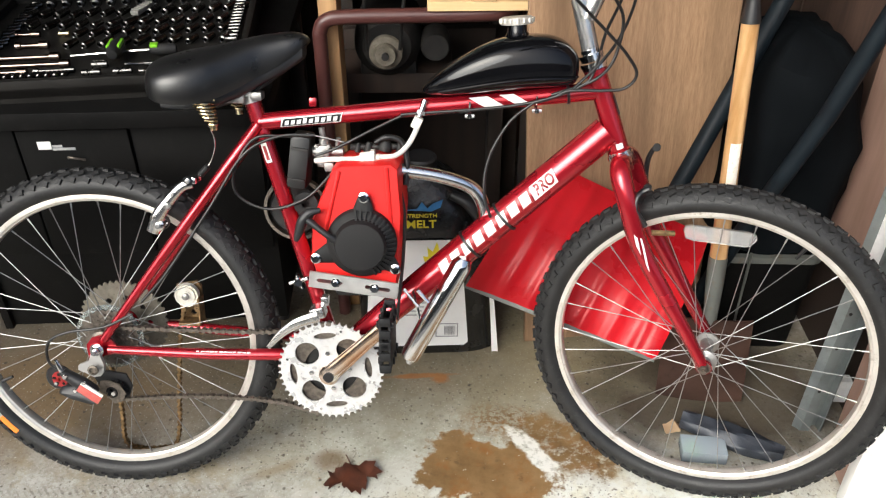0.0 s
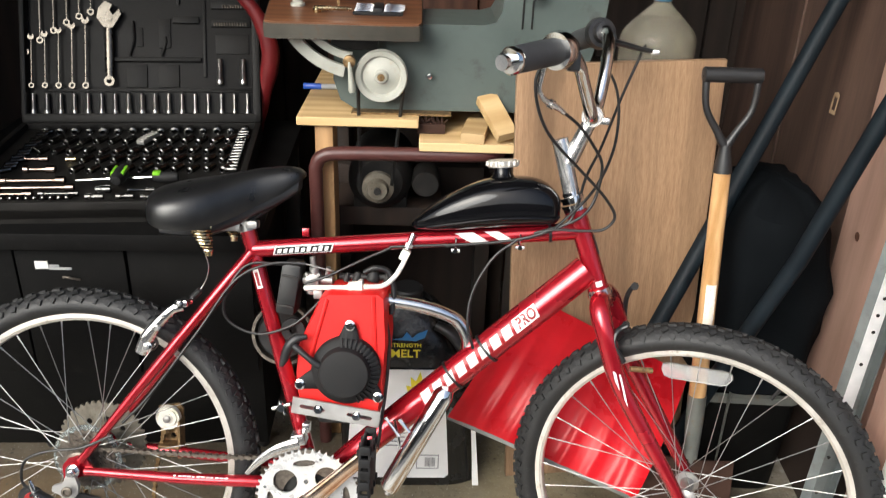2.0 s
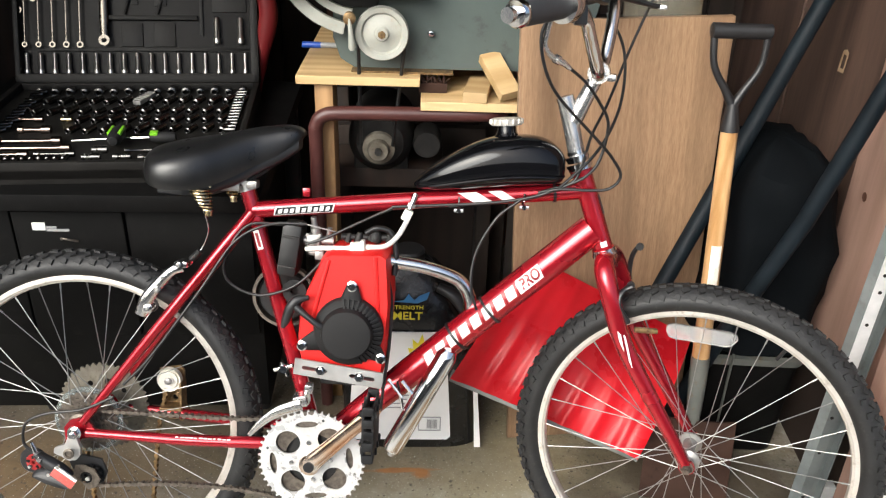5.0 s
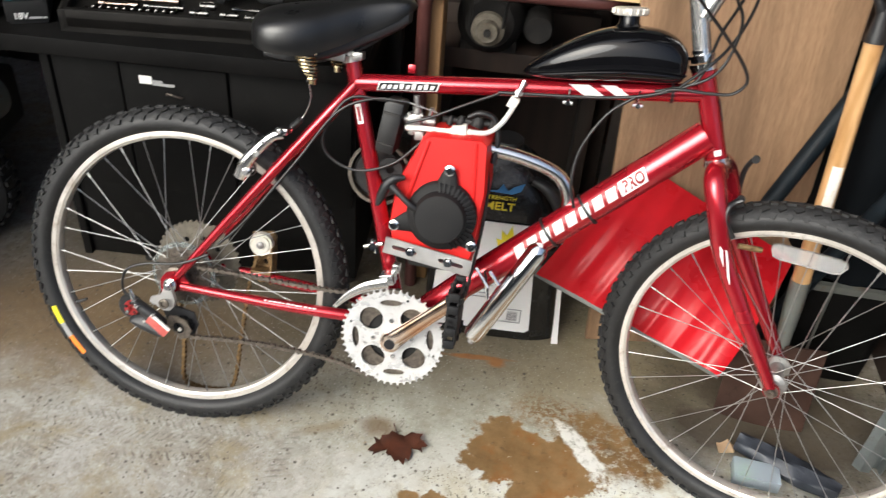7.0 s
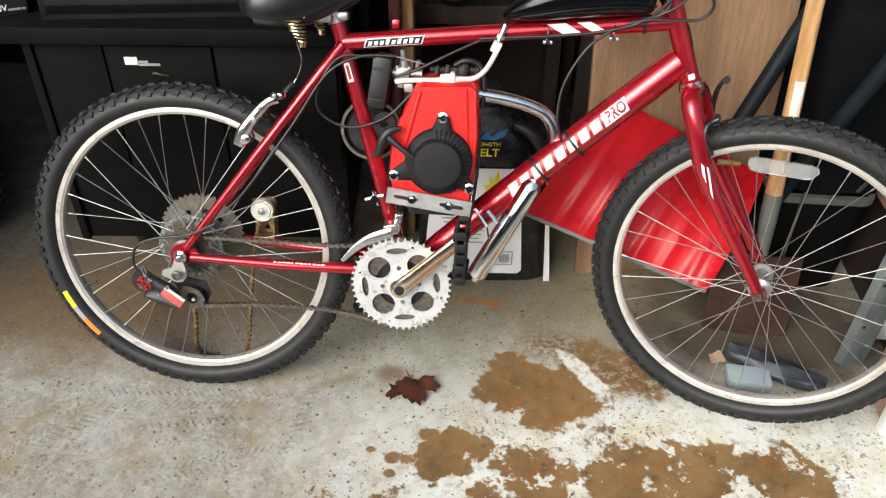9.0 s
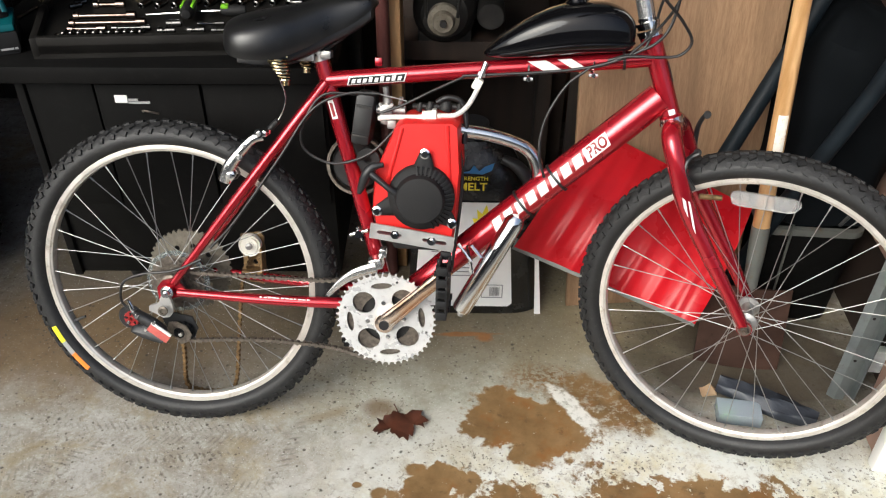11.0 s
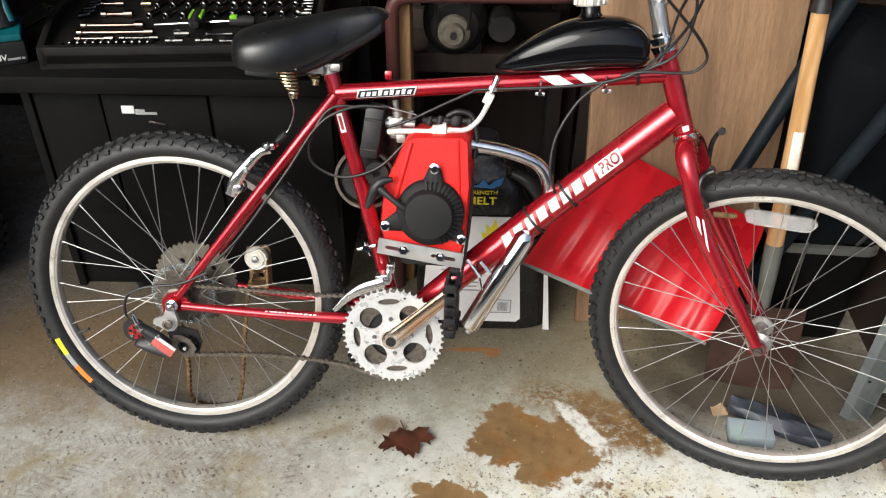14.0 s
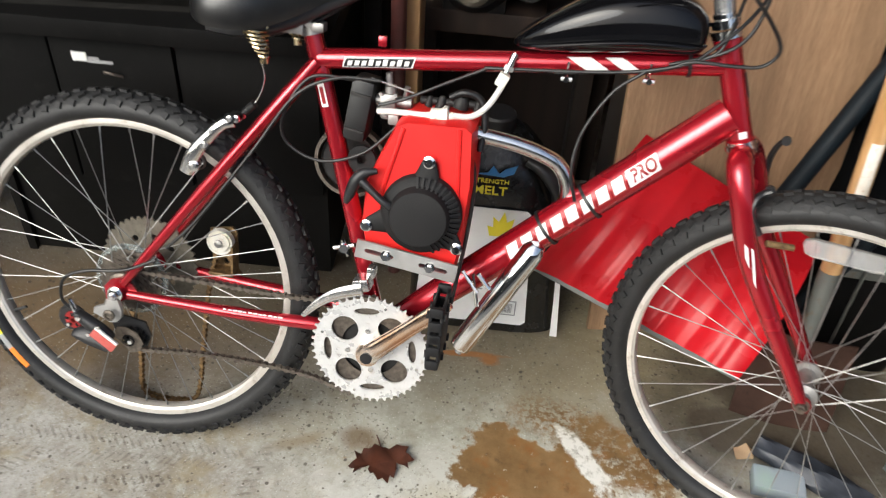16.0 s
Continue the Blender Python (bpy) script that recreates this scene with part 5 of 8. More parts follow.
def chain(pts, w, material, label, n=4, close=False):
    """Side plates and rollers, link after link, along a curve."""
    p = spline(pts, 10)
    bm = new_bm()
    acc, k = 0.0, 0
    pins = [p[0]]
    for a, b in zip(p, p[1:]):
        d = (b - a).length
        while acc + d >= 0.0127:
            f = (0.0127 - acc) / d
            a = a.lerp(b, f)
            pins.append(a)
            d = (b - a).length
            acc = 0.0
        acc += d
    for k, (a, b) in enumerate(zip(pins, pins[1:])):
        m = axis_matrix(a.lerp(b, 0.5), b - a)
        z = m.to_3x3().col[2]
        yv = V((0, 1, 0)) - z * z.y
        yv.normalize()
        xv = yv.cross(z)
        rot = Matrix((xv, yv, z)).transposed()
        for s in (-1, 1):
            cube(bm, Matrix.Translation(a.lerp(b, 0.5) + yv * s * (w / 2 - (0.0012 if k % 2 else 0.0))) @ rot.to_4x4() @ Matrix.Diagonal((0.0050, 0.0011, 0.0150, 1)))
        lathe(bm, [(0.0, -w / 2 - 0.001), (0.0046, -w / 2 - 0.001), (0.0046, w / 2 + 0.001), (0.0, w / 2 + 0.001)], axis_matrix(a, yv), 6)
    return part("chain", bm, material, bike, label, smooth=False)


chain([(BB.x, RING_Y + 0.004, BB.z + 0.094), (-0.24, -0.062, 0.366), (-0.40, -0.050, 0.360), (REAR.x, -0.046, REAR.z + 0.034)], 0.0075, M_CHAIN, "oily bicycle chain, upper run")
chain([(BB.x - 0.03, RING_Y + 0.004, BB.z - 0.090), (-0.25, -0.062, 0.222), (-0.40, -0.060, 0.226), (-0.545, -0.060, 0.214)], 0.0075, M_CHAIN, "oily bicycle chain, lower run")
# front derailleur cage
bm = new_bm()
tube(bm, spline([(-0.246, -0.066, 0.335), (-0.222, -0.068, 0.362), (-0.190, -0.070, 0.386), (-0.150, -0.068, 0.400)], 6), [0.004, 0.007, 0.010, 0.012], 10, flat=0.35, flat_axis=(0, 1, 0))
box(bm, (-0.152, -0.052, 0.405), (0.026, 0.034, 0.022), rot=Euler((0, radians(-15), 0)).to_matrix(), bevel=0.004)
box(bm, (-0.140, -0.045, 0.424), (0.014, 0.020, 0.018), bevel=0.003)
part("front_derailleur", bm, M_POLISH, bike, "polished front derailleur cage")
# engine drive, far side: sprocket, idler and slack rusty chain
n_ = 44
g = [(rr * math.cos(a), rr * math.sin(a)) for j in range(n_) for a, rr in ((2 * math.pi * j / n_, 0.083), (2 * math.pi * (j + 0.38) / n_, 0.089), (2 * math.pi * (j + 0.62) / n_, 0.089))]
bm = plate(new_bm(), g, [circle(0, 0, 0.030, 24)] + [circle(0.052 * math.cos(a), 0.052 * math.sin(a), 0.006, 10) for a in (2 * math.pi * k / 9 for k in range(9))], 0.0035, Matrix.Translation((REAR.x, 0.050, REAR.z)) @ Matrix.Rotation(radians(90), 4, "X"))
part("drive_sprocket", bm, M_DUSTY, rear_hub, "large dusty engine drive sprocket", smooth=False)
bm = lathe(new_bm(), [(0.009, -0.006), (0.0175, -0.007), (0.018, -0.002), (0.0235, -0.006), (0.024, 0.006), (0.018, 0.004), (0.009, 0.006)], axis_matrix((-0.437, 0.062, 0.383), (0, 1, 0)), 28)
lathe(bm, [(0, -0.008), (0.010, -0.008), (0.010, 0.008), (0, 0.008)], axis_matrix((-0.437, 0.062, 0.383), (0, 1, 0)), 18)
idler = part("chain_idler", bm, M_NYLON, bike, "white nylon chain tensioner wheel")
brk = plate(new_bm(), [(-0.462, 0.400), (-0.420, 0.408), (-0.412, 0.398), (-0.414, 0.330), (-0.404, 0.318), (-0.406, 0.296), (-0.446, 0.292), (-0.456, 0.310), (-0.458, 0.345)], [circle(-0.432, 0.340, 0.006, 10), [(-0.440, 0.306), (-0.424, 0.306), (-0.424, 0.316), (-0.440, 0.316)]], 0.005, Matrix.Translation((0, 0.076, 0)) @ Matrix.Rotation(radians(90), 4, "X"))
box(brk, (-0.432, 0.062, 0.326), (0.044, 0.034, 0.007), bevel=0.002)
box(brk, (-0.412, 0.064, 0.350), (0.005, 0.030, 0.060), bevel=0.002)
bracket_ = part("tensioner_bracket", brk, M_RUSTY, idler, "rusty tensioner bracket", smooth=False)
for x, z in ((-0.444, 0.352), (-0.420, 0.352), (-0.446, 0.308), (-0.416, 0.302), (-0.430, 0.322)):
    part("bracket_bolt", lathe(new_bm(), [(0, 0), (0.0062, 0), (0.0062, 0.004), (0.003, 0.005), (0.003, 0.010), (0, 0.010)], axis_matrix((x, 0.066, z), (0.1, -1, 0.1)), 6), M_RUSTY, bracket_)
part("idler_bolt", lathe(new_bm(), [(0, 0), (0.0075, 0), (0.0070, 0.004), (0.0035, 0.005), (0, 0.006)], axis_matrix((-0.437, 0.053, 0.383), (0, -1, 0)), 10), M_DULL, idler)
chain([(-0.445, 0.062, 0.355), (-0.462, 0.064, 0.28), (-0.476, 0.066, 0.16), (-0.492, 0.07, 0.045), (-0.53, 0.072, 0.022), (-0.585, 0.072, 0.022), (-0.606, 0.07, 0.045), (-0.602, 0.064, 0.13), (-0.612, 0.056, 0.245)], 0.009, M_RUSTY, "slack rusty engine chain hanging to the floor")
# rear brake arm
bm = tube(new_bm(), spline([(-0.438, -0.064, 0.556), (-0.425, -0.068, 0.585), (-0.405, -0.068, 0.612), (-0.380, -0.066, 0.638), (-0.362, -0.062, 0.646)], 5), [0.012, 0.012, 0.010, 0.0085, 0.010], 12, flat=0.6, flat_axis=(0, 1, 0))
lathe(bm, [(0, 0), (0.010, 0), (0.010, 0.012), (0.006, 0.014), (0, 0.014)], axis_matrix((-0.424, -0.060, 0.570), (0, -1, 0)), 18)
lathe(bm, [(0, 0), (0.008, 0), (0.008, 0.010), (0, 0.010)], axis_matrix((-0.405, -0.062, 0.606), (0, -1, 0)), 14)
box(bm, (-0.362, -0.050, 0.650), (0.020, 0.034, 0.012), bevel=0.003)
rear_brake = part("rear_brake", bm, M_MUFF, bike, "polished cantilever brake arm")
for x, y, z, r_ in ((-0.424, -0.074, 0.570, 0.0052), (-0.405, -0.072, 0.606, 0.0058), (-0.366, -0.068, 0.650, 0.0046), (-0.392, -0.074, 0.628, 0.0036)):
    part("brake_bolt", lathe(new_bm(), [(0, 0), (r_, 0), (r_, 0.004), (r_ * 0.6, 0.005), (r_ * 0.55, 0.003), (0, 0.003)], axis_matrix((x, y, z), (0, -1, 0)), 6), M_DULL, rear_brake)
part("pad_post", tube(new_bm(), [(-0.405, -0.060, 0.606), (-0.420, -0.034, 0.598)], 0.0045, 10), M_CHROME, rear_brake)
spring_ = [(-0.424 + 0.0125 * math.cos(t * 0.6), -0.058 + 0.0004 * t, 0.570 + 0.0125 * math.sin(t * 0.6)) for t in range(24)]
part("return_spring", tube(new_bm(), spring_ + [(-0.416, -0.050, 0.590), (-0.402, -0.056, 0.618)], 0.0011, 6), M_CHAIN, rear_brake, "dark wire return spring")
part("pinch_washer", lathe(new_bm(), [(0, 0), (0.0085, 0), (0.0085, 0.0025), (0, 0.0025)], axis_matrix((-0.366, -0.0665, 0.650), (0, -1, 0)), 14), M_CHROME, rear_brake)
bm = tube(new_bm(), [(-0.352, -0.040, 0.655), (-0.335, -0.045, 0.672)], 0.006, 10)
part("brake_boot", bm, M_CABLE, bike)
bm = box(new_bm(), (-0.430, -0.030, 0.585), (0.050, 0.012, 0.012), rot=Euler((0, radians(-45), 0)).to_matrix(), bevel=0.003)
part("brake_pad", bm, M_CABLE, bike)
# front brake arms and reflector
for s in (-1, 1):
    bm = new_bm()
    tube(bm, [fr(q) for q in spline([(0.440, s * 0.055, 0.590), (0.424, s * 0.064, 0.620), (0.424, s * 0.060, 0.640 + 0.012 * s + 0.012), (0.432, s * 0.052, 0.650 + 0.020 * s + 0.02), (0.442, s * 0.048, 0.656 + 0.022 * s + 0.022)], 5)], [0.009, 0.008, 0.0065, 0.006, 0.007], 10, flat=0.7)
    lathe(bm, [(0, 0), (0.007, 0), (0.007, 0.006), (0, 0.006)], TURNED @ axis_matrix((0.440, s * 0.044, 0.656 + 0.022 * s + 0.022), (0, -1, 0)), 12)
    part("front_brake_arm", bm, M_BLACK, bike, "black cantilever front brake arm")
bm = tube(new_bm(), [fr((0.455, -0.055, 0.578)), fr((0.492, -0.040, 0.575))], 0.005, 10)
part("brake_pad", bm, M_RUSTY, bike)
bm = new_bm()
outline = [(-0.062, 0.002), (-0.060, 0.010), (-0.05, 0.014), (0.05, 0.014), (0.062, 0.010), (0.064, 0.002), (0.055, -0.010), (0.045, -0.013), (-0.045, -0.013), (-0.056, -0.010)]
plate(bm, outline, [], 0.010, Matrix.Translation(V((0.562, -0.032, 0.556))) @ Matrix.Rotation(radians(-9), 4, "Z") @ Matrix.Rotation(radians(4), 4, "Y") @ Matrix.Rotation(radians(90), 4, "X"))
part("wheel_reflector", bm, M_REFL, front_hub, "clear plastic spoke reflector")

# ---- engine on the frame ----
def slab(outline, y0, y1, inset=0.0):
    """A block between two planes along y, its near face drawn in by inset."""
    cx = sum(x for x, z in outline) / len(outline)
    cz = sum(z for x, z in outline) / len(outline)
    near = [(cx + (x - cx) * (1 - inset), y0, cz + (z - cz) * (1 - inset)) for x, z in outline]
    mid = [(x, y0 + (y1 - y0) * 0.12, z) for x, z in outline]
    far = [(x, y1, z) for x, z in outline]
    return loft(new_bm(), [near, mid, far])


shroud = [(-0.112, 0.680), (-0.098, 0.688), (-0.010, 0.692), (0.001, 0.684), (0.007, 0.600), (0.001, 0.500), (-0.004, 0.468), (-0.148, 0.482), (-0.156, 0.520), (-0.152, 0.585), (-0.134, 0.630)]
engine = part("engine", slab(shroud, -0.082, 0.030, 0.05), M_ENGRED, bike, "small red shrouded four-stroke engine")
for a, b in (((-0.100, 0.676), (-0.130, 0.560)), ((-0.020, 0.684), (-0.012, 0.560))):
    bm = tube(new_bm(), [(a[0], -0.0815, a[1]), (b[0], -0.0815, b[1])], 0.004, 8)
    part("shroud_rib", bm, M_ENGRED, engine)
RC = V((-0.0635, -0.084, 0.552))
bm, ears = new_bm(), []
lathe(bm, [(0.061, 0.0), (0.061, 0.008), (0.057, 0.014), (0.047, 0.018), (0.0445, 0.024), (0.043, 0.031), (0.0415, 0.033), (0.039, 0.0335), (0, 0.0335)], axis_matrix(RC, (0, -1, 0)), 56)
for bx, bz in ((-0.0575, 0.634), (-0.0055, 0.506), (-0.1435, 0.523)):
    p = V((bx, -0.090, bz))
    q = RC + (p - RC) * 0.45
    ears.append(tube(new_bm(), [V((q.x, -0.090, q.z)), p], [0.026, 0.010], 14, flat=0.35, flat_axis=(0, -1, 0)))
recoil = part("recoil_cover", bm, M_MATTE, engine, "round black ribbed starter cover")
for ear in ears:
    part("mounting_ear", ear, M_MATTE, recoil)
for k in range(40):
    a = radians(-100 + 8.6 * k)
    if 105 < (-100 + 8.6 * k) % 360 < 290:
        continue
    c = RC + V((0.0515 * math.cos(a), -0.0165, 0.0515 * math.sin(a)))
    bm = cube(new_bm(), Matrix.Translation(c) @ Matrix.Rotation(-a, 4, "Y") @ Matrix.Rotation(radians(22), 4, "Z") @ Matrix.Diagonal((0.018, 0.006, 0.0035, 1)))
    part("fin", bm, M_MATTE, recoil, smooth=False)
for bx, bz in ((-0.0575, 0.634), (-0.0055, 0.506), (-0.1435, 0.523)):
    bm = lathe(new_bm(), [(0, 0), (0.0095, 0), (0.0095, 0.002), (0.006, 0.003), (0.006, 0.007), (0, 0.007)], axis_matrix((bx, -0.094, bz), (0, -1, 0)), 14)
    part("cover_bolt", bm, M_CHROME, engine, "bright flange bolt")
bm = tube(new_bm(), spline([(-0.108, -0.104, 0.562), (-0.117, -0.107, 0.568), (-0.134, -0.106, 0.581), (-0.153, -0.102, 0.595)], 5), [0.0075, 0.006, 0.0055, 0.007], 10)
tube(bm, spline([(-0.131, -0.100, 0.612), (-0.150, -0.101, 0.607), (-0.162, -0.101, 0.593), (-0.170, -0.100, 0.571), (-0.176, -0.098, 0.556)], 5), [0.004, 0.008, 0.0095, 0.008, 0.004], 10)
part("pull_handle", bm, M_BLACK, engine, "black starter pull handle")
tilt = math.atan2(-0.020, 0.153)
pl = Matrix.Translation((-0.078, -0.104, 0.478)) @ Matrix.Rotation(-tilt, 4, "Y") @ Matrix.Rotation(radians(90), 4, "X")
bm = plate(new_bm(), [(-0.078, -0.0145), (0.078, -0.0145), (0.078, 0.0145), (-0.078, 0.0145)], [[(x0 + sx, sy) for sx, sy in ((-0.020, -0.0035), (0.020, -0.0035), (0.023, 0), (0.020, 0.0035), (-0.020, 0.0035), (-0.023, 0))] for x0 in (-0.042, 0.042)], 0.004, pl)
mount = part("mount_plate", bm, M_PLATE, engine, "slotted steel mounting plate", smooth=False)
bm = box(new_bm(), (0, 0, 0), (0.154, 0.060, 0.004), bevel=0.001)
moved(bm, Matrix.Translation((-0.078, -0.072, 0.467)) @ Matrix.Rotation(-tilt, 4, "Y"))
part("mount_flange", bm, M_PLATE, mount)
for x in (-0.031, 0.037):
    q = pl @ V((x, 0.0, 0.0))
    bm = lathe(new_bm(), [(0, 0), (0.009, 0), (0.009, 0.0015), (0.0055, 0.002), (0.0055, 0.008), (0, 0.008)], axis_matrix(q, (0, -1, 0)), 6)
    part("mount_bolt", bm, M_CHROME, mount)
# crankcase, cylinder and carburettor behind the shroud
bm = box(new_bm(), (-0.078, 0.02, 0.520), (0.135, 0.13, 0.110), bevel=0.012)
box(bm, (-0.075, 0.02, 0.450), (0.10, 0.10, 0.05), bevel=0.01)
part("crankcase", bm, M_CAST, engine, "dark crankcase")
bm = new_bm()
for k in range(9):
    box(bm, (-0.060, 0.035, 0.585 + 0.011 * k), (0.095, 0.085, 0.004), bevel=0.001, seg=1)
box(bm, (-0.060, 0.035, 0.63), (0.06, 0.055, 0.10))
part("cylinder", bm, M_DULL, engine, "finned alloy cylinder")
bm = box(new_bm(), (-0.140, 0.0, 0.690), (0.024, 0.030, 0.028), bevel=0.004)
tube(bm, [(-0.138, 0, 0.70), (-0.139, -0.001, 0.715), (-0.140, -0.001, 0.716), (-0.142, -0.002, 0.734)], [0.009, 0.009, 0.0055, 0.0055], 12)
lathe(bm, [(0, -0.006), (0.010, -0.005), (0.012, 0.0), (0.010, 0.004), (0, 0.004)], axis_matrix((-0.140, -0.008, 0.672), (0, 0, 1)), 16)
for q_ in ((-0.150, 0.704), (-0.128, 0.704), (-0.152, 0.680), (-0.126, 0.678)):
    lathe(bm, [(0, 0), (0.0035, 0), (0.003, 0.004), (0, 0.004)], axis_matrix((q_[0], -0.015, q_[1]), (0, -1, 0)), 8)
tube(bm, [(-0.115, 0.0, 0.700), (-0.112, -0.004, 0.716)], 0.0045, 10)
tube(bm, [(-0.160, 0.004, 0.690), (-0.105, 0.004, 0.690)], 0.009, 14)
box(bm, (-0.128, -0.018, 0.668), (0.016, 0.008, 0.016), bevel=0.002)
tube(bm, [(-0.165, -0.018, 0.726), (-0.100, -0.018, 0.712)], 0.0013, 6)
part("carburettor", bm, M_DULL, engine, "small cast alloy carburettor")
bm = box(new_bm(), (-0.182, 0.005, 0.675), (0.036, 0.060, 0.096), rot=Euler((0, radians(8), 0)).to_matrix(), bevel=0.008)
part("air_filter", bm, M_CABLE, engine, "black air filter box")
bm = new_bm()
for x, z, r, h in ((-0.060, 0.700, 0.008, 0.020), (-0.030, 0.705, 0.012, 0.018), (-0.005, 0.703, 0.006, 0.022), (-0.078, 0.702, 0.006, 0.016)):
    lathe(bm, [(0, 0), (r, 0), (r, h * 0.6), (r * 0.6, h), (0, h)], axis_matrix((x, -0.012, z - 0.008), (0.2, 0, 1)), 12)
tube(bm, [(-0.09, -0.01, 0.702), (0.0, -0.01, 0.704)], 0.006, 10)
part("rocker_cover", bm, M_CAST, engine, "valve cover with small fittings")
bm = tube(new_bm(), spline([(-0.045, -0.015, 0.712), (-0.025, -0.018, 0.722), (0.0, -0.016, 0.714), (0.010, -0.02, 0.68), (0.008, -0.03, 0.64)], 6), 0.0055, 10)
part("spark_plug_lead", bm, M_CABLE, engine)
bm = lathe(new_bm(), [(0.012, -0.012), (0.046, -0.012), (0.052, -0.004), (0.052, 0.006), (0.044, 0.012), (0.012, 0.012)], axis_matrix((-0.208, 0.066, 0.567), (0, 1, 0)), 32)
lathe(bm, [(0, -0.018), (0.018, -0.018), (0.018, 0.0), (0, 0.0)], axis_matrix((-0.208, 0.066, 0.567), (0, 1, 0)), 22)
part("clutch_drum", bm, M_CAST, engine, "round clutch drum")
bm = lathe(new_bm(), [(0.055, -0.013), (0.061, -0.013), (0.062, -0.004), (0.060, 0.008), (0.055, 0.008)], axis_matrix((-0.208, 0.066, 0.567), (0, 1, 0)), 40, closed=True)
part("clutch_rim", bm, M_CHAIN, engine, "dull metal clutch rim")
part("clutch_label", box(new_bm(), (-0.212, 0.051, 0.560), (0.010, 0.002, 0.034), bevel=0.0008), M_ENGRED, engine, "red printed patch")
for k in range(2):
    part("filter_rib", box(new_bm(), (-0.186 + 0.008 * k, -0.027, 0.645 + 0.055 * k), (0.030, 0.004, 0.005), rot=Euler((0, radians(8), 0)).to_matrix(), bevel=0.001), M_CAST, engine)
bm = lathe(new_bm(), [(0.008, -0.004), (0.022, -0.004), (0.022, 0.004), (0.008, 0.004)], axis_matrix((-0.172, -0.02, 0.600), (0, 1, 0)), 22)
part("cap_ring", bm, M_MATTE, engine)
bm = new_bm()
tube(bm, [(-0.201, -0.055, 0.460), (-0.166, -0.062, 0.473)], 0.004, 8)
tube(bm, [(-0.1865, -0.060, 0.478), (-0.1765, -0.060, 0.452)], 0.0035, 8)
lathe(bm, [(0, 0), (0.008, 0), (0.008, 0.006), (0, 0.006)], axis_matrix((-0.183, -0.062, 0.466), (0, -1, 0)), 6)
part("clamp_bolt", bm, M_CHROME, engine)
bm = new_bm()
tube(bm, [(0.005, -0.052, 0.452), (0.032, -0.056, 0.420)], 0.0035, 8)
tube(bm, [(0.022, -0.055, 0.450), (0.034, -0.055, 0.395)], 0.003, 8)
tube(bm, [(0.030, -0.055, 0.452), (0.050, -0.055, 0.428)], 0.004, 8)
part("clamp_bolt", bm, M_CHROME, engine)
bm = tube(new_bm(), spline([(-0.004, -0.060, 0.66), (0.008, -0.062, 0.60), (0.006, -0.066, 0.52), (-0.002, -0.070, 0.44), (-0.006, -0.068, 0.40)], 6), 0.003, 8)
part("wire", bm, M_CABLE, engine)
# fuel line and filter
bm = tube(new_bm(), spline([(-0.150, -0.026, 0.680), (-0.125, -0.040, 0.686), (-0.090, -0.052, 0.690), (-0.072, -0.054, 0.691)], 6), 0.0046, 12)
tube(bm, spline([(-0.036, -0.054, 0.695), (-0.008, -0.050, 0.697), (0.012, -0.040, 0.712), (0.026, -0.030, 0.736), (0.031, -0.026, 0.752)], 6), 0.0046, 12)
line = part("fuel_line", bm, M_TUBEW, bike, "milky plastic fuel hose")
bm = tube(new_bm(), [(-0.074, -0.054, 0.690), (-0.068, -0.054, 0.691), (-0.066, -0.054, 0.691), (-0.042, -0.054, 0.694), (-0.040, -0.054, 0.694), (-0.034, -0.054, 0.695)], [0.006, 0.006, 0.0115, 0.0115, 0.006, 0.006], 14)
box(bm, (-0.046, -0.054, 0.690), (0.008, 0.020, 0.034), bevel=0.002)
part("fuel_filter", bm, M_NYLON, line, "white inline fuel filter")
bm = box(new_bm(), (0.028, -0.026, 0.750), (0.016, 0.020, 0.020), rot=Euler((0, radians(25), 0)).to_matrix(), bevel=0.003)
part("fuel_tap", bm, M_NYLON, line, "white fuel tap")
bm = tube(new_bm(), [(0.032, -0.024, 0.760), (0.042, -0.020, 0.788)], 0.0055, 10)
lathe(bm, [(0, 0), (0.008, 0), (0.008, 0.007), (0, 0.007)], axis_matrix((0.034, -0.023, 0.764), (0.35, 0, 1)), 6)
part("tank_outlet", bm, M_CHROME, line)
# exhaust
bm = tube(new_bm(), spline([(-0.012, -0.020, 0.668), (0.005, -0.018, 0.663), (0.055, -0.012, 0.655), (0.100, -0.006, 0.642), (0.130, 0.0, 0.624), (0.146, 0.004, 0.590), (0.142, 0.010, 0.545), (0.120, 0.0, 0.500), (0.108, -0.030, 0.485)], 7), 0.0122, 18)
exhaust = part("exhaust", bm, M_MUFF, bike, "chromed bent exhaust pipe with a slim muffler")
p0, p1 = V((0.112, -0.044, 0.506)), V((0.014, -0.044, 0.312))
d = (p1 - p0)
bm = lathe(new_bm(), [(0, -0.006), (0.012, -0.005), (0.0175, 0.004), (0.0190, 0.010), (0.0190, d.length - 0.006), (0.017, d.length), (0, d.length)], axis_matrix(p0, d), 28)
part("muffler", bm, M_CHROME, exhaust, "chromed tubular muffler")
bm = tube(new_bm(), [p1 + V((0.006, 0, 0.004)), p1 + d.normalized() * 0.018 + V((0.006, 0, 0.004))], 0.006, 12)
part("tail_pipe", bm, M_DULL, exhaust)
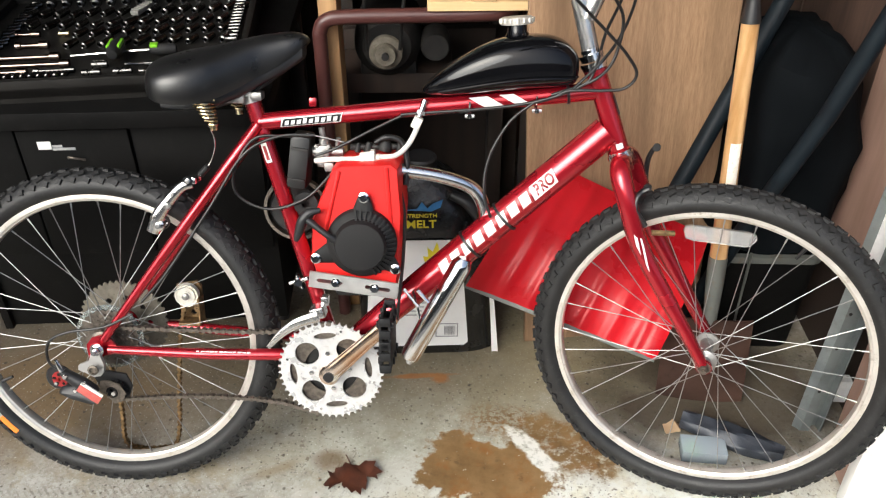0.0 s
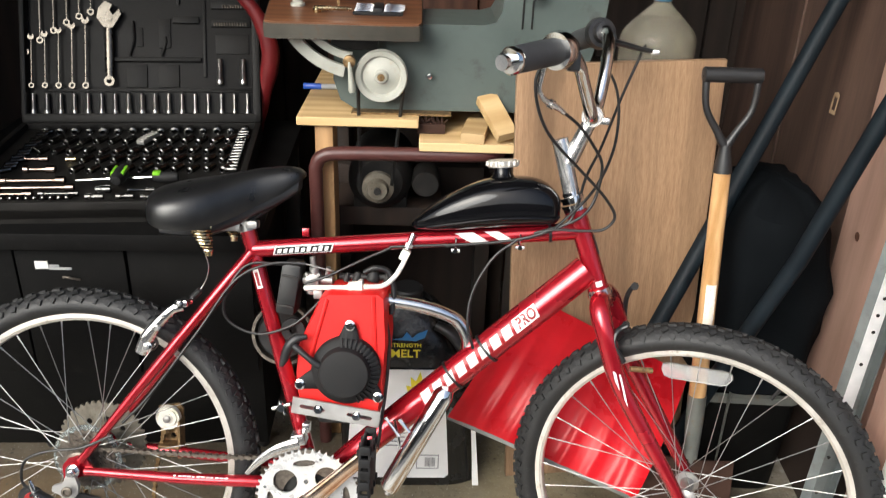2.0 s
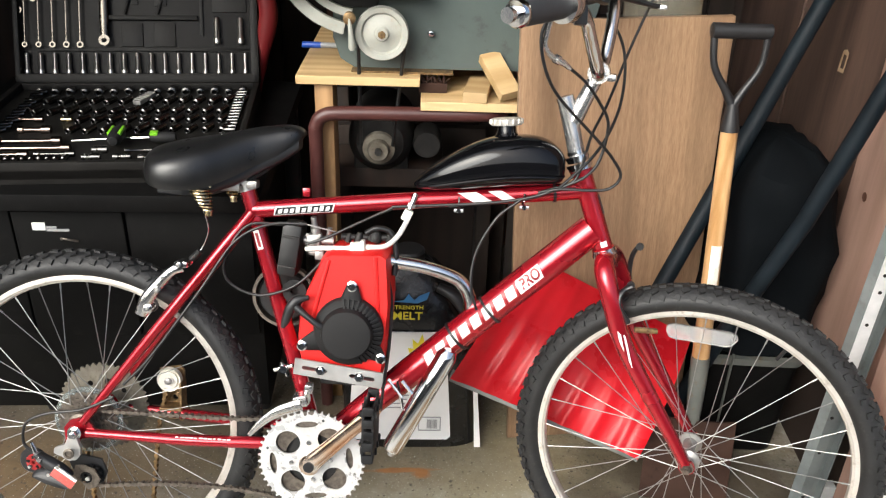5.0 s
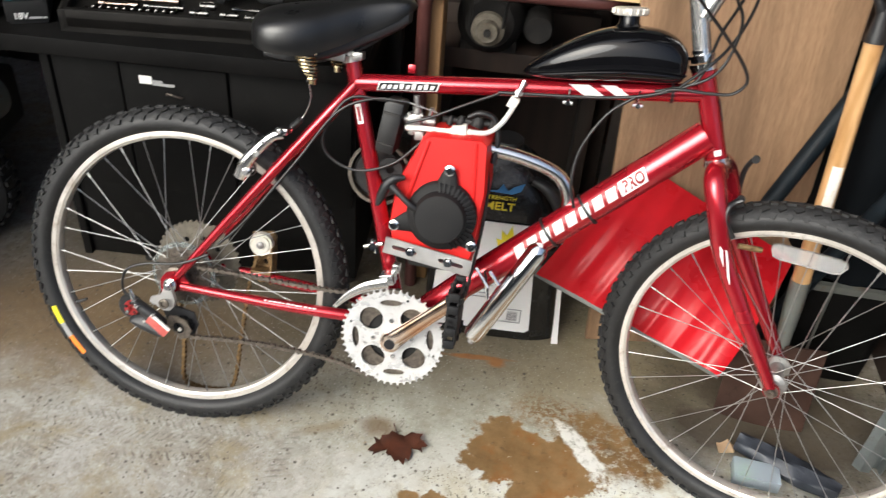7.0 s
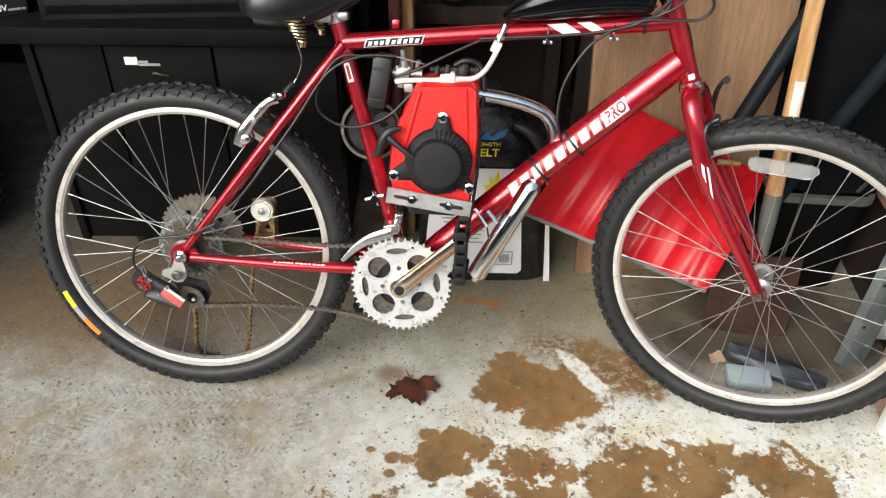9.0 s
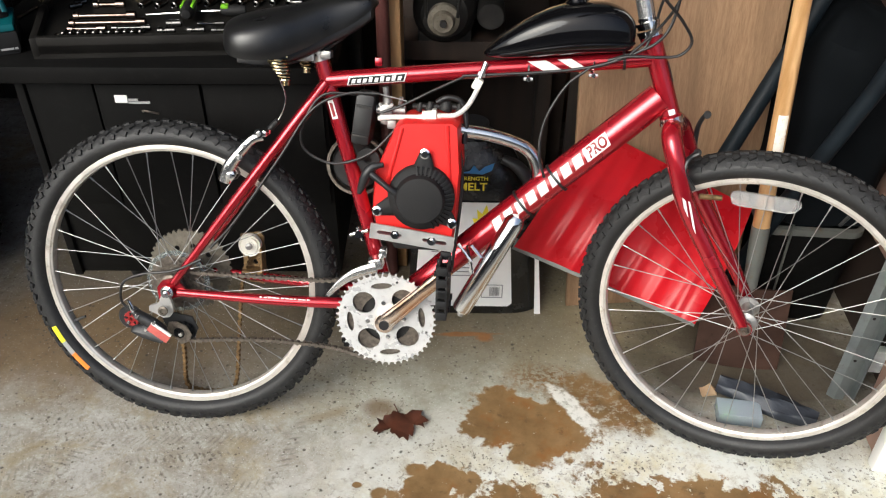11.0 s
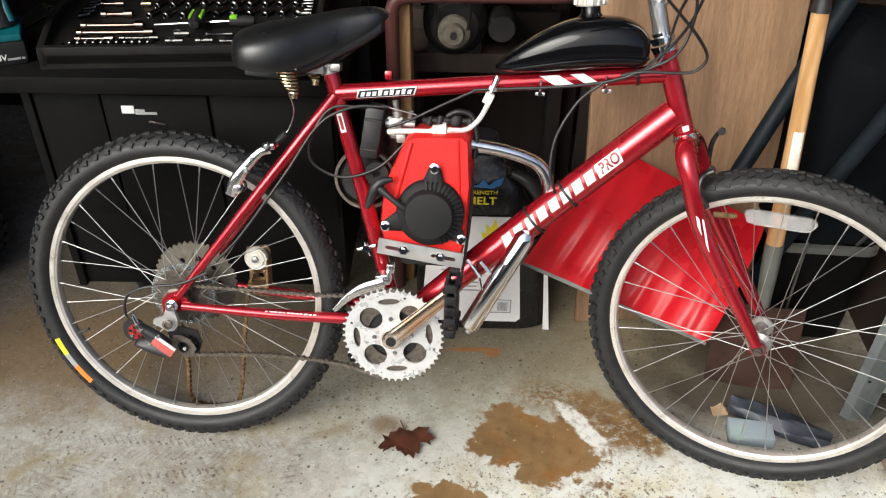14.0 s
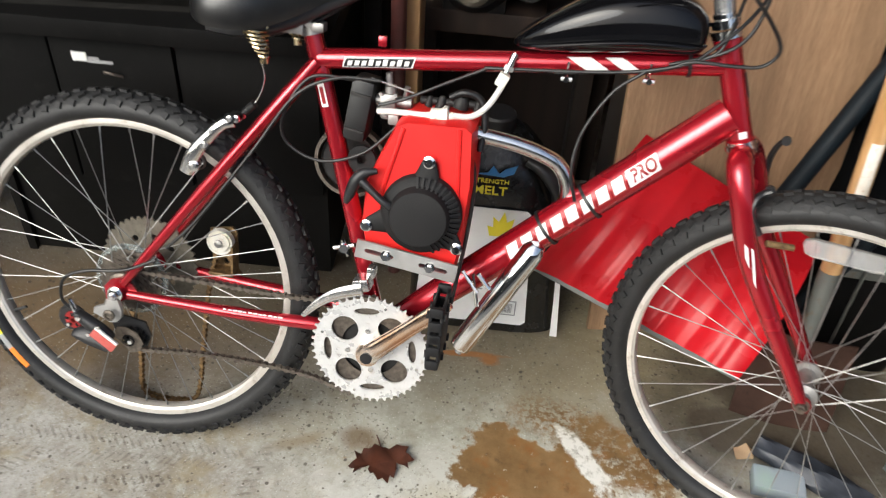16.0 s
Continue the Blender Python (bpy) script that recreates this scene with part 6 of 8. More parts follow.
# tank
TK = ((0.036, 0.006, 0.800, 0.806), (0.046, 0.024, 0.796, 0.818), (0.075, 0.040, 0.795, 0.842), (0.115, 0.050, 0.798, 0.868), (0.160, 0.056, 0.803, 0.888),
      (0.205, 0.058, 0.808, 0.897), (0.245, 0.057, 0.811, 0.897), (0.272, 0.053, 0.813, 0.890), (0.288, 0.046, 0.816, 0.878), (0.297, 0.033, 0.822, 0.866), (0.301, 0.012, 0.836, 0.852))
rings = []
for x, w, zb, zt in spline(TK, 5):
    ring = []
    for k in range(56):
        a = 2 * math.pi * k / 56
        c, s_ = math.cos(a), math.sin(a)
        ring.append((x, w * math.copysign(abs(c) ** 0.62, c), (zb + zt) / 2 + (zt - zb) / 2 * math.copysign(abs(s_) ** 0.8, s_)))
    rings.append(ring)
tank = part("fuel_tank", loft(new_bm(), [[tuple(q) for q in r] for r in rings]), M_GLOSS, bike, "gloss black teardrop fuel tank", angle=80)
seam = [(x, -w * 1.004, zb + (zt - zb) * 0.22) for x, w, zb, zt in TK[1:-1]]
bm = tube(new_bm(), spline(seam, 6), 0.0024, 8)
tube(bm, spline([(x, -y, z) for x, y, z in seam], 6), 0.0024, 8)
part("tank_seam", bm, M_GLOSS, tank)
bm = lathe(new_bm(), [(0.024, -0.004), (0.017, 0.006), (0.0165, 0.018), (0, 0.018)], axis_matrix((0.196, 0, 0.895), (-0.08, 0, 1)), 26)
part("filler_neck", bm, M_GLOSS, tank)
bm = lathe(new_bm(), [(0, 0.016), (0.0265, 0.016), (0.0275, 0.019), (0.0275, 0.026), (0.0250, 0.0285), (0, 0.029)], axis_matrix((0.196, 0, 0.897), (-0.08, 0, 1)), 30)
for k in range(15):
    a = 2 * math.pi * k / 15
    q = axis_matrix((0.196, 0, 0.897), (-0.08, 0, 1)) @ V((0.0272 * math.cos(a), 0.0272 * math.sin(a), 0.0225))
    lathe(bm, [(0, -0.004), (0.003, -0.004), (0.003, 0.004), (0, 0.004)], Matrix.Translation(q), 8)
part("fuel_cap", bm, M_ALLOY, tank, "knurled silver fuel cap")

# ---- desk with the tool case ----
DESK = pose(-0.70, 0.300, 0, 0, 0, 5)
desk = thing("work_desk", "black laminate work desk with a hung cupboard under it", "desk", DESK)
part("desktop", box(new_bm(), (0.0425, 0.358, 0.676), (0.775, 0.776, 0.036), bevel=0.004), M_DESK, desk, "scuffed black desktop")
cup = part("cupboard", box(new_bm(), (0.10, 0.22, 0.405), (0.62, 0.42, 0.500), bevel=0.004), M_DESK, desk, "black cupboard body")
part("side_panel", box(new_bm(), (-0.218, 0.215, 0.405), (0.018, 0.43, 0.506), bevel=0.002), M_DESK, desk)
part("drawer_front", box(new_bm(), (-0.135, 0.006, 0.500), (0.135, 0.012, 0.290), bevel=0.003), M_DESK, cup)
part("drawer_front", box(new_bm(), (0.045, 0.004, 0.500), (0.215, 0.014, 0.290), bevel=0.003), M_DESK, cup)
part("drawer_front", box(new_bm(), (0.280, 0.006, 0.500), (0.245, 0.012, 0.290), bevel=0.003), M_DESK, cup)
part("name_plate", box(new_bm(), (-0.012, -0.0045, 0.614), (0.026, 0.002, 0.017), bevel=0.0005, seg=1), M_WHITE, cup, "small white label square")
for dx, w in ((0.010, 0.020), (0.022, 0.044)):
    part("name_bar", box(new_bm(), (0.002 + dx, -0.0045, 0.612 if w < 0.03 else 0.606), (w, 0.0016, 0.005)), M_LABELGREY, cup, "grey printed bar")
part("pull", tube(new_bm(), spline([(0.028, -0.006, 0.586), (0.032, -0.014, 0.592), (0.046, -0.015, 0.590), (0.060, -0.006, 0.582)], 5), 0.0022, 8), M_CHAIN, cup, "small worn drawer pull")
for x, y in ((-0.17, 0.20), (-0.17, 0.40), (0.36, 0.20), (0.36, 0.40)):
    part("leg", tube(new_bm(), [(x, y, 0.0), (x, y, 0.02), (x, y, 0.17)], [0.014, 0.018, 0.020], 14), M_BLACK, desk)
part("leg", box(new_bm(), (-0.310, 0.68, 0.329), (0.04, 0.04, 0.658), bevel=0.004), M_BLACK, desk)
part("leg", box(new_bm(), (0.40, 0.68, 0.329), (0.04, 0.04, 0.658), bevel=0.004), M_BLACK, desk)

KIT = pose(-0.872, 0.292, 0.6945, 0, 0, 9)
kit = thing("tool_case", "open black blow-moulded tool case full of sockets and wrenches", "tool case", KIT)
KW, KD = 0.552, 0.545
KX = -0.042
bm = plate(new_bm(), [(0, 0), (KW, 0), (KW, KD), (KX, KD), (KX, 0.20)], [], 0.028, Matrix.Translation((0, 0, 0.028)))
bmesh.ops.bevel(bm, geom=[e for e in bm.edges if len(e.link_faces) == 2 and e.calc_face_angle(0) > 1.2], offset=0.006, segments=2, affect="EDGES")
tray = part("tray", bm, M_CASE, kit, "black moulded tray")
for x, y, w, d, a in ((KW / 2, 0.008, KW, 0.016, 0), ((KX + KW) / 2, KD - 0.008, KW - KX, 0.016, 0), (KX + 0.008, 0.3725, 0.016, 0.345, 0), (KX / 2 + 0.008, 0.10, 0.016, 0.208, 11.9), (KW - 0.008, KD / 2, 0.016, KD, 0)):
    part("tray_edge", box(new_bm(), (x, y, 0.025), (w, d, 0.040), rot=Euler((0, 0, radians(a))).to_matrix(), bevel=0.005), M_CASE, tray)
LIDM = Matrix.Translation((0, KD, 0.040)) @ Matrix.Rotation(radians(-24), 4, "X")
lid = part("lid", moved(box(new_bm(), ((KX + KW) / 2, 0.022, 0.27), (KW - KX, 0.018, 0.54), bevel=0.008), LIDM), M_CASE, kit, "black moulded lid standing open")
for x, z, w, d in (((KX + KW) / 2, 0.012, KW - KX, 0.024), ((KX + KW) / 2, 0.528, KW - KX, 0.024), (KX + 0.007, 0.27, 0.014, 0.54), (KW - 0.010, 0.27, 0.020, 0.54)):
    part("lid_edge", moved(box(new_bm(), (x, 0.008, z), (w, 0.040, d), bevel=0.006), LIDM), M_CASE, lid)
bm = new_bm()
for x, z, w, d, t in ((0.238, 0.122, 0.052, 0.058, 0.005), (0.318, 0.122, 0.052, 0.058, 0.005), (0.282, 0.164, 0.240, 0.012, 0.012), (0.247, 0.222, 0.016, 0.050, 0.004), (0.310, 0.232, 0.030, 0.075, 0.004),
                      (0.365, 0.266, 0.066, 0.018, 0.010), (0.478, 0.306, 0.100, 0.020, 0.008), (0.478, 0.259, 0.100, 0.020, 0.008), (0.255, 0.327, 0.115, 0.016, 0.008), (0.255, 0.372, 0.120, 0.050, 0.005), (0.480, 0.205, 0.085, 0.050, 0.004), (0.478, 0.085, 0.110, 0.010, 0.006),
                      (0.275, 0.086, 0.53, 0.010, 0.006), (0.140, 0.088, 0.006, 0.010, 0.006), (0.410, 0.22, 0.008, 0.20, 0.006), (0.345, 0.375, 0.008, 0.14, 0.006)):
    box(bm, (x, 0.013 - t / 2, z), (w, t, d), bevel=min(w, d, t) * 0.3)
for s in (0, 1):
    tube(bm, [(0.222 + 0.080 * s, 0.008, 0.174), (0.234 + 0.080 * s, 0.008, 0.215 - 0.006 * s), (0.232 + 0.080 * s, 0.008, 0.262 - 0.040 * s)], 0.0032, 8)
part("recess_ribs", moved(bm, LIDM), M_CASE, lid)


def socket_lying(r, length):
    """A chromed socket along y."""
    return lathe(new_bm(), [(r * 0.55, 0.0), (r * 0.62, -0.0005), (r, 0.0008), (r, length * 0.52), (r * 0.86, length * 0.60), (r * 0.86, length - 0.001), (r * 0.6, length), (r * 0.5, length * 0.8), (0, length * 0.8)], Matrix.Rotation(radians(-90), 4, "X"), 14)


def put(name, mesh_ob, m, parent):
    ob = new(name, mesh_ob.data)
    ob.parent = parent
    ob.matrix_local = m
    return ob


# deep sockets standing in the lid
bm = lathe(new_bm(), [(0, 0), (0.0066, 0), (0.0074, 0.002), (0.0076, 0.009), (0.0066, 0.013), (0.0056, 0.015), (0.0056, 0.051), (0.0048, 0.053), (0, 0.053)], None, 14)
first = part("socket", bm, M_KITMETAL, kit, "chromed deep socket")
first.matrix_local = LIDM @ Matrix.Translation((0.017, 0.004, 0.023))
for k in [-1] + list(range(1, 16)):
    w = 1.15 if 5 < k < 9 else 0.95 if k < 11 else 0.8
    put("socket", first, LIDM @ Matrix.Translation((0.017 + 0.0333 * k, 0.004, 0.023)) @ Matrix.Diagonal((w, w, 1, 1)), kit)
for x in (0.448, 0.507):
    put("socket", first, LIDM @ Matrix.Translation((x, 0.003, 0.099)) @ Matrix.Diagonal((1.25, 1.25, 1.25, 1)), kit)


def spanner(length, w):
    bm = tube(new_bm(), [(0, 0, 0.012), (0, 0, length - 0.012)], w * 0.27, 8, flat=0.6, flat_axis=(0, 1, 0))
    plate(bm, circle(0, 0, w, 18), [circle(0, 0, w * 0.55, 12)], 0.005, Matrix.Translation((0, -0.0025, 0.006)) @ Matrix.Rotation(radians(90), 4, "X"))
    jaw = [(w * 1.15 * math.cos(a), w * 1.15 * math.sin(a)) for a in np.linspace(radians(125), radians(415), 16)]
    jaw = [(float(a), float(b)) for a, b in jaw] + [(w * 0.35, w * 0.1), (-w * 0.35, w * 0.1)]
    plate(bm, jaw, [], 0.005, Matrix.Translation((0, -0.0025, length - 0.004)) @ Matrix.Rotation(radians(90), 4, "X"))
    return bm


for k in range(-1, 5):
    L_ = 0.140 + 0.0012 * k * (k + 7)
    if k < 4:
        ob = part("spanner", spanner(L_, 0.0072 + 0.0004 * k), M_SPANNER, kit, "chromed combination spanner")
        ob.matrix_local = LIDM @ Matrix.Translation((0.0145 + 0.0330 * k, 0.000, 0.090)) @ Matrix.Rotation(radians(1), 4, "Y")
    ob = part("spanner", spanner(0.185 + 0.012 * k, 0.0086), M_SPANNER, kit, "chromed combination spanner")
    ob.matrix_local = LIDM @ Matrix.Translation((0.005 + 0.0345 * k - 0.0008 * k * k, 0.002, 0.204 + 0.027 * k - 0.0022 * k * k))
bm = tube(new_bm(), [(0, 0, 0.010), (0, 0, 0.06), (0, 0, 0.135)], [0.0085, 0.010, 0.0095], 12, flat=0.4, flat_axis=(0, 1, 0))
plate(bm, circle(0, 0, 0.0125, 20), [circle(0, 0, 0.0062, 12)], 0.007, Matrix.Translation((0, -0.0035, 0.006)) @ Matrix.Rotation(radians(90), 4, "X"))
plate(bm, [(-0.010, -0.010), (0.010, -0.012), (0.030, 0.020), (0.026, 0.034), (0.012, 0.018), (0.004, 0.030), (0.010, 0.044), (-0.006, 0.052), (-0.022, 0.034), (-0.026, 0.012)], [], 0.010, Matrix.Translation((0, -0.005, 0.145)) @ Matrix.Rotation(radians(90), 4, "X"))
box(bm, (0.0, -0.006, 0.156), (0.020, 0.004, 0.009), rot=Euler((0, radians(20), 0)).to_matrix(), mat_index=0)
ob = part("adjustable_spanner", bm, M_SPANNER, kit, "satin adjustable spanner")
ob.matrix_local = LIDM @ Matrix.Translation((0.173, -0.004, 0.100)) @ Matrix.Rotation(radians(0.5), 4, "Y") @ Matrix.Scale(1.06, 4)
bm = lathe(new_bm(), [(0, 0), (0.0028, 0), (0.0028, 0.010), (0.0018, 0.012), (0, 0.012)], None, 6)
bit = part("driver_bit", bm, M_KITMETAL, kit, "steel driver bit")
bit.matrix_local = LIDM @ Matrix.Translation((0.206, 0.0, 0.336))
for k in range(1, 12):
    put("driver_bit", bit, LIDM @ Matrix.Translation((0.206 + 0.0088 * k, 0.0, 0.336)), kit)
small_bit = part("driver_bit", lathe(new_bm(), [(0, 0), (0.0028, 0), (0.0028, 0.010), (0.0018, 0.012), (0, 0.012)], None, 6), M_CHAIN, kit, "small dark driver bit")
small_bit.matrix_local = LIDM @ Matrix.Translation((0.459, 0.002, 0.297)) @ Matrix.Diagonal((0.8, 0.8, 0.7, 1))
for z, n_ in ((0.297, 10), (0.251, 13)):
    for k in range(n_):
        if z < 0.26 or k:
            put("driver_bit", small_bit, LIDM @ Matrix.Translation((0.459 - 0.022 * (z < 0.26) + 0.0066 * k, 0.002, z)) @ Matrix.Diagonal((0.8, 0.8, 0.7, 1)), kit)
# sockets and handles in the tray
s_big = part("socket", socket_lying(0.0105, 0.030), M_SOCKET, kit, "chromed socket lying in the tray")
s_big.matrix_local = Matrix.Translation((0.030, 0.485, 0.034))
s_mid = part("socket", socket_lying(0.0085, 0.040), M_SOCKET, kit, "chromed socket lying in the tray")
s_mid.matrix_local = Matrix.Translation((0.045, 0.35, 0.034)) @ Matrix.Rotation(radians(-25), 4, "Z")
s_sm = part("socket", socket_lying(0.0058, 0.022), M_SOCKET, kit, "small chromed socket")
s_sm.matrix_local = Matrix.Translation((0.040, 0.019, 0.034))
rnd = random.Random(3)
for k in range(1, 15):
    put("socket", s_big, Matrix.Translation((0.030 + 0.0345 * k, 0.485 + rnd.uniform(-0.003, 0.003), 0.034)) @ Matrix.Scale(rnd.uniform(0.85, 1.2), 4), kit)
for row, (y, n_, x0) in enumerate(((0.405, 15, 0.030), (0.330, 13, 0.060), (0.270, 10, 0.172), (0.205, 10, 0.170))):
    for k in range(n_):
        put("socket", s_mid, Matrix.Translation((x0 + (0.0345 if row < 3 else 0.036) * k, y + rnd.uniform(-0.004, 0.004), 0.034)) @ Matrix.Rotation(radians(-24 + rnd.uniform(-4, 4)), 4, "Z") @ Matrix.Scale(rnd.uniform(0.85, 1.15), 4), kit)
for k in range(1, 12):
    put("socket", s_sm, Matrix.Translation((0.040 + 0.0155 * k, 0.019, 0.034)) @ Matrix.Rotation(radians(4), 4, "Z"), kit)
    put("socket", s_sm, Matrix.Translation((0.036 + 0.0155 * k, 0.041, 0.034)) @ Matrix.Rotation(radians(-10), 4, "Z"), kit)
for k in range(14):
    put("socket", s_sm, Matrix.Translation((0.526, 0.205 + 0.021 * k, 0.036)) @ Matrix.Rotation(radians(90), 4, "Z") @ Matrix.Scale(1.2, 4), kit)
    put("socket", s_sm, Matrix.Translation((0.018 + 0.004 * (k % 2), 0.205 + 0.021 * k, 0.036)) @ Matrix.Rotation(radians(-60), 4, "Z") @ Matrix.Scale(1.2, 4), kit)
for y, x0, x1, r, mt in ((0.289, 0.040, 0.096, 0.0055, M_BAR), (0.219, 0.067, 0.133, 0.0080, M_BAR), (0.150, 0.044, 0.173, 0.0075, M_BAR), (0.108, 0.047, 0.203, 0.0070, M_BAR), (0.073, 0.054, 0.131, 0.0065, M_BAR), (0.074, 0.143, 0.221, 0.0050, M_SOCKET), (0.286, 0.136, 0.158, 0.0050, M_BRASS), (0.095, 0.250, 0.280, 0.0065, M_SOCKET), (0.055, 0.240, 0.275, 0.0055, M_SOCKET), (0.055, 0.300, 0.335, 0.0055, M_SOCKET), (0.050, 0.350, 0.400, 0.0045, M_SOCKET), (0.090, 0.315, 0.370, 0.0035, M_SOCKET)):
    bm = tube(new_bm(), [(x0, y, 0.034), (x0 + 0.01, y, 0.034), (x0 + 0.012, y, 0.034), (x1 - 0.02, y, 0.034), (x1 - 0.018, y, 0.034), (x1, y, 0.034)], [r * 1.2, r * 1.2, r * 0.7, r * 0.7, r * 1.3, r * 1.3], 10)
    part("extension_bar", bm, mt, kit, "chromed extension bar")
drv = part("screwdriver", lathe(new_bm(), [(0, 0), (0.009, 0.001), (0.0150, 0.012), (0.0155, 0.045), (0.0125, 0.064), (0.0095, 0.078), (0.0095, 0.086), (0, 0.086)], Matrix.Translation((0.291, 0.100, 0.050)) @ Matrix.Rotation(radians(-90), 4, "X"), 18), M_MATTE, kit, "black and lime screwdriver handle")
for sx in (-1, 1):
    part("grip_inlay", box(new_bm(), (0.291 + sx * 0.0105, 0.138, 0.0595), (0.0065, 0.046, 0.008), bevel=0.002), M_GREEN, drv, "lime green grip inlay")
part("shaft", tube(new_bm(), [(0.291, 0.186, 0.050), (0.286, 0.235, 0.046)], 0.0030, 8), M_CHROME, drv)
drv = part("screwdriver", lathe(new_bm(), [(0, 0), (0.007, 0.001), (0.0115, 0.010), (0.0115, 0.040), (0.009, 0.054), (0, 0.055)], Matrix.Translation((0.356, 0.139, 0.044)) @ Matrix.Rotation(radians(90), 4, "Y"), 14), M_MATTE, kit, "black and lime screwdriver handle")
part("grip_inlay", box(new_bm(), (0.367, 0.137, 0.054), (0.016, 0.016, 0.007), bevel=0.002), M_GREEN, drv, "lime green grip inlay")
part("shaft", tube(new_bm(), [(0.358, 0.139, 0.044), (0.312, 0.139, 0.043), (0.310, 0.139, 0.043), (0.200, 0.134, 0.040)], [0.0032, 0.0032, 0.0026, 0.0026], 8), M_CHROME, drv)
bm = box(new_bm(), (0.290, 0.420, 0.040), (0.020, 0.075, 0.010), rot=Euler((0, 0, radians(-18))).to_matrix(), bevel=0.002)
for k in range(6):
    box(bm, (0.280 + 0.004 * k, 0.395 + 0.011 * k, 0.046), (0.018, 0.004, 0.003), rot=Euler((0, 0, radians(-18))).to_matrix())
part("bit_holder", bm, M_DULL, kit, "grey ribbed bit holder")

# cordless drill and loose tools on the desk
drill = thing("cordless_drill", "teal and black cordless drill standing on its battery", "drill", pose(-0.972, 0.352, 0.6945, 0, 0, 28))
bm = new_bm()
for z0, z1, hx, hy in ((0.0, 0.006, 0.036, 0.055), (0.006, 0.046, 0.039, 0.058)):
    box(bm, (0, 0, (z0 + z1) / 2), (hx * 2, hy * 2, z1 - z0), bevel=0.0025)
battery = part("battery", bm, M_MATTE, drill, "black slide battery pack")
word = text_mesh("18V", 0.017, 0.0003, 0.0004)
part("word_volts", moved(word, Matrix.Translation((-0.012, -0.0585, 0.017)) @ Matrix.Rotation(radians(90), 4, "X")), M_WHITE, battery, "white printed voltage", smooth=False)
for k, (x, w) in enumerate(((0.014, 0.024), (0.031, 0.006))):
    part("print_bar", box(new_bm(), (x, -0.0585, 0.013), (w, 0.0010, 0.004)), M_LABELGREY, battery)
part("battery_shoe", box(new_bm(), (0, 0.002, 0.054), (0.074, 0.112, 0.015), bevel=0.005), M_TEAL, drill, "teal foot of the handle")
bm = tube(new_bm(), spline([(0, 0.006, 0.058), (0, 0.016, 0.095), (0, 0.024, 0.140), (0, 0.030, 0.178)], 5), [0.030, 0.021, 0.020, 0.024], 18)
handle_ = part("handle", bm, M_BLACK, drill, "black rubber handle")
for sx in (-1, 1):
    part("grip_stripe", tube(new_bm(), spline([(sx * 0.021, 0.000, 0.070), (sx * 0.0185, 0.010, 0.105), (sx * 0.019, 0.020, 0.145), (sx * 0.021, 0.026, 0.176)], 5), [0.010, 0.0065, 0.006, 0.008], 10), M_TEAL, handle_, "teal stripe on the handle")
part("trigger", box(new_bm(), (0, -0.002, 0.150), (0.014, 0.018, 0.030), bevel=0.004), M_BLACK, handle_)
bm = tube(new_bm(), [(0, 0.110, 0.205), (0, 0.095, 0.205), (0, 0.04, 0.205), (0, -0.02, 0.205), (0, -0.06, 0.205)], [0.024, 0.034, 0.036, 0.034, 0.024], 20)
part("motor_housing", bm, M_TEAL, drill, "teal motor housing")
part("chuck", lathe(new_bm(), [(0.022, 0), (0.022, 0.02), (0.017, 0.042), (0.006, 0.050), (0, 0.050)], axis_matrix((0, -0.058, 0.205), (0, -1, 0)), 18), M_BLACK, drill, "black chuck")
bm = tube(new_bm(), [(0, 0, 0.004), (0.05, 0, 0.004), (0.12, 0.01, 0.004)], [0.004, 0.006, 0.004], 10)
solid("drill_bit", bm, M_CHROME, "bright steel drill bit on the desk", "drill bit", pose(-1.030, 0.455, 0.6945, 0, 0, 76))
bm = tube(new_bm(), [(0, 0, 0.005), (0.04, 0.0, 0.005), (0.08, -0.01, 0.005)], [0.005, 0.007, 0.004], 10)
solid("chuck_key", bm, M_BRASS, "small brass coloured chuck key on the desk", "chuck key", pose(-1.045, 0.640, 0.6945, 0, 0, -35))
# garden machine in the shade beside the desk
mower = thing("garden_machine", "red garden machine with a black wheel, standing in shade", "garden machine", pose(-1.40, 0.46, 0, 0, 0, 12))
bm = lathe(new_bm(), [(0.070, -0.040), (0.130, -0.046), (0.152, -0.034), (0.160, -0.012), (0.160, 0.012), (0.152, 0.034), (0.130, 0.046), (0.070, 0.040)], axis_matrix((0, 0, 0.160), (0, 1, 0)), 40, closed=True)
wheel_ = part("wheel", bm, M_RUBBER, mower, "black lugged rubber tyre")
lug = part("tread_lug", box(new_bm(), (0, 0, 0), (0.008, 0.030, 0.016), bevel=0.001, seg=1), M_RUBBER, wheel_)
for k in range(30):
    for sy in (-1, 1):
        a = 2 * math.pi * k / 30 + 0.1 * sy
        at = Matrix.Translation((0.159 * math.cos(a), sy * 0.018, 0.160 + 0.159 * math.sin(a))) @ Matrix.Rotation(-a, 4, "Y")
        if k or sy > 0:
            put("tread_lug", lug, at, wheel_)
        else:
            lug.matrix_local = at
part("rim", lathe(new_bm(), [(0, -0.030), (0.022, -0.032), (0.026, -0.018), (0.060, -0.014), (0.072, -0.034), (0.072, 0.034), (0, 0.030)], axis_matrix((0, 0, 0.160), (0, 1, 0)), 30), M_BLACK, wheel_, "black pressed rim")
part("engine_block", box(new_bm(), (-0.02, 0.16, 0.30), (0.26, 0.20, 0.16), bevel=0.02, seg=3), M_CAST, mower, "greasy dark engine block")
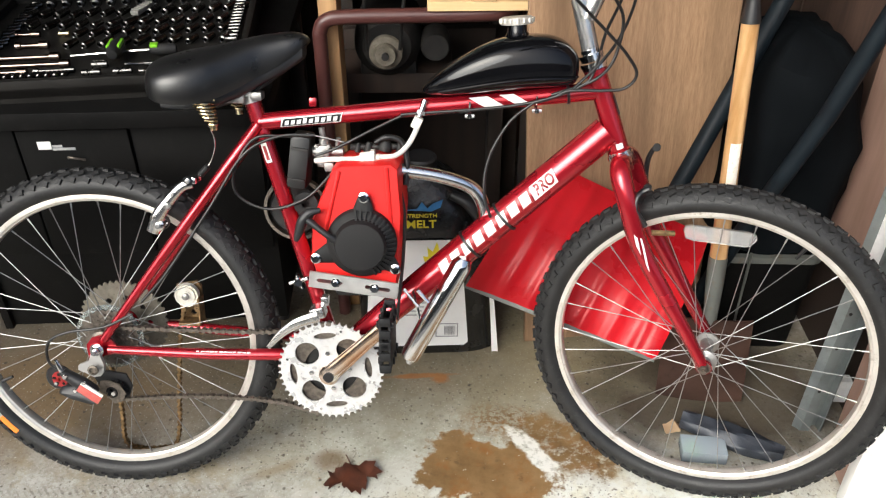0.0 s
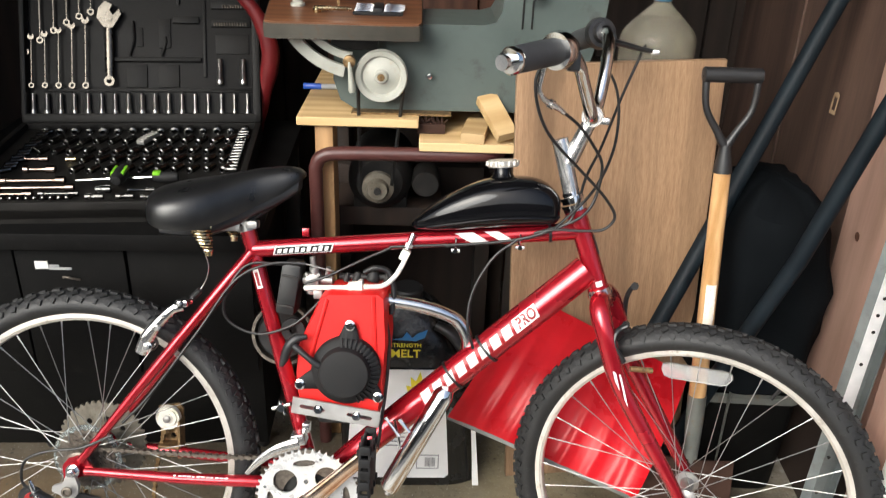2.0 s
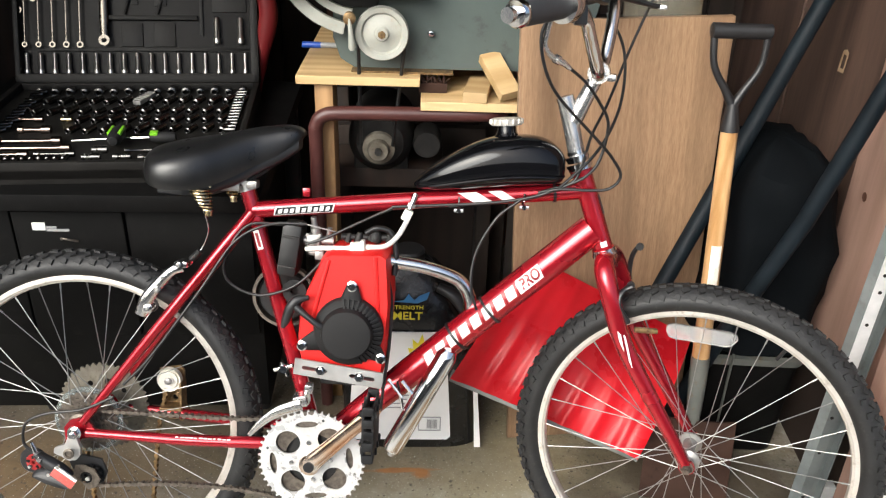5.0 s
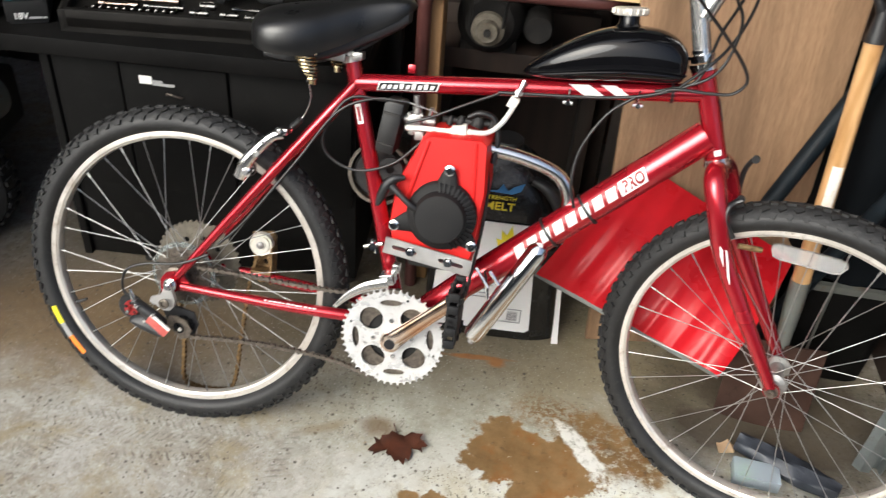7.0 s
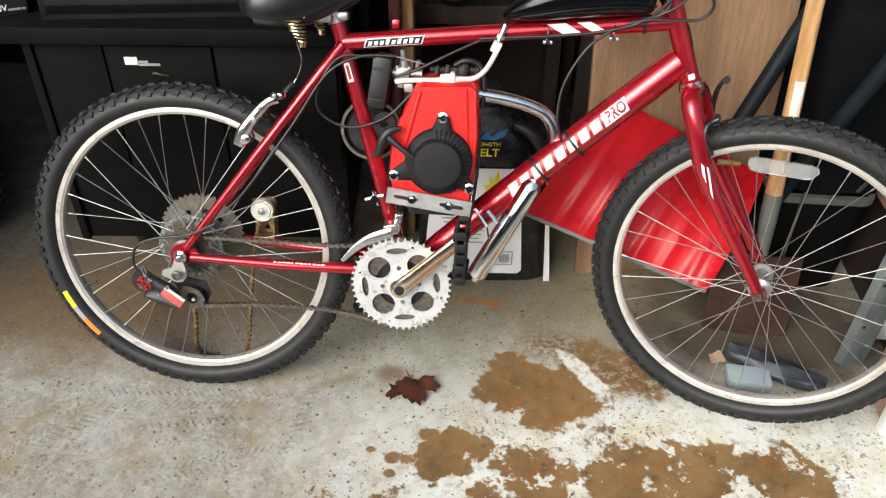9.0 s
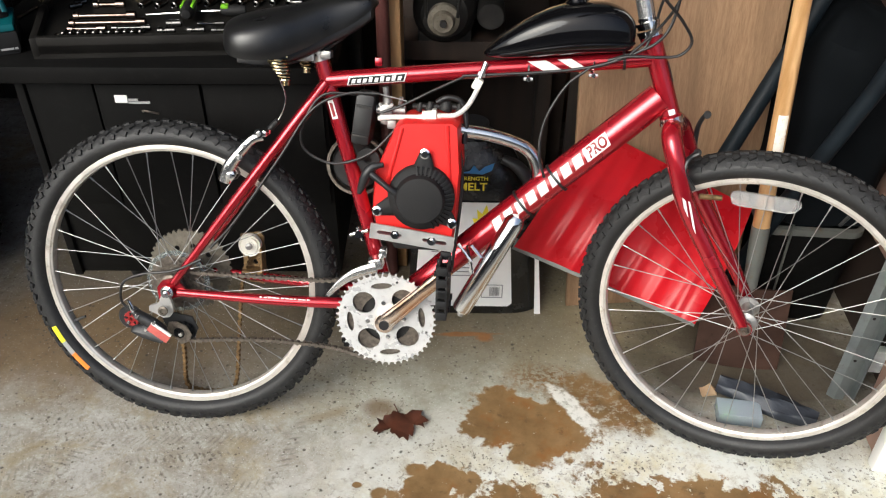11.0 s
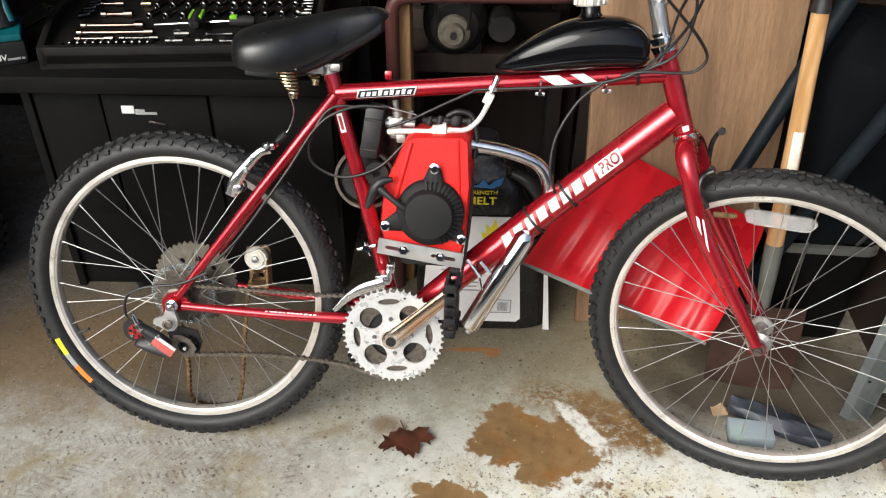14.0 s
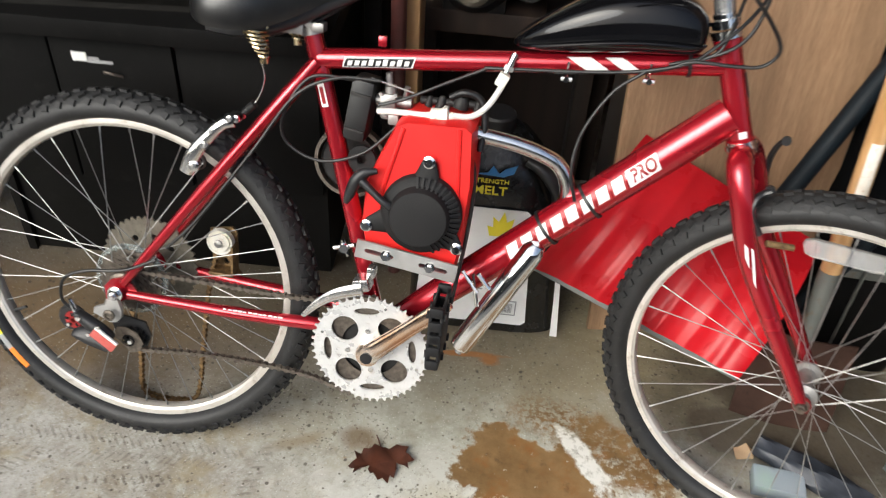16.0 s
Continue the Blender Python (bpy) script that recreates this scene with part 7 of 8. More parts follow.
bm = lathe(new_bm(), [(0, 0.0), (0.050, 0.0), (0.066, 0.012), (0.070, 0.05), (0.070, 0.12), (0, 0.12)], axis_matrix((0.055, 0.02, 0.345), (0.2, 1, 0)), 28)
part("starter_cover", bm, M_GREYED, mower, "scuffed grey starter cover")
bm = loft(new_bm(), [[(-0.42, -0.06, z) for z in (0.0, 0.10)] + [(-0.42, 0.16, z) for z in (0.10, 0.0)], [(-0.06, -0.13, z) for z in (0.004, 0.075)] + [(-0.06, 0.10, z) for z in (0.12, 0.004)], [(0.075, -0.175, z) for z in (0.002, 0.028)] + [(0.085, -0.060, z) for z in (0.034, 0.002)]])
part("deck", bm, M_DARKRED, mower, "dull red steel deck edge", smooth=False)
bm = tube(new_bm(), spline([(-0.02, 0.12, 0.38), (0.10, -0.04, 0.52), (0.235, -0.19, 0.63), (0.300, -0.225, 0.70), (0.310, -0.200, 0.80), (0.26, -0.10, 0.86)], 7), [0.024, 0.024, 0.026, 0.028, 0.026, 0.022], 14)
part("handle", bm, M_DARKRED, mower, "dark red tube handle")

# ---- band saw on its stand ----
stand = thing("saw_stand", "pine and plywood stand with a brown tube frame", "stand", pose(0, 0.60, 0, 0, 0, 3))
part("shelf", box(box(new_bm(), (-0.1125, 0.215, 0.8515), (0.265, 0.47, 0.019), bevel=0.0015, seg=1), (0.1128, 0.290, 0.8515), (0.185, 0.32, 0.019), bevel=0.0015, seg=1), M_PLY, stand, "pale plywood shelf")
part("shelf", box(new_bm(), (0.135, 0.13, 0.810), (0.225, 0.36, 0.020), bevel=0.0015, seg=1), M_PLY, stand, "pale plywood offcut shelf")
# Only the front post keeps pine colour; the rear ones are painted as shaded.
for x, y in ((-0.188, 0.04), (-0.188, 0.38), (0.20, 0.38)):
    part("post", box(new_bm(), (x, y, 0.421), (0.040, 0.088, 0.842), bevel=0.003), M_STUD if y < 0.1 else M_PLANKD, stand, "pine stud post" if y < 0.1 else "rear stud post, shade put into its dark colour")
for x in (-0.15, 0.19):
    part("rail", box(new_bm(), (x, 0.25, 0.825), (0.036, 0.34, 0.034), bevel=0.002), M_PLANKD, stand, "pine rail, coloured dark for the shade under the shelf")
# Added dark sheet standing for the shade below the shelf.
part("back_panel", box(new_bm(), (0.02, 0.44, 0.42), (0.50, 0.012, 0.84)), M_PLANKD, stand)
bm = tube(new_bm(), spline([(-0.205, -0.03, 0.0), (-0.205, -0.03, 0.3), (-0.205, -0.03, 0.70), (-0.203, -0.03, 0.755), (-0.185, -0.03, 0.778), (-0.14, -0.03, 0.784), (0.0, -0.03, 0.786), (0.16, -0.028, 0.788), (0.205, 0.0, 0.788)], 8), 0.0155, 16)
part("tube_frame", bm, M_TUBE, stand, "brown painted steel tube frame")
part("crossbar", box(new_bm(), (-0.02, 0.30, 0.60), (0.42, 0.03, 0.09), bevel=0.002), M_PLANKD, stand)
# motor under the shelf
motor = thing("electric_motor", "greasy black electric motor with a belt pulley", "motor", pose(-0.075, 0.66, 0, 0, 0, 3))
bm = lathe(new_bm(), [(0.0, 0.0), (0.055, 0.0), (0.075, 0.02), (0.078, 0.05), (0.078, 0.19), (0.07, 0.21), (0, 0.21)], axis_matrix((0, 0.02, 0.675), (0, 1, 0)), 28)
box(bm, (0, 0.12, 0.615), (0.13, 0.14, 0.04), bevel=0.006)
part("housing", bm, M_CAST, motor)
# Dark wood colour here includes the shade under the shelf.
part("bracket", box(new_bm(), (0.0, 0.13, 0.574), (0.30, 0.16, 0.05), bevel=0.004), M_PLANKD, motor, "wooden motor bracket, coloured dark for the shade there")
bm = lathe(new_bm(), [(0.006, -0.022), (0.022, -0.024), (0.026, -0.012), (0.020, -0.010), (0.030, -0.008), (0.037, -0.006), (0.030, 0.002), (0.037, 0.010), (0.030, 0.012), (0, 0.012)], axis_matrix((0, -0.03, 0.682), (0, 1, 0)), 30)
part("pulley", bm, M_DUSTY, motor, "stepped alloy pulley")
part("shaft", tube(new_bm(), [(0, -0.062, 0.682), (0, 0.02, 0.682)], 0.008, 10), M_CAST, motor)
bm = lathe(new_bm(), [(0, 0), (0.030, 0.0), (0.034, 0.006), (0.034, 0.07), (0, 0.07)], axis_matrix((0.110, 0.02, 0.672), (0, 1, 0)), 24)
part("capacitor", bm, M_CAST, motor, "dull round capacitor cover")
# the saw
saw = thing("band_saw", "old grey enamelled band saw with a wooden tilting table", "band saw", pose(0, 0.62, 0, 0, 0, 3))
body = [(-0.125, 0.866), (-0.155, 0.885), (-0.170, 0.93), (-0.168, 0.985), (-0.155, 1.03), (-0.13, 1.052), (0.155, 1.055), (0.180, 1.062), (0.192, 1.085), (0.196, 1.14), (0.20, 1.45), (0.24, 1.50), (0.36, 1.50), (0.41, 1.44), (0.425, 1.25), (0.412, 1.08), (0.385, 0.97), (0.34, 0.90), (0.28, 0.866)]
bm = plate(new_bm(), body, [], 0.20, Matrix.Translation((0, 0.02, 0)) @ Matrix.Rotation(radians(90), 4, "X"))
bmesh.ops.bevel(bm, geom=[e for e in bm.edges if len(e.link_faces) == 2 and e.calc_face_angle(0) > 1.2], offset=0.012, segments=3, affect="EDGES")
part("casting", bm, M_GREY, saw, "grey hammered enamel casting")
part("arm", box(new_bm(), (0.05, 0.12, 1.46), (0.42, 0.16, 0.14), bevel=0.03, seg=3), M_GREY, saw, "grey upper arm")
top_ = [(-0.300, -0.062), (-0.285, -0.074), (0.004, -0.068), (0.018, -0.062), (0.024, -0.048), (0.018, 0.385), (0.006, 0.398), (-0.340, 0.398), (-0.356, 0.385)]
TILTED = Matrix.Translation((0, -0.06, 1.060)) @ Matrix.Rotation(radians(1.6), 4, "X") @ Matrix.Translation((0, 0.06, -1.060))
bm = plate(new_bm(), top_, [], 0.030, Matrix.Translation((0, 0, 1.064)))
bmesh.ops.bevel(bm, geom=[e for e in bm.edges if len(e.link_faces) == 2 and e.calc_face_angle(0) > 1.2], offset=0.004, segments=2, affect="EDGES")
tab = part("table", moved(bm, TILTED), M_TABLEEDGE, saw, "greasy dark table edge")
part("table_top", moved(plate(new_bm(), [(x * 0.985 - 0.002, y * 0.985 + 0.001) for x, y in top_], [], 0.004, Matrix.Translation((0, 0, 1.068))), TILTED), M_TABLE, tab, "worn reddish wooden table top")
bm = new_bm()
for r0, r1, y, h0, h1 in ((0.160, 0.184, -0.030, 210, 258), (0.130, 0.146, -0.030, 212, 262)):
    arc = [(r1 * math.cos(a), r1 * math.sin(a)) for a in np.linspace(radians(h0), radians(h1), 18).tolist()] + [(r0 * math.cos(a), r0 * math.sin(a)) for a in np.linspace(radians(h1), radians(h0), 18).tolist()]
    plate(bm, [(a - 0.105, b + 1.128) for a, b in arc], [], 0.012, Matrix.Translation((0, y, 0)) @ Matrix.Rotation(radians(90), 4, "X"))
part("trunnion", bm, M_CREAM, saw, "cream curved trunnion under the table")
part("trunnion_block", box(new_bm(), (-0.12, 0.0, 1.016), (0.10, 0.03, 0.03), bevel=0.008), M_CAST, saw)
bm = lathe(new_bm(), [(0, 0), (0.013, 0), (0.013, 0.012), (0.009, 0.014), (0, 0.014)], axis_matrix((-0.128, -0.040, 0.985), (0, -1, 0)), 16)
lever_ = part("lock_lever", bm, M_RUSTY, saw, "rusty round lock boss")
part("lever_arm", lathe(new_bm(), [(0, 0), (0.0045, 0), (0.0045, 0.012), (0.0052, 0.030), (0.0072, 0.050), (0.0078, 0.058), (0.005, 0.064), (0, 0.065)], axis_matrix((-0.128, -0.050, 0.985), (0.09, -0.10, -1)), 14), M_CREAM, lever_, "cream tapered lever")
bm = lathe(new_bm(), [(0.007, -0.012), (0.012, -0.012), (0.016, -0.004), (0.040, 0.002), (0.044, -0.006), (0.054, -0.008), (0.056, -0.003), (0.050, 0.002), (0.056, 0.007), (0.054, 0.010), (0.007, 0.010)], axis_matrix((-0.062, -0.030, 0.952), (0, 1, 0)), 48)
pul = part("pulley", bm, M_CREAM, saw, "cream spoked drive pulley")
part("pulley_shaft", tube(new_bm(), [(-0.062, -0.044, 0.952), (-0.062, 0.05, 0.952)], 0.008, 14), M_RUSTY, pul)
bm = new_bm()
for s in (-1, 1):
    tube(bm, [(-0.062 + s * 0.050, -0.030, 0.952), (-0.077 + s * 0.036, 0.008, 0.690)], 0.0045, 6)
tube(bm, [(-0.062 + 0.050 * math.cos(a), -0.030, 0.952 + 0.050 * math.sin(a)) for a in np.linspace(0, math.pi, 20)], 0.0040, 6)
part("drive_belt", bm, M_CABLE, saw, "thin black drive belt")
bm = lathe(new_bm(), [(0, 0), (0.007, 0), (0.008, 0.004), (0.006, 0.010), (0, 0.012)], axis_matrix((0.040, 0.016, 0.945), (0, -1, 0)), 14)
part("grease_cup", bm, M_CHROME, saw)
bm = lathe(new_bm(), [(0.004, 0), (0.004, 0.02), (0.012, 0.021), (0.016, 0.028), (0.012, 0.038), (0, 0.040)], axis_matrix((0.252, 0.015, 1.128), (0.15, -1, 0.05)), 18)
part("knob", bm, M_CHROME, saw, "bright tension knob")
for x in (0.236, 0.256):
    part("knob_slot", box(new_bm(), (x, 0.0195, 1.110), (0.004, 0.004, 0.12), bevel=0.001), M_CAST, saw)
bm = lathe(new_bm(), [(0, 0), (0.009, 0), (0.010, 0.01), (0.007, 0.022), (0, 0.024)], axis_matrix((0.425, 0.05, 1.150), (0.4, -1, 0)), 14)
part("latch", bm, M_CHROME, saw, "bright door latch")
part("blade_guide", box(new_bm(), (-0.150, 0.13, 1.165), (0.055, 0.03, 0.12), bevel=0.008), M_CREAM, saw, "cream upper blade guide")
bm = box(new_bm(), (-0.172, 0.112, 1.13), (0.020, 0.016, 0.05), bevel=0.003)
box(bm, (-0.172, 0.10, 1.150), (0.008, 0.01, 0.008))
part("guide_block", bm, M_STEEL, saw)
part("blade", box(new_bm(), (-0.166, 0.112, 1.09), (0.006, 0.001, 0.10)), M_RUSTY, saw)
part("foot", box(new_bm(), (-0.02, 0.01, 0.8625), (0.22, 0.03, 0.005)), M_RUSTY, saw)
# things lying on the saw and the shelf
bm = lathe(new_bm(), [(0, 0), (0.016, 0), (0.016, 0.006), (0.011, 0.009), (0.010, 0.036), (0.006, 0.038), (0, 0.034)], None, 20)
solid("plastic_bushing", bm, M_CREAM, "small white plastic bushing on the saw table", "bushing", pose(-0.258, 0.705, 1.0720, 1.6, 0, 0))
bits = thing("bit_set", "chromed driver bits in a clear folding holder", "bit set", pose(-0.075, 0.650, 1.0706, 1.6, 0, 4))
part("holder", box(new_bm(), (0.001, 0.016, 0.003), (0.106, 0.078, 0.006), bevel=0.002), M_MATTE, bits)
for k in range(10):
    for x0, x1_ in ((-0.048 + 0.003 * (k % 3), -0.010 - 0.003 * (k % 2)), (0.014 + 0.004 * (k % 2), 0.050 + 0.004 * (k % 3))):
        part("driver_bit", tube(new_bm(), [(x0, -0.018 + 0.0076 * k, 0.009), (x0 + 0.012, -0.018 + 0.0076 * k, 0.009), (x0 + 0.013, -0.018 + 0.0076 * k, 0.009), (x1_, -0.018 + 0.0076 * k, 0.009)], [0.0032, 0.0032, 0.0024, 0.0024], 6), M_MUFF, bits)
part("window", box(new_bm(), (0.001, 0.016, 0.009), (0.020, 0.070, 0.010), bevel=0.001), M_BLACK, bits)
bm = tube(new_bm(), spline([(-0.055, 0.0, 0.008), (-0.09, -0.006, 0.010), (-0.125, -0.008, 0.010)], 4), [0.003, 0.004, 0.006], 10)
lathe(bm, [(0, 0), (0.009, 0.001), (0.010, 0.008), (0.006, 0.014), (0, 0.014)], Matrix.Translation((-0.128, -0.006, 0.0)), 14)
solid("brass_nozzle", bm, M_BRASS, "small brass elbow fitting on the saw table", "fitting", pose(-0.075, 0.650, 1.0706, 1.6, 0, 4))
marker = thing("marker", "blue capped marker pen on the plywood shelf", "marker", pose(-0.243, 0.80, 0.861, 0, 0, 2))
part("cap", tube(new_bm(), [(-0.030, 0, 0.0075), (-0.028, 0, 0.0075), (0.014, 0.0, 0.0075)], [0.006, 0.0075, 0.0075], 12), M_BLUE, marker, "blue plastic cap")
part("barrel", tube(new_bm(), [(0.014, 0, 0.0075), (0.09, 0, 0.0075), (0.095, 0, 0.0075)], [0.0066, 0.0066, 0.005], 12), M_LABELGREY, marker, "pale grey barrel")
bm = box(new_bm(), (0, 0, 0.011), (0.062, 0.022, 0.022), bevel=0.002)
for k in range(26):
    r1, r2 = random.Random(k).uniform(-0.026, 0.026), random.Random(k + 99).uniform(-0.01, 0.014)
    tube(bm, [(r1, r2, 0.022), (r1 + random.Random(k + 7).uniform(-0.012, 0.012), r2, 0.03 + 0.010 * random.Random(k + 3).random())], 0.0012, 5)
solid("wire_brush", bm, M_RUSTSTEEL, "worn rusty wire brush on the shelf edge", "brush", pose(0.047, 0.625, 0.8205, 0, 0, 3))
solid("wood_offcut", box(new_bm(), (0, 0, 0.011), (0.052, 0.13, 0.022), bevel=0.001, seg=1), M_PLY, "short pale wood offcut on the plywood", "wood block", pose(0.146, 0.622, 0.8205, 0, 0, -6), group="wood offcuts")
bm = box(new_bm(), (0, 0, 0), (0.046, 0.120, 0.022), bevel=0.001, seg=1)
solid("wood_offcut", bm, M_PLY, "long pale wood offcut leaning on another", "wood block", pose(0.190, 0.606, 0.868, 30, -8, 24), group="wood offcuts")
# red handle behind the case
bm = tube(new_bm(), spline([(-0.06, 0, 0.0), (-0.05, 0, 0.60), (-0.02, 0, 0.78), (0.002, 0, 0.86), (0.008, 0, 0.92), (-0.02, 0, 1.00), (-0.06, 0, 1.05)], 6), [0.012, 0.016, 0.020, 0.024, 0.024, 0.018, 0.016], 12)
solid("rubber_hose", bm, M_TUBERED, "dull red rubber hose hanging behind the case", "hose", pose(-0.400, 0.97, 0, 0, 0, 0))

# ---- oak board, jug and shovels ----
bm = box(new_bm(), (0.214, 0.009, 0.506), (0.430, 0.018, 1.012), bevel=0.0015, seg=1)
solid("veneer_board", bm, M_BOARD, "oak veneered board standing on edge", "board", pose(0.262, 0.455, 0, -2, -2.0, 8))
shelf2 = thing("storage_crate", "dark wooden crate behind the board", "crate", pose(0.46, 0.66, 0, 0, 0, 4))
bm = box(new_bm(), (0, 0.10, 0.475), (0.40, 0.26, 0.95), bevel=0.004)
part("carcass", bm, M_PLANKD, shelf2)
jug = thing("plastic_jug", "cloudy yellowed plastic gallon jug with a blue cap", "jug", pose(0.530, 0.68, 0.9505))
JP = ((0.070, 0.0), (0.080, 0.006), (0.082, 0.060), (0.082, 0.082), (0.079, 0.096), (0.070, 0.110), (0.052, 0.128), (0.034, 0.146), (0.023, 0.156), (0.019, 0.160), (0.019, 0.172))
part("bottle", lathe(new_bm(), [(0, 0)] + list(JP) + [(0, 0.170)], None, 30), M_JUG, jug)
part("cap", lathe(new_bm(), [(0.0185, 0.166), (0.0198, 0.168), (0.0198, 0.178), (0.017, 0.180), (0, 0.180)], None, 24), M_CAPBLUE, jug, "blue screw cap")
part("handle", tube(new_bm(), spline([(0.03, 0.045, 0.135), (0.045, 0.075, 0.120), (0.05, 0.080, 0.07), (0.045, 0.06, 0.05)], 5), 0.010, 10), M_JUG, jug)

spade = thing("garden_spade", "wooden spade with a black grip and a rusted square blade", "spade")
S0, S1 = V((0.6428, 0.319, 0.335)), V((0.6262, 0.387, 0.845))
ax = (S1 - S0).normalized()
part("shaft", tube(new_bm(), [S0, S0.lerp(S1, 0.3), S1], [0.0185, 0.0175, 0.0165], 18), M_HANDLE, spade, "varnished ash shaft")
bm = on_tube(S0, S1, 0.0172, 0.165, 0.285, -35, 35, 0.0006, na=6)
part("sticker", bm, M_STICKER, spade, "torn white sticker")
side = V((1, 0.05, 0)).normalized()
G0 = S1
bm = tube(new_bm(), [G0 - ax * 0.004, G0 + ax * 0.002, G0 + ax * 0.03, G0 + ax * 0.050], [0.0185, 0.0180, 0.0135, 0.0110], 16)
for s in (-1, 1):
    tube(bm, spline([G0 + ax * 0.044, G0 + ax * 0.075 + side * s * 0.018, G0 + ax * 0.120 + side * s * 0.044, G0 + ax * 0.182 + side * s * 0.050], 6), [0.010, 0.0075, 0.0065, 0.0070], 12)
tube(bm, [G0 + ax * 0.182 - side * 0.056, G0 + ax * 0.182 - side * 0.054, G0 + ax * 0.182 + side * 0.054, G0 + ax * 0.182 + side * 0.056], [0.011, 0.0145, 0.0145, 0.011], 16)
part("grip", bm, M_BLACK, spade, "black plastic D grip")
bm = tube(new_bm(), [S0 + ax * 0.03, S0 - ax * 0.03, S0 - ax * 0.12, S0 - ax * 0.19], [0.0195, 0.019, 0.015, 0.008], 14)
part("socket", bm, M_GREYED, spade, "worn steel socket")
BT, BB_ = V((0.6465, 0.304, 0.215)), V((0.651, 0.275, 0.003))
across = V((1, -0.09, 0.0)).normalized()
up_ = (BT - BB_)
rows = []
for i in range(9):
    f = i / 8
    w = 0.096 - 0.003 * f
    c = BB_ + up_ * f
    nrm_ = across.cross(up_).normalized()
    rows.append([c + across * (w * g) + nrm_ * (0.012 * (1 - g * g)) for g in np.linspace(-1, 1, 9).tolist()])
bm = new_bm()
nrm_ = across.cross(up_).normalized() * 0.0025
grid = [[[bm.verts.new(q + nrm_ * s) for q in r] for r in rows] for s in (-1, 1)]
for g in grid:
    for i in range(8):
        for k in range(8):
            bm.faces.new((g[i][k], g[i + 1][k], g[i + 1][k + 1], g[i][k + 1]))
edge = [(i, 0) for i in range(8)] + [(8, k) for k in range(8)] + [(i, 8) for i in range(8, 0, -1)] + [(0, k) for k in range(8, 0, -1)]
for (i, k), (j, l) in zip(edge, edge[1:] + edge[:1]):
    bm.faces.new((grid[0][i][k], grid[0][j][l], grid[1][j][l], grid[1][i][k]))
part("blade", bm, M_RUSTSTEEL, spade, "rust brown square blade")

# red snow shovel
snow = thing("snow_shovel", "red ribbed plastic snow shovel with a black handle", "snow shovel")
H0, H1 = V((0.535, 0.400, 0.425)), V((0.890, 0.640, 1.170))
part("handle", tube(new_bm(), [H0, H1], 0.0185, 16), M_POLE, snow, "black tube handle")
hd = (H1 - H0).normalized()
bm = tube(new_bm(), [H1 - hd * 0.03, H1 + hd * 0.03, H1 + hd * 0.06], [0.022, 0.022, 0.016], 14)
tube(bm, [H1 + hd * 0.05 - V((0.03, 0, 0)), H1 + hd * 0.10 + V((0.06, 0, 0.03))], 0.014, 12)
part("grip", bm, M_BLACK, snow)
C_BL, C_BR, C_TL, C_TR = V((0.118, 0.315, 0.282)), V((0.512, 0.209, 0.180)), V((0.285, 0.445, 0.520)), V((0.640, 0.395, 0.365))
bm = new_bm()
nu, nv = 132, 16
nm = (C_BR - C_BL).cross(C_TL - C_BL).normalized()
grid = []
for s in (0.0, 0.004):
    g = []
    for i in range(nu + 1):
        u = i / nu
        row = []
        for k in range(nv + 1):
            v = k / nv
            base = C_BL.lerp(C_BR, u).lerp(C_TL.lerp(C_TR, u), v)
            rib = 0.0062 * (0.5 + 0.5 * math.sin(u * math.pi * 14 + 0.8 * v)) ** 2.2 * (1 - 0.6 * v) + 0.003 * noise.noise(V((u * 6, v * 4, 2.0)))
            dish = 0.050 * v * v - 0.035 * math.sin(math.pi * v) * 1.0
            lip = 0.030 * (abs(2 * u - 1) ** 6)
            row.append(bm.verts.new(base - nm * (rib - dish * 0.8 + s) * (1 if nm.y > 0 else -1) - nm * lip * (1 if nm.y > 0 else -1)))
        g.append(row)
    grid.append(g)
for g in grid:
    for i in range(nu):
        for k in range(nv):
            bm.faces.new((g[i][k], g[i + 1][k], g[i + 1][k + 1], g[i][k + 1]))
edge = [(i, 0) for i in range(nu)] + [(nu, k) for k in range(nv)] + [(i, nv) for i in range(nu, 0, -1)] + [(0, k) for k in range(nv, 0, -1)]
for (i, k), (j, l) in zip(edge, edge[1:] + edge[:1]):
    bm.faces.new((grid[0][i][k], grid[0][j][l], grid[1][j][l], grid[1][i][k]))
scoop = part("scoop", bm, M_SHOVRED, snow, "glossy red ribbed scoop")
ed = (C_BR - C_BL).normalized()
upv = (C_TL - C_BL).normalized()
bm = new_bm()
rot = Matrix((ed, nm.cross(ed).normalized(), nm)).transposed()
box(bm, C_BL.lerp(C_BR, 0.5) + upv * 0.004, ((C_BR - C_BL).length + 0.01, 0.026, 0.007), rot=rot, bevel=0.001)
part("wear_strip", bm, M_GREYED, scoop, "dull metal wear strip")

# dark pole and dark clutter in the corner
bm = tube(new_bm(), [(0.60, 0.44, 0.004), (0.69, 0.37, 0.38), (0.776, 0.305, 0.697), (0.925, 0.30, 1.20)], 0.0175, 14)
solid("black_pole", bm, M_POLE, "long black pole leaning on the plank wall", "pole")
tub = thing("plastic_tub", "low black plastic tub in the dark corner", "tub", pose(0.805, 0.560, 0, 0, 0, 0))


def rounded(hx, hy, r, z, n=6):
    """A rectangle with round corners at height z."""
    out = []
    for cx, cy, a0 in ((hx - r, hy - r, 0), (r - hx, hy - r, 90), (r - hx, r - hy, 180), (hx - r, r - hy, 270)):
        out += [(cx + r * math.cos(radians(a0 + 90 * k / n)), cy + r * math.sin(radians(a0 + 90 * k / n)), z) for k in range(n + 1)]
    return out


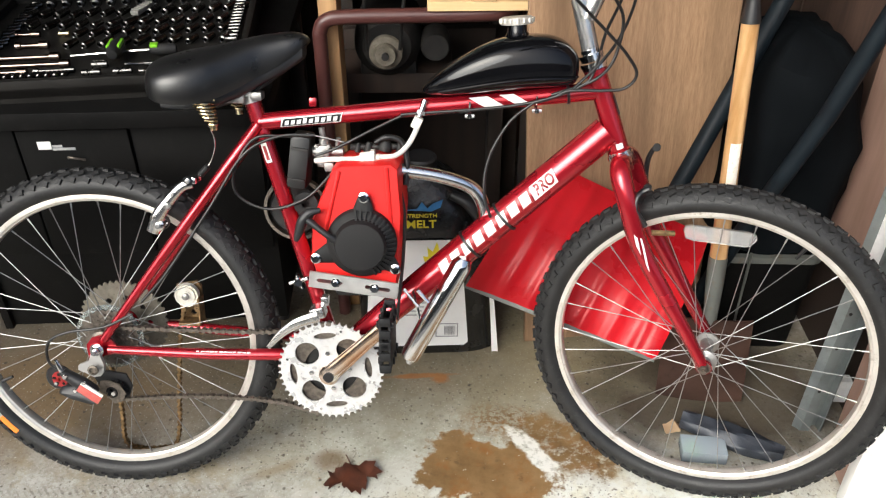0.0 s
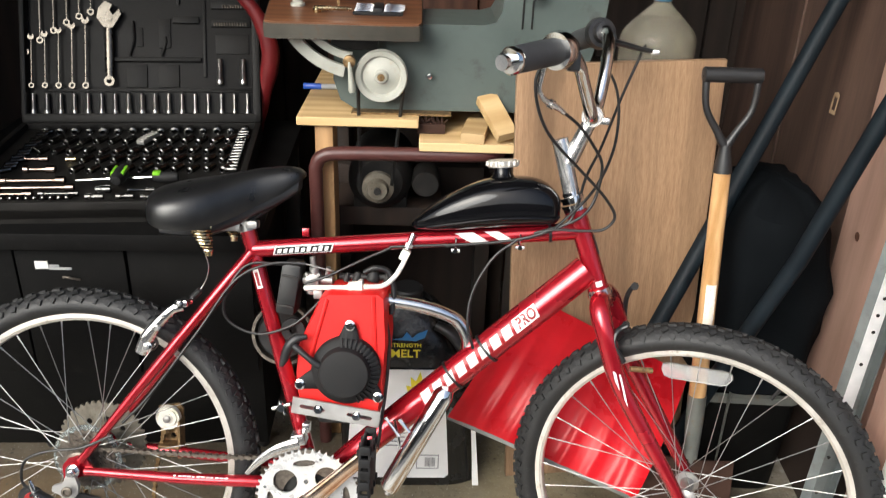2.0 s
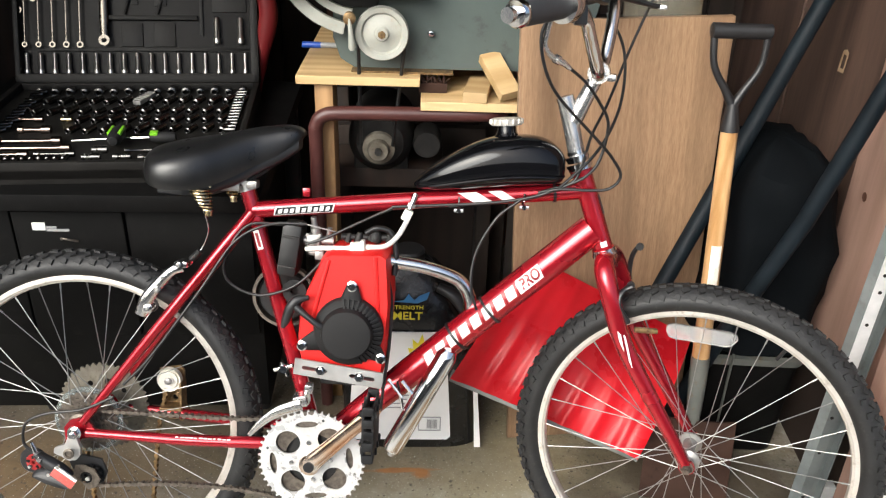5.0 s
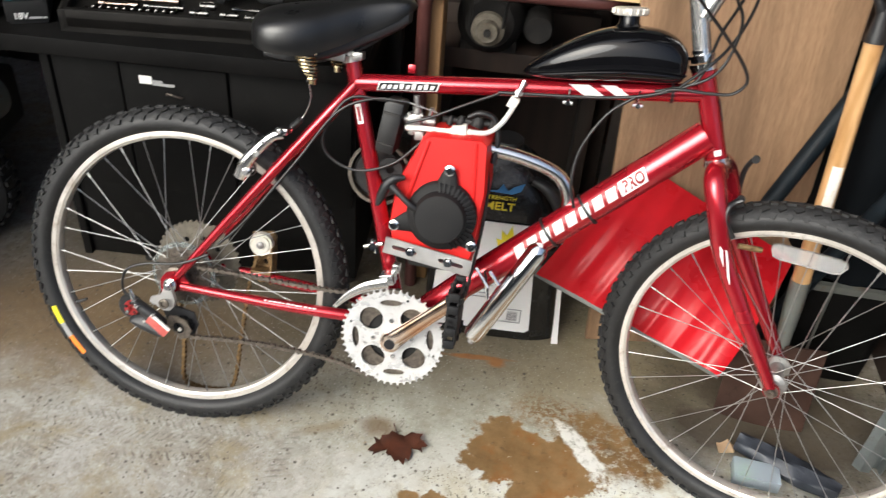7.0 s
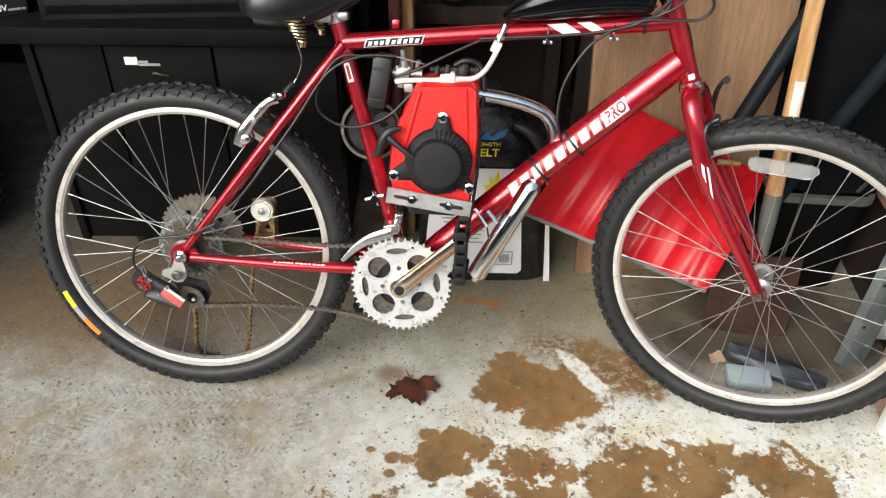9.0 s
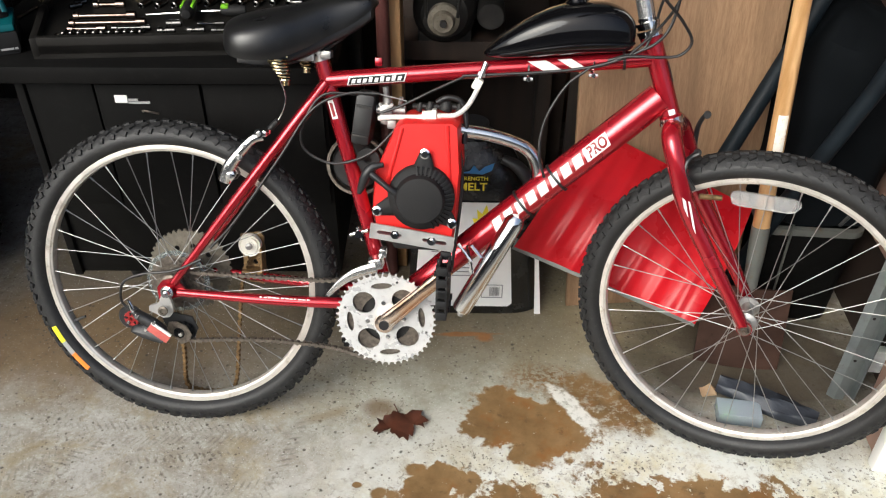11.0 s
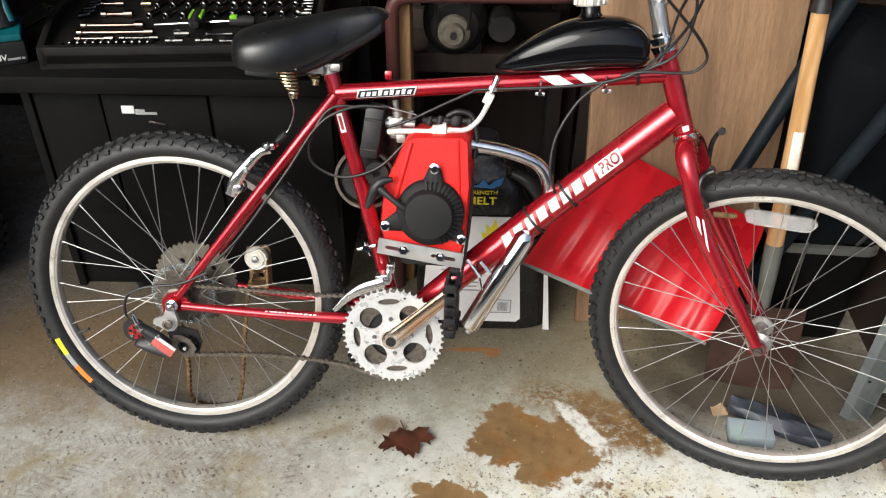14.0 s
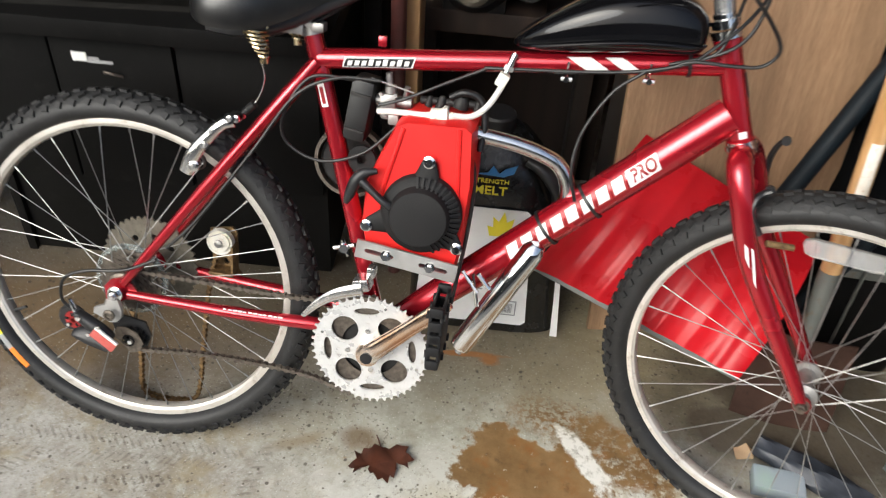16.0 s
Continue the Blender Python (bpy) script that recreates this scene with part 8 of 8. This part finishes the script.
part("body", loft(new_bm(), [rounded(0.098, 0.100, 0.03, 0.0), rounded(0.104, 0.110, 0.032, 0.012), rounded(0.114, 0.124, 0.033, 0.285), rounded(0.110, 0.120, 0.03, 0.285), rounded(0.098, 0.104, 0.03, 0.02)]), M_DESK, tub, "black plastic tub body")
part("rim", loft(new_bm(), [rounded(0.114, 0.124, 0.034, 0.268), rounded(0.120, 0.130, 0.036, 0.271), rounded(0.120, 0.130, 0.036, 0.288), rounded(0.112, 0.122, 0.031, 0.293), rounded(0.109, 0.119, 0.031, 0.282)], caps=False), M_GREYED, tub, "dull grey rolled rim")
# Black bag shape, made large to stand in for the corner's deep shade.
rings = []
for z, r in ((0.022, 0.070), (0.06, 0.084), (0.20, 0.094), (0.285, 0.100), (0.34, 0.116), (0.46, 0.128), (0.58, 0.128), (0.68, 0.124), (0.74, 0.108), (0.775, 0.066), (0.785, 0.014)):
    ring = []
    for k in range(48):
        a = 2 * math.pi * k / 48
        c = V((math.cos(a), math.sin(a), z * 5))
        q = r + min(1.0, r / 0.08) * (0.004 * math.sin(9 * a + 14 * z) * (z > 0.3) + 0.030 * noise.noise(c * 1.6) * (z > 0.3))
        ring.append((1.08 * q * math.copysign(abs(math.cos(a)) ** 0.75, math.cos(a)) - 0.012, (1.0 if z < 0.3 else 1.45) * q * math.copysign(abs(math.sin(a)) ** 0.75, math.sin(a)), z + (0.018 * noise.noise(c * 1.8 + V((5, 2, 0)))) * (z > 0.3)))
    rings.append(ring)
solid("dark_corner_bag", loft(new_bm(), rings), M_BAG, "black bag shape in a tub, enlarged to fill the shaded corner", "bag", pose(0.805, 0.560, 0, 0, 0, 0))
bm = tube(new_bm(), spline([(0, 0, 0.003), (0.0, 0.0, 0.30), (0.004, 0.0, 0.43), (0.012, 0.0, 0.476), (0.032, 0.005, 0.503), (0.062, 0.010, 0.508)], 5), [0.005, 0.007, 0.007, 0.010, 0.009, 0.003], 8, flat=0.3)
solid("metal_strap", bm, M_GREYED, "bent grey metal strap in the corner", "strap", pose(0.748, 0.418, 0.0, 0, 0, 0))

bm = plate(new_bm(), [(-0.017, -0.026), (0.013, -0.024), (0.017, 0.022), (0.006, 0.026), (-0.010, 0.022), (-0.015, 0.004)], [[(-0.009, -0.017), (0.008, -0.016), (0.010, 0.014), (-0.006, 0.014)]], 0.0006, pose(0.9405, 0.687, 0.910, 90, 0, -90))
solid("label_remnant", bm, M_PAPER, "torn outline of an old paper label on the planks", "label", smooth=False)

# garage door track on the post
track = thing("door_track", "galvanized garage door track with a row of holes", "door track", pose(0.864, 0.185, 0.0012, 0, 2.05, 0))
prof = [(-0.032, 0.010), (-0.015, -0.004), (0.010, -0.004), (0.012, 0.014), (0.036, 0.014), (0.038, -0.004), (0.042, -0.004), (0.042, 0.018), (0.008, 0.018), (0.006, 0.0), (-0.014, 0.0), (-0.030, 0.013)]
bm = loft(new_bm(), [[(x, y, z) for x, y in prof] for z in (0.0, 2.3)])
for v in bm.verts:
    v.co.x *= 0.78
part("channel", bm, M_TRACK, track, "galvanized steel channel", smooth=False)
bm = lathe(new_bm(), [(0, 0), (0.0034, 0), (0.0034, 0.0015), (0, 0.0015)], axis_matrix((0, 0, 0), (0, -1, 0)), 10)
hole = part("hole", bm, M_CAST, track)
hole.matrix_local = Matrix.Translation((-0.004, -0.0042, 0.33))
# Brighter overlay on the upper face only, painting in the light there.
part("perforated_lit_face", box(new_bm(), (-0.0025, -0.0048, 1.37), (0.0235, 0.0016, 1.84), bevel=0.0005, seg=1), M_STEEL, track, "perforated upper face of the track, its light put into the colour", smooth=False)
for z in (0.12, 0.24, 0.42):
    put("hole", hole, Matrix.Translation((-0.004, -0.0042, z)), track)
for k, z in enumerate((0.55, 0.62, 0.655, 0.69, 0.725, 0.77, 0.85, 0.92, 1.0, 1.06)):
    put("hole", hole, Matrix.Translation((-0.004 + 0.002 * (k % 2), -0.0058, z)), track)
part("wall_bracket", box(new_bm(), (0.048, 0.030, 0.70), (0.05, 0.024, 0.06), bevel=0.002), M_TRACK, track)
part("wall_bracket", box(new_bm(), (0.048, 0.030, 0.10), (0.05, 0.024, 0.06), bevel=0.002), M_STEEL, track)

# ---- ice melt jug ----
melt = thing("ice_melt_jug", "black ice melt jug with a white label and side handle", "jug", pose(0.03, 0.405, 0, 0, 0, 4))
secs = []
for z, w0, w1, d in ((0.0, -0.165, 0.160, 0.10), (0.008, -0.172, 0.168, 0.106), (0.25, -0.165, 0.142, 0.104), (0.34, -0.155, 0.114, 0.10), (0.40, -0.130, 0.085, 0.088), (0.44, -0.095, 0.055, 0.066), (0.462, -0.055, 0.025, 0.045)):
    cx, hw = (w0 + w1) / 2, (w1 - w0) / 2
    ring = []
    for k in range(32):
        a = 2 * math.pi * k / 32
        c, s_ = math.cos(a), math.sin(a)
        ring.append((cx + hw * math.copysign(abs(c) ** 0.45, c), 0.10 + d * math.copysign(abs(s_) ** 0.45, s_), z))
    secs.append(ring)
part("bottle", loft(new_bm(), secs), M_JUGBLACK, melt, "black plastic bottle")
part("cap", lathe(new_bm(), [(0.034, 0.455), (0.036, 0.458), (0.036, 0.490), (0.032, 0.494), (0, 0.494)], Matrix.Translation((-0.015, 0.10, 0)), 28), M_BLACK, melt)
part("handle", tube(new_bm(), spline([(0.050, 0.02, 0.440), (0.085, 0.010, 0.425), (0.115, 0.004, 0.385), (0.122, 0.012, 0.33), (0.118, 0.05, 0.26)], 7), [0.012, 0.018, 0.020, 0.018], 14, flat=0.8), M_BLACK, melt, "moulded grey black handle")
part("label_edge", plate(new_bm(), [(0.149, 0.004), (0.1645, 0.004), (0.156, 0.10), (0.145, 0.22), (0.134, 0.30), (0.130, 0.30), (0.136, 0.22), (0.144, 0.10)], [], 0.003, Matrix.Translation((0, -0.0035, 0)) @ Matrix.Rotation(radians(90), 4, "X")), M_LABELW, melt, "white panel edge", smooth=False)
FX = -0.0065
label = part("label", plate(new_bm(), [(-0.145, 0.030), (0.080, 0.030), (0.090, 0.040), (0.072, 0.328), (0.062, 0.338), (-0.120, 0.338), (-0.132, 0.328), (-0.155, 0.040)], [], 0.002, Matrix.Translation((0, FX, 0)) @ Matrix.Rotation(radians(90), 4, "X")), M_LABELW, melt, "white paper label", smooth=False)
bm = plate(new_bm(), [(0.012, 0.058), (0.066, 0.058), (0.066, 0.100), (0.012, 0.100)], [[(0.0145, 0.0605), (0.0635, 0.0605), (0.0635, 0.0975), (0.0145, 0.0975)]], 0.001, Matrix.Translation((0, FX - 0.0015, 0)) @ Matrix.Rotation(radians(90), 4, "X"))
part("print_frame", bm, M_LABELGREY, label, "thin printed frame", smooth=False)
bm = new_bm()
for k in range(9):
    box(bm, (0.034 + 0.0028 * k, FX - 0.002, 0.079), (0.0014 if k % 3 else 0.002, 0.001, 0.026))
part("bar_code", bm, M_LABELGREY, label, smooth=False)
bm = plate(new_bm(), [(-0.020, 0.226), (0.032, 0.226), (0.036, 0.250), (0.022, 0.246), (0.026, 0.272), (0.012, 0.262), (0.006, 0.288), (-0.004, 0.262), (-0.016, 0.274), (-0.014, 0.248), (-0.026, 0.250)], [], 0.001, Matrix.Translation((0.012, FX - 0.0015, 0.046)) @ Matrix.Rotation(radians(90), 4, "X"))
part("print_shape", bm, M_YEL, label, "plain yellow printed shape", smooth=False)
bm = new_bm()
for k in range(7):
    box(bm, (-0.06, FX - 0.002, 0.20 - 0.012 * k), (0.10 - 0.01 * (k % 3), 0.001, 0.003))
part("print_bar", bm, M_LABELGREY, label, smooth=False)
front_m = lambda x, z: Matrix.Translation((x, -0.0045, z)) @ Matrix.Rotation(radians(90), 4, "X")
bm = text_mesh("MELT", 0.028, bold=0.0006)
part("word_melt", moved(bm, front_m(-0.016, 0.379)), M_YEL, melt, "yellow printed word", smooth=False)
bm = text_mesh("STRENGTH", 0.0140, bold=0.0002)
part("word_strength", moved(bm, front_m(-0.016, 0.401)), M_YEL, melt, "yellow printed word", smooth=False)
bm = plate(new_bm(), [(-0.035, 0.0), (-0.01, 0.004), (0.0, 0.02), (0.012, 0.004), (0.024, 0.016), (0.046, 0.026), (0.040, 0.006), (0.020, -0.004), (0.0, -0.002)], [], 0.001, front_m(-0.014, 0.416))
part("print_wave", bm, M_LABELBLUE, melt, "blue printed wave shape", smooth=False)

# ---- small things on the floor ----
tray2 = solid("parts_box", box(new_bm(), (0, 0, 0.015), (0.094, 0.052, 0.030), bevel=0.004), M_BOXCLEAR, "small clear bluish plastic parts box on the floor", "plastic box", pose(0.624, 0.107, 0, 0, 0, -4))
part("contents", box(new_bm(), (-0.022, 0.0, 0.012), (0.026, 0.034, 0.014), bevel=0.003), M_GREEN, tray2, "green piece inside the box")
rings = []
for i in range(13):
    f = i / 12
    c = V((0.595 + 0.19 * f, 0.190 - 0.10 * f, 0.0))
    w = 0.032 * math.sin(math.pi * (0.12 + 0.76 * f)) ** 0.5
    rings.append([c + V((0.45 * w * math.cos(a), 0.9 * w * math.cos(a), max(0.0, 0.020 + 0.020 * math.sin(a) + 0.004 * math.sin(5 * a + 9 * f)))) for a in (2 * math.pi * k / 16 for k in range(16))])
solid("rag", loft(new_bm(), rings), M_RAG, "crumpled dark rubber sleeve on the floor", "rag")


def leaf_shape(scale):
    right = [(0.05, -0.02), (0.20, -0.10), (0.30, 0.02), (0.52, -0.06), (0.58, 0.10), (0.84, 0.16), (0.74, 0.30), (1.00, 0.52), (0.80, 0.58), (0.84, 0.80), (0.62, 0.72), (0.40, 0.62), (0.44, 0.86), (0.34, 1.06), (0.22, 1.00), (0.12, 1.22), (0.0, 1.12)]
    pts = right + [(-x, y) for x, y in right[-2::-1]]
    bm = plate(new_bm(), [(x * scale, y * scale) for x, y in pts], [], 0.0012)
    bmesh.ops.subdivide_edges(bm, edges=bm.edges[:], cuts=2)
    for v in bm.verts:
        q = v.co * 30
        v.co.x += 0.009 * noise.noise(q + Vector((3, 1, 0))) * (1 if v.co.x > 0 else 0.6) + 0.15 * v.co.x
        v.co.y = v.co.y * 1.2 + 0.011 * noise.noise(q + Vector((0, 7, 2)))
        v.co.z += 0.007 + 0.012 * noise.noise(v.co * 40) + 0.10 * (abs(v.co.x) ** 1.4)
    tube(bm, spline([(0, 0.02 * scale, 0.006), (0.05 * scale, -0.3 * scale, 0.004), (0.12 * scale, -0.55 * scale, 0.006)], 5), 0.0012, 6)
    return bm


solid("dry_leaf", leaf_shape(0.053), M_LEAF, "dark reddish brown fallen maple leaf on the floor", "leaf", pose(-0.118, 0.044, 0.001, 0, 0, 196))
bm = plate(new_bm(), [(-0.02, -0.012), (0.012, -0.018), (0.026, 0.004), (0.012, 0.016), (-0.016, 0.012)], [], 0.001)
bmesh.ops.subdivide_edges(bm, edges=bm.edges[:], cuts=2)
for v in bm.verts:
    v.co.z += 0.008 + 0.012 * noise.noise(v.co * 50)
solid("paper_scrap", bm, M_PAPER, "dry brown scrap of paper on the floor", "paper", pose(0.572, 0.176, 0.0, 0, 0, 20))
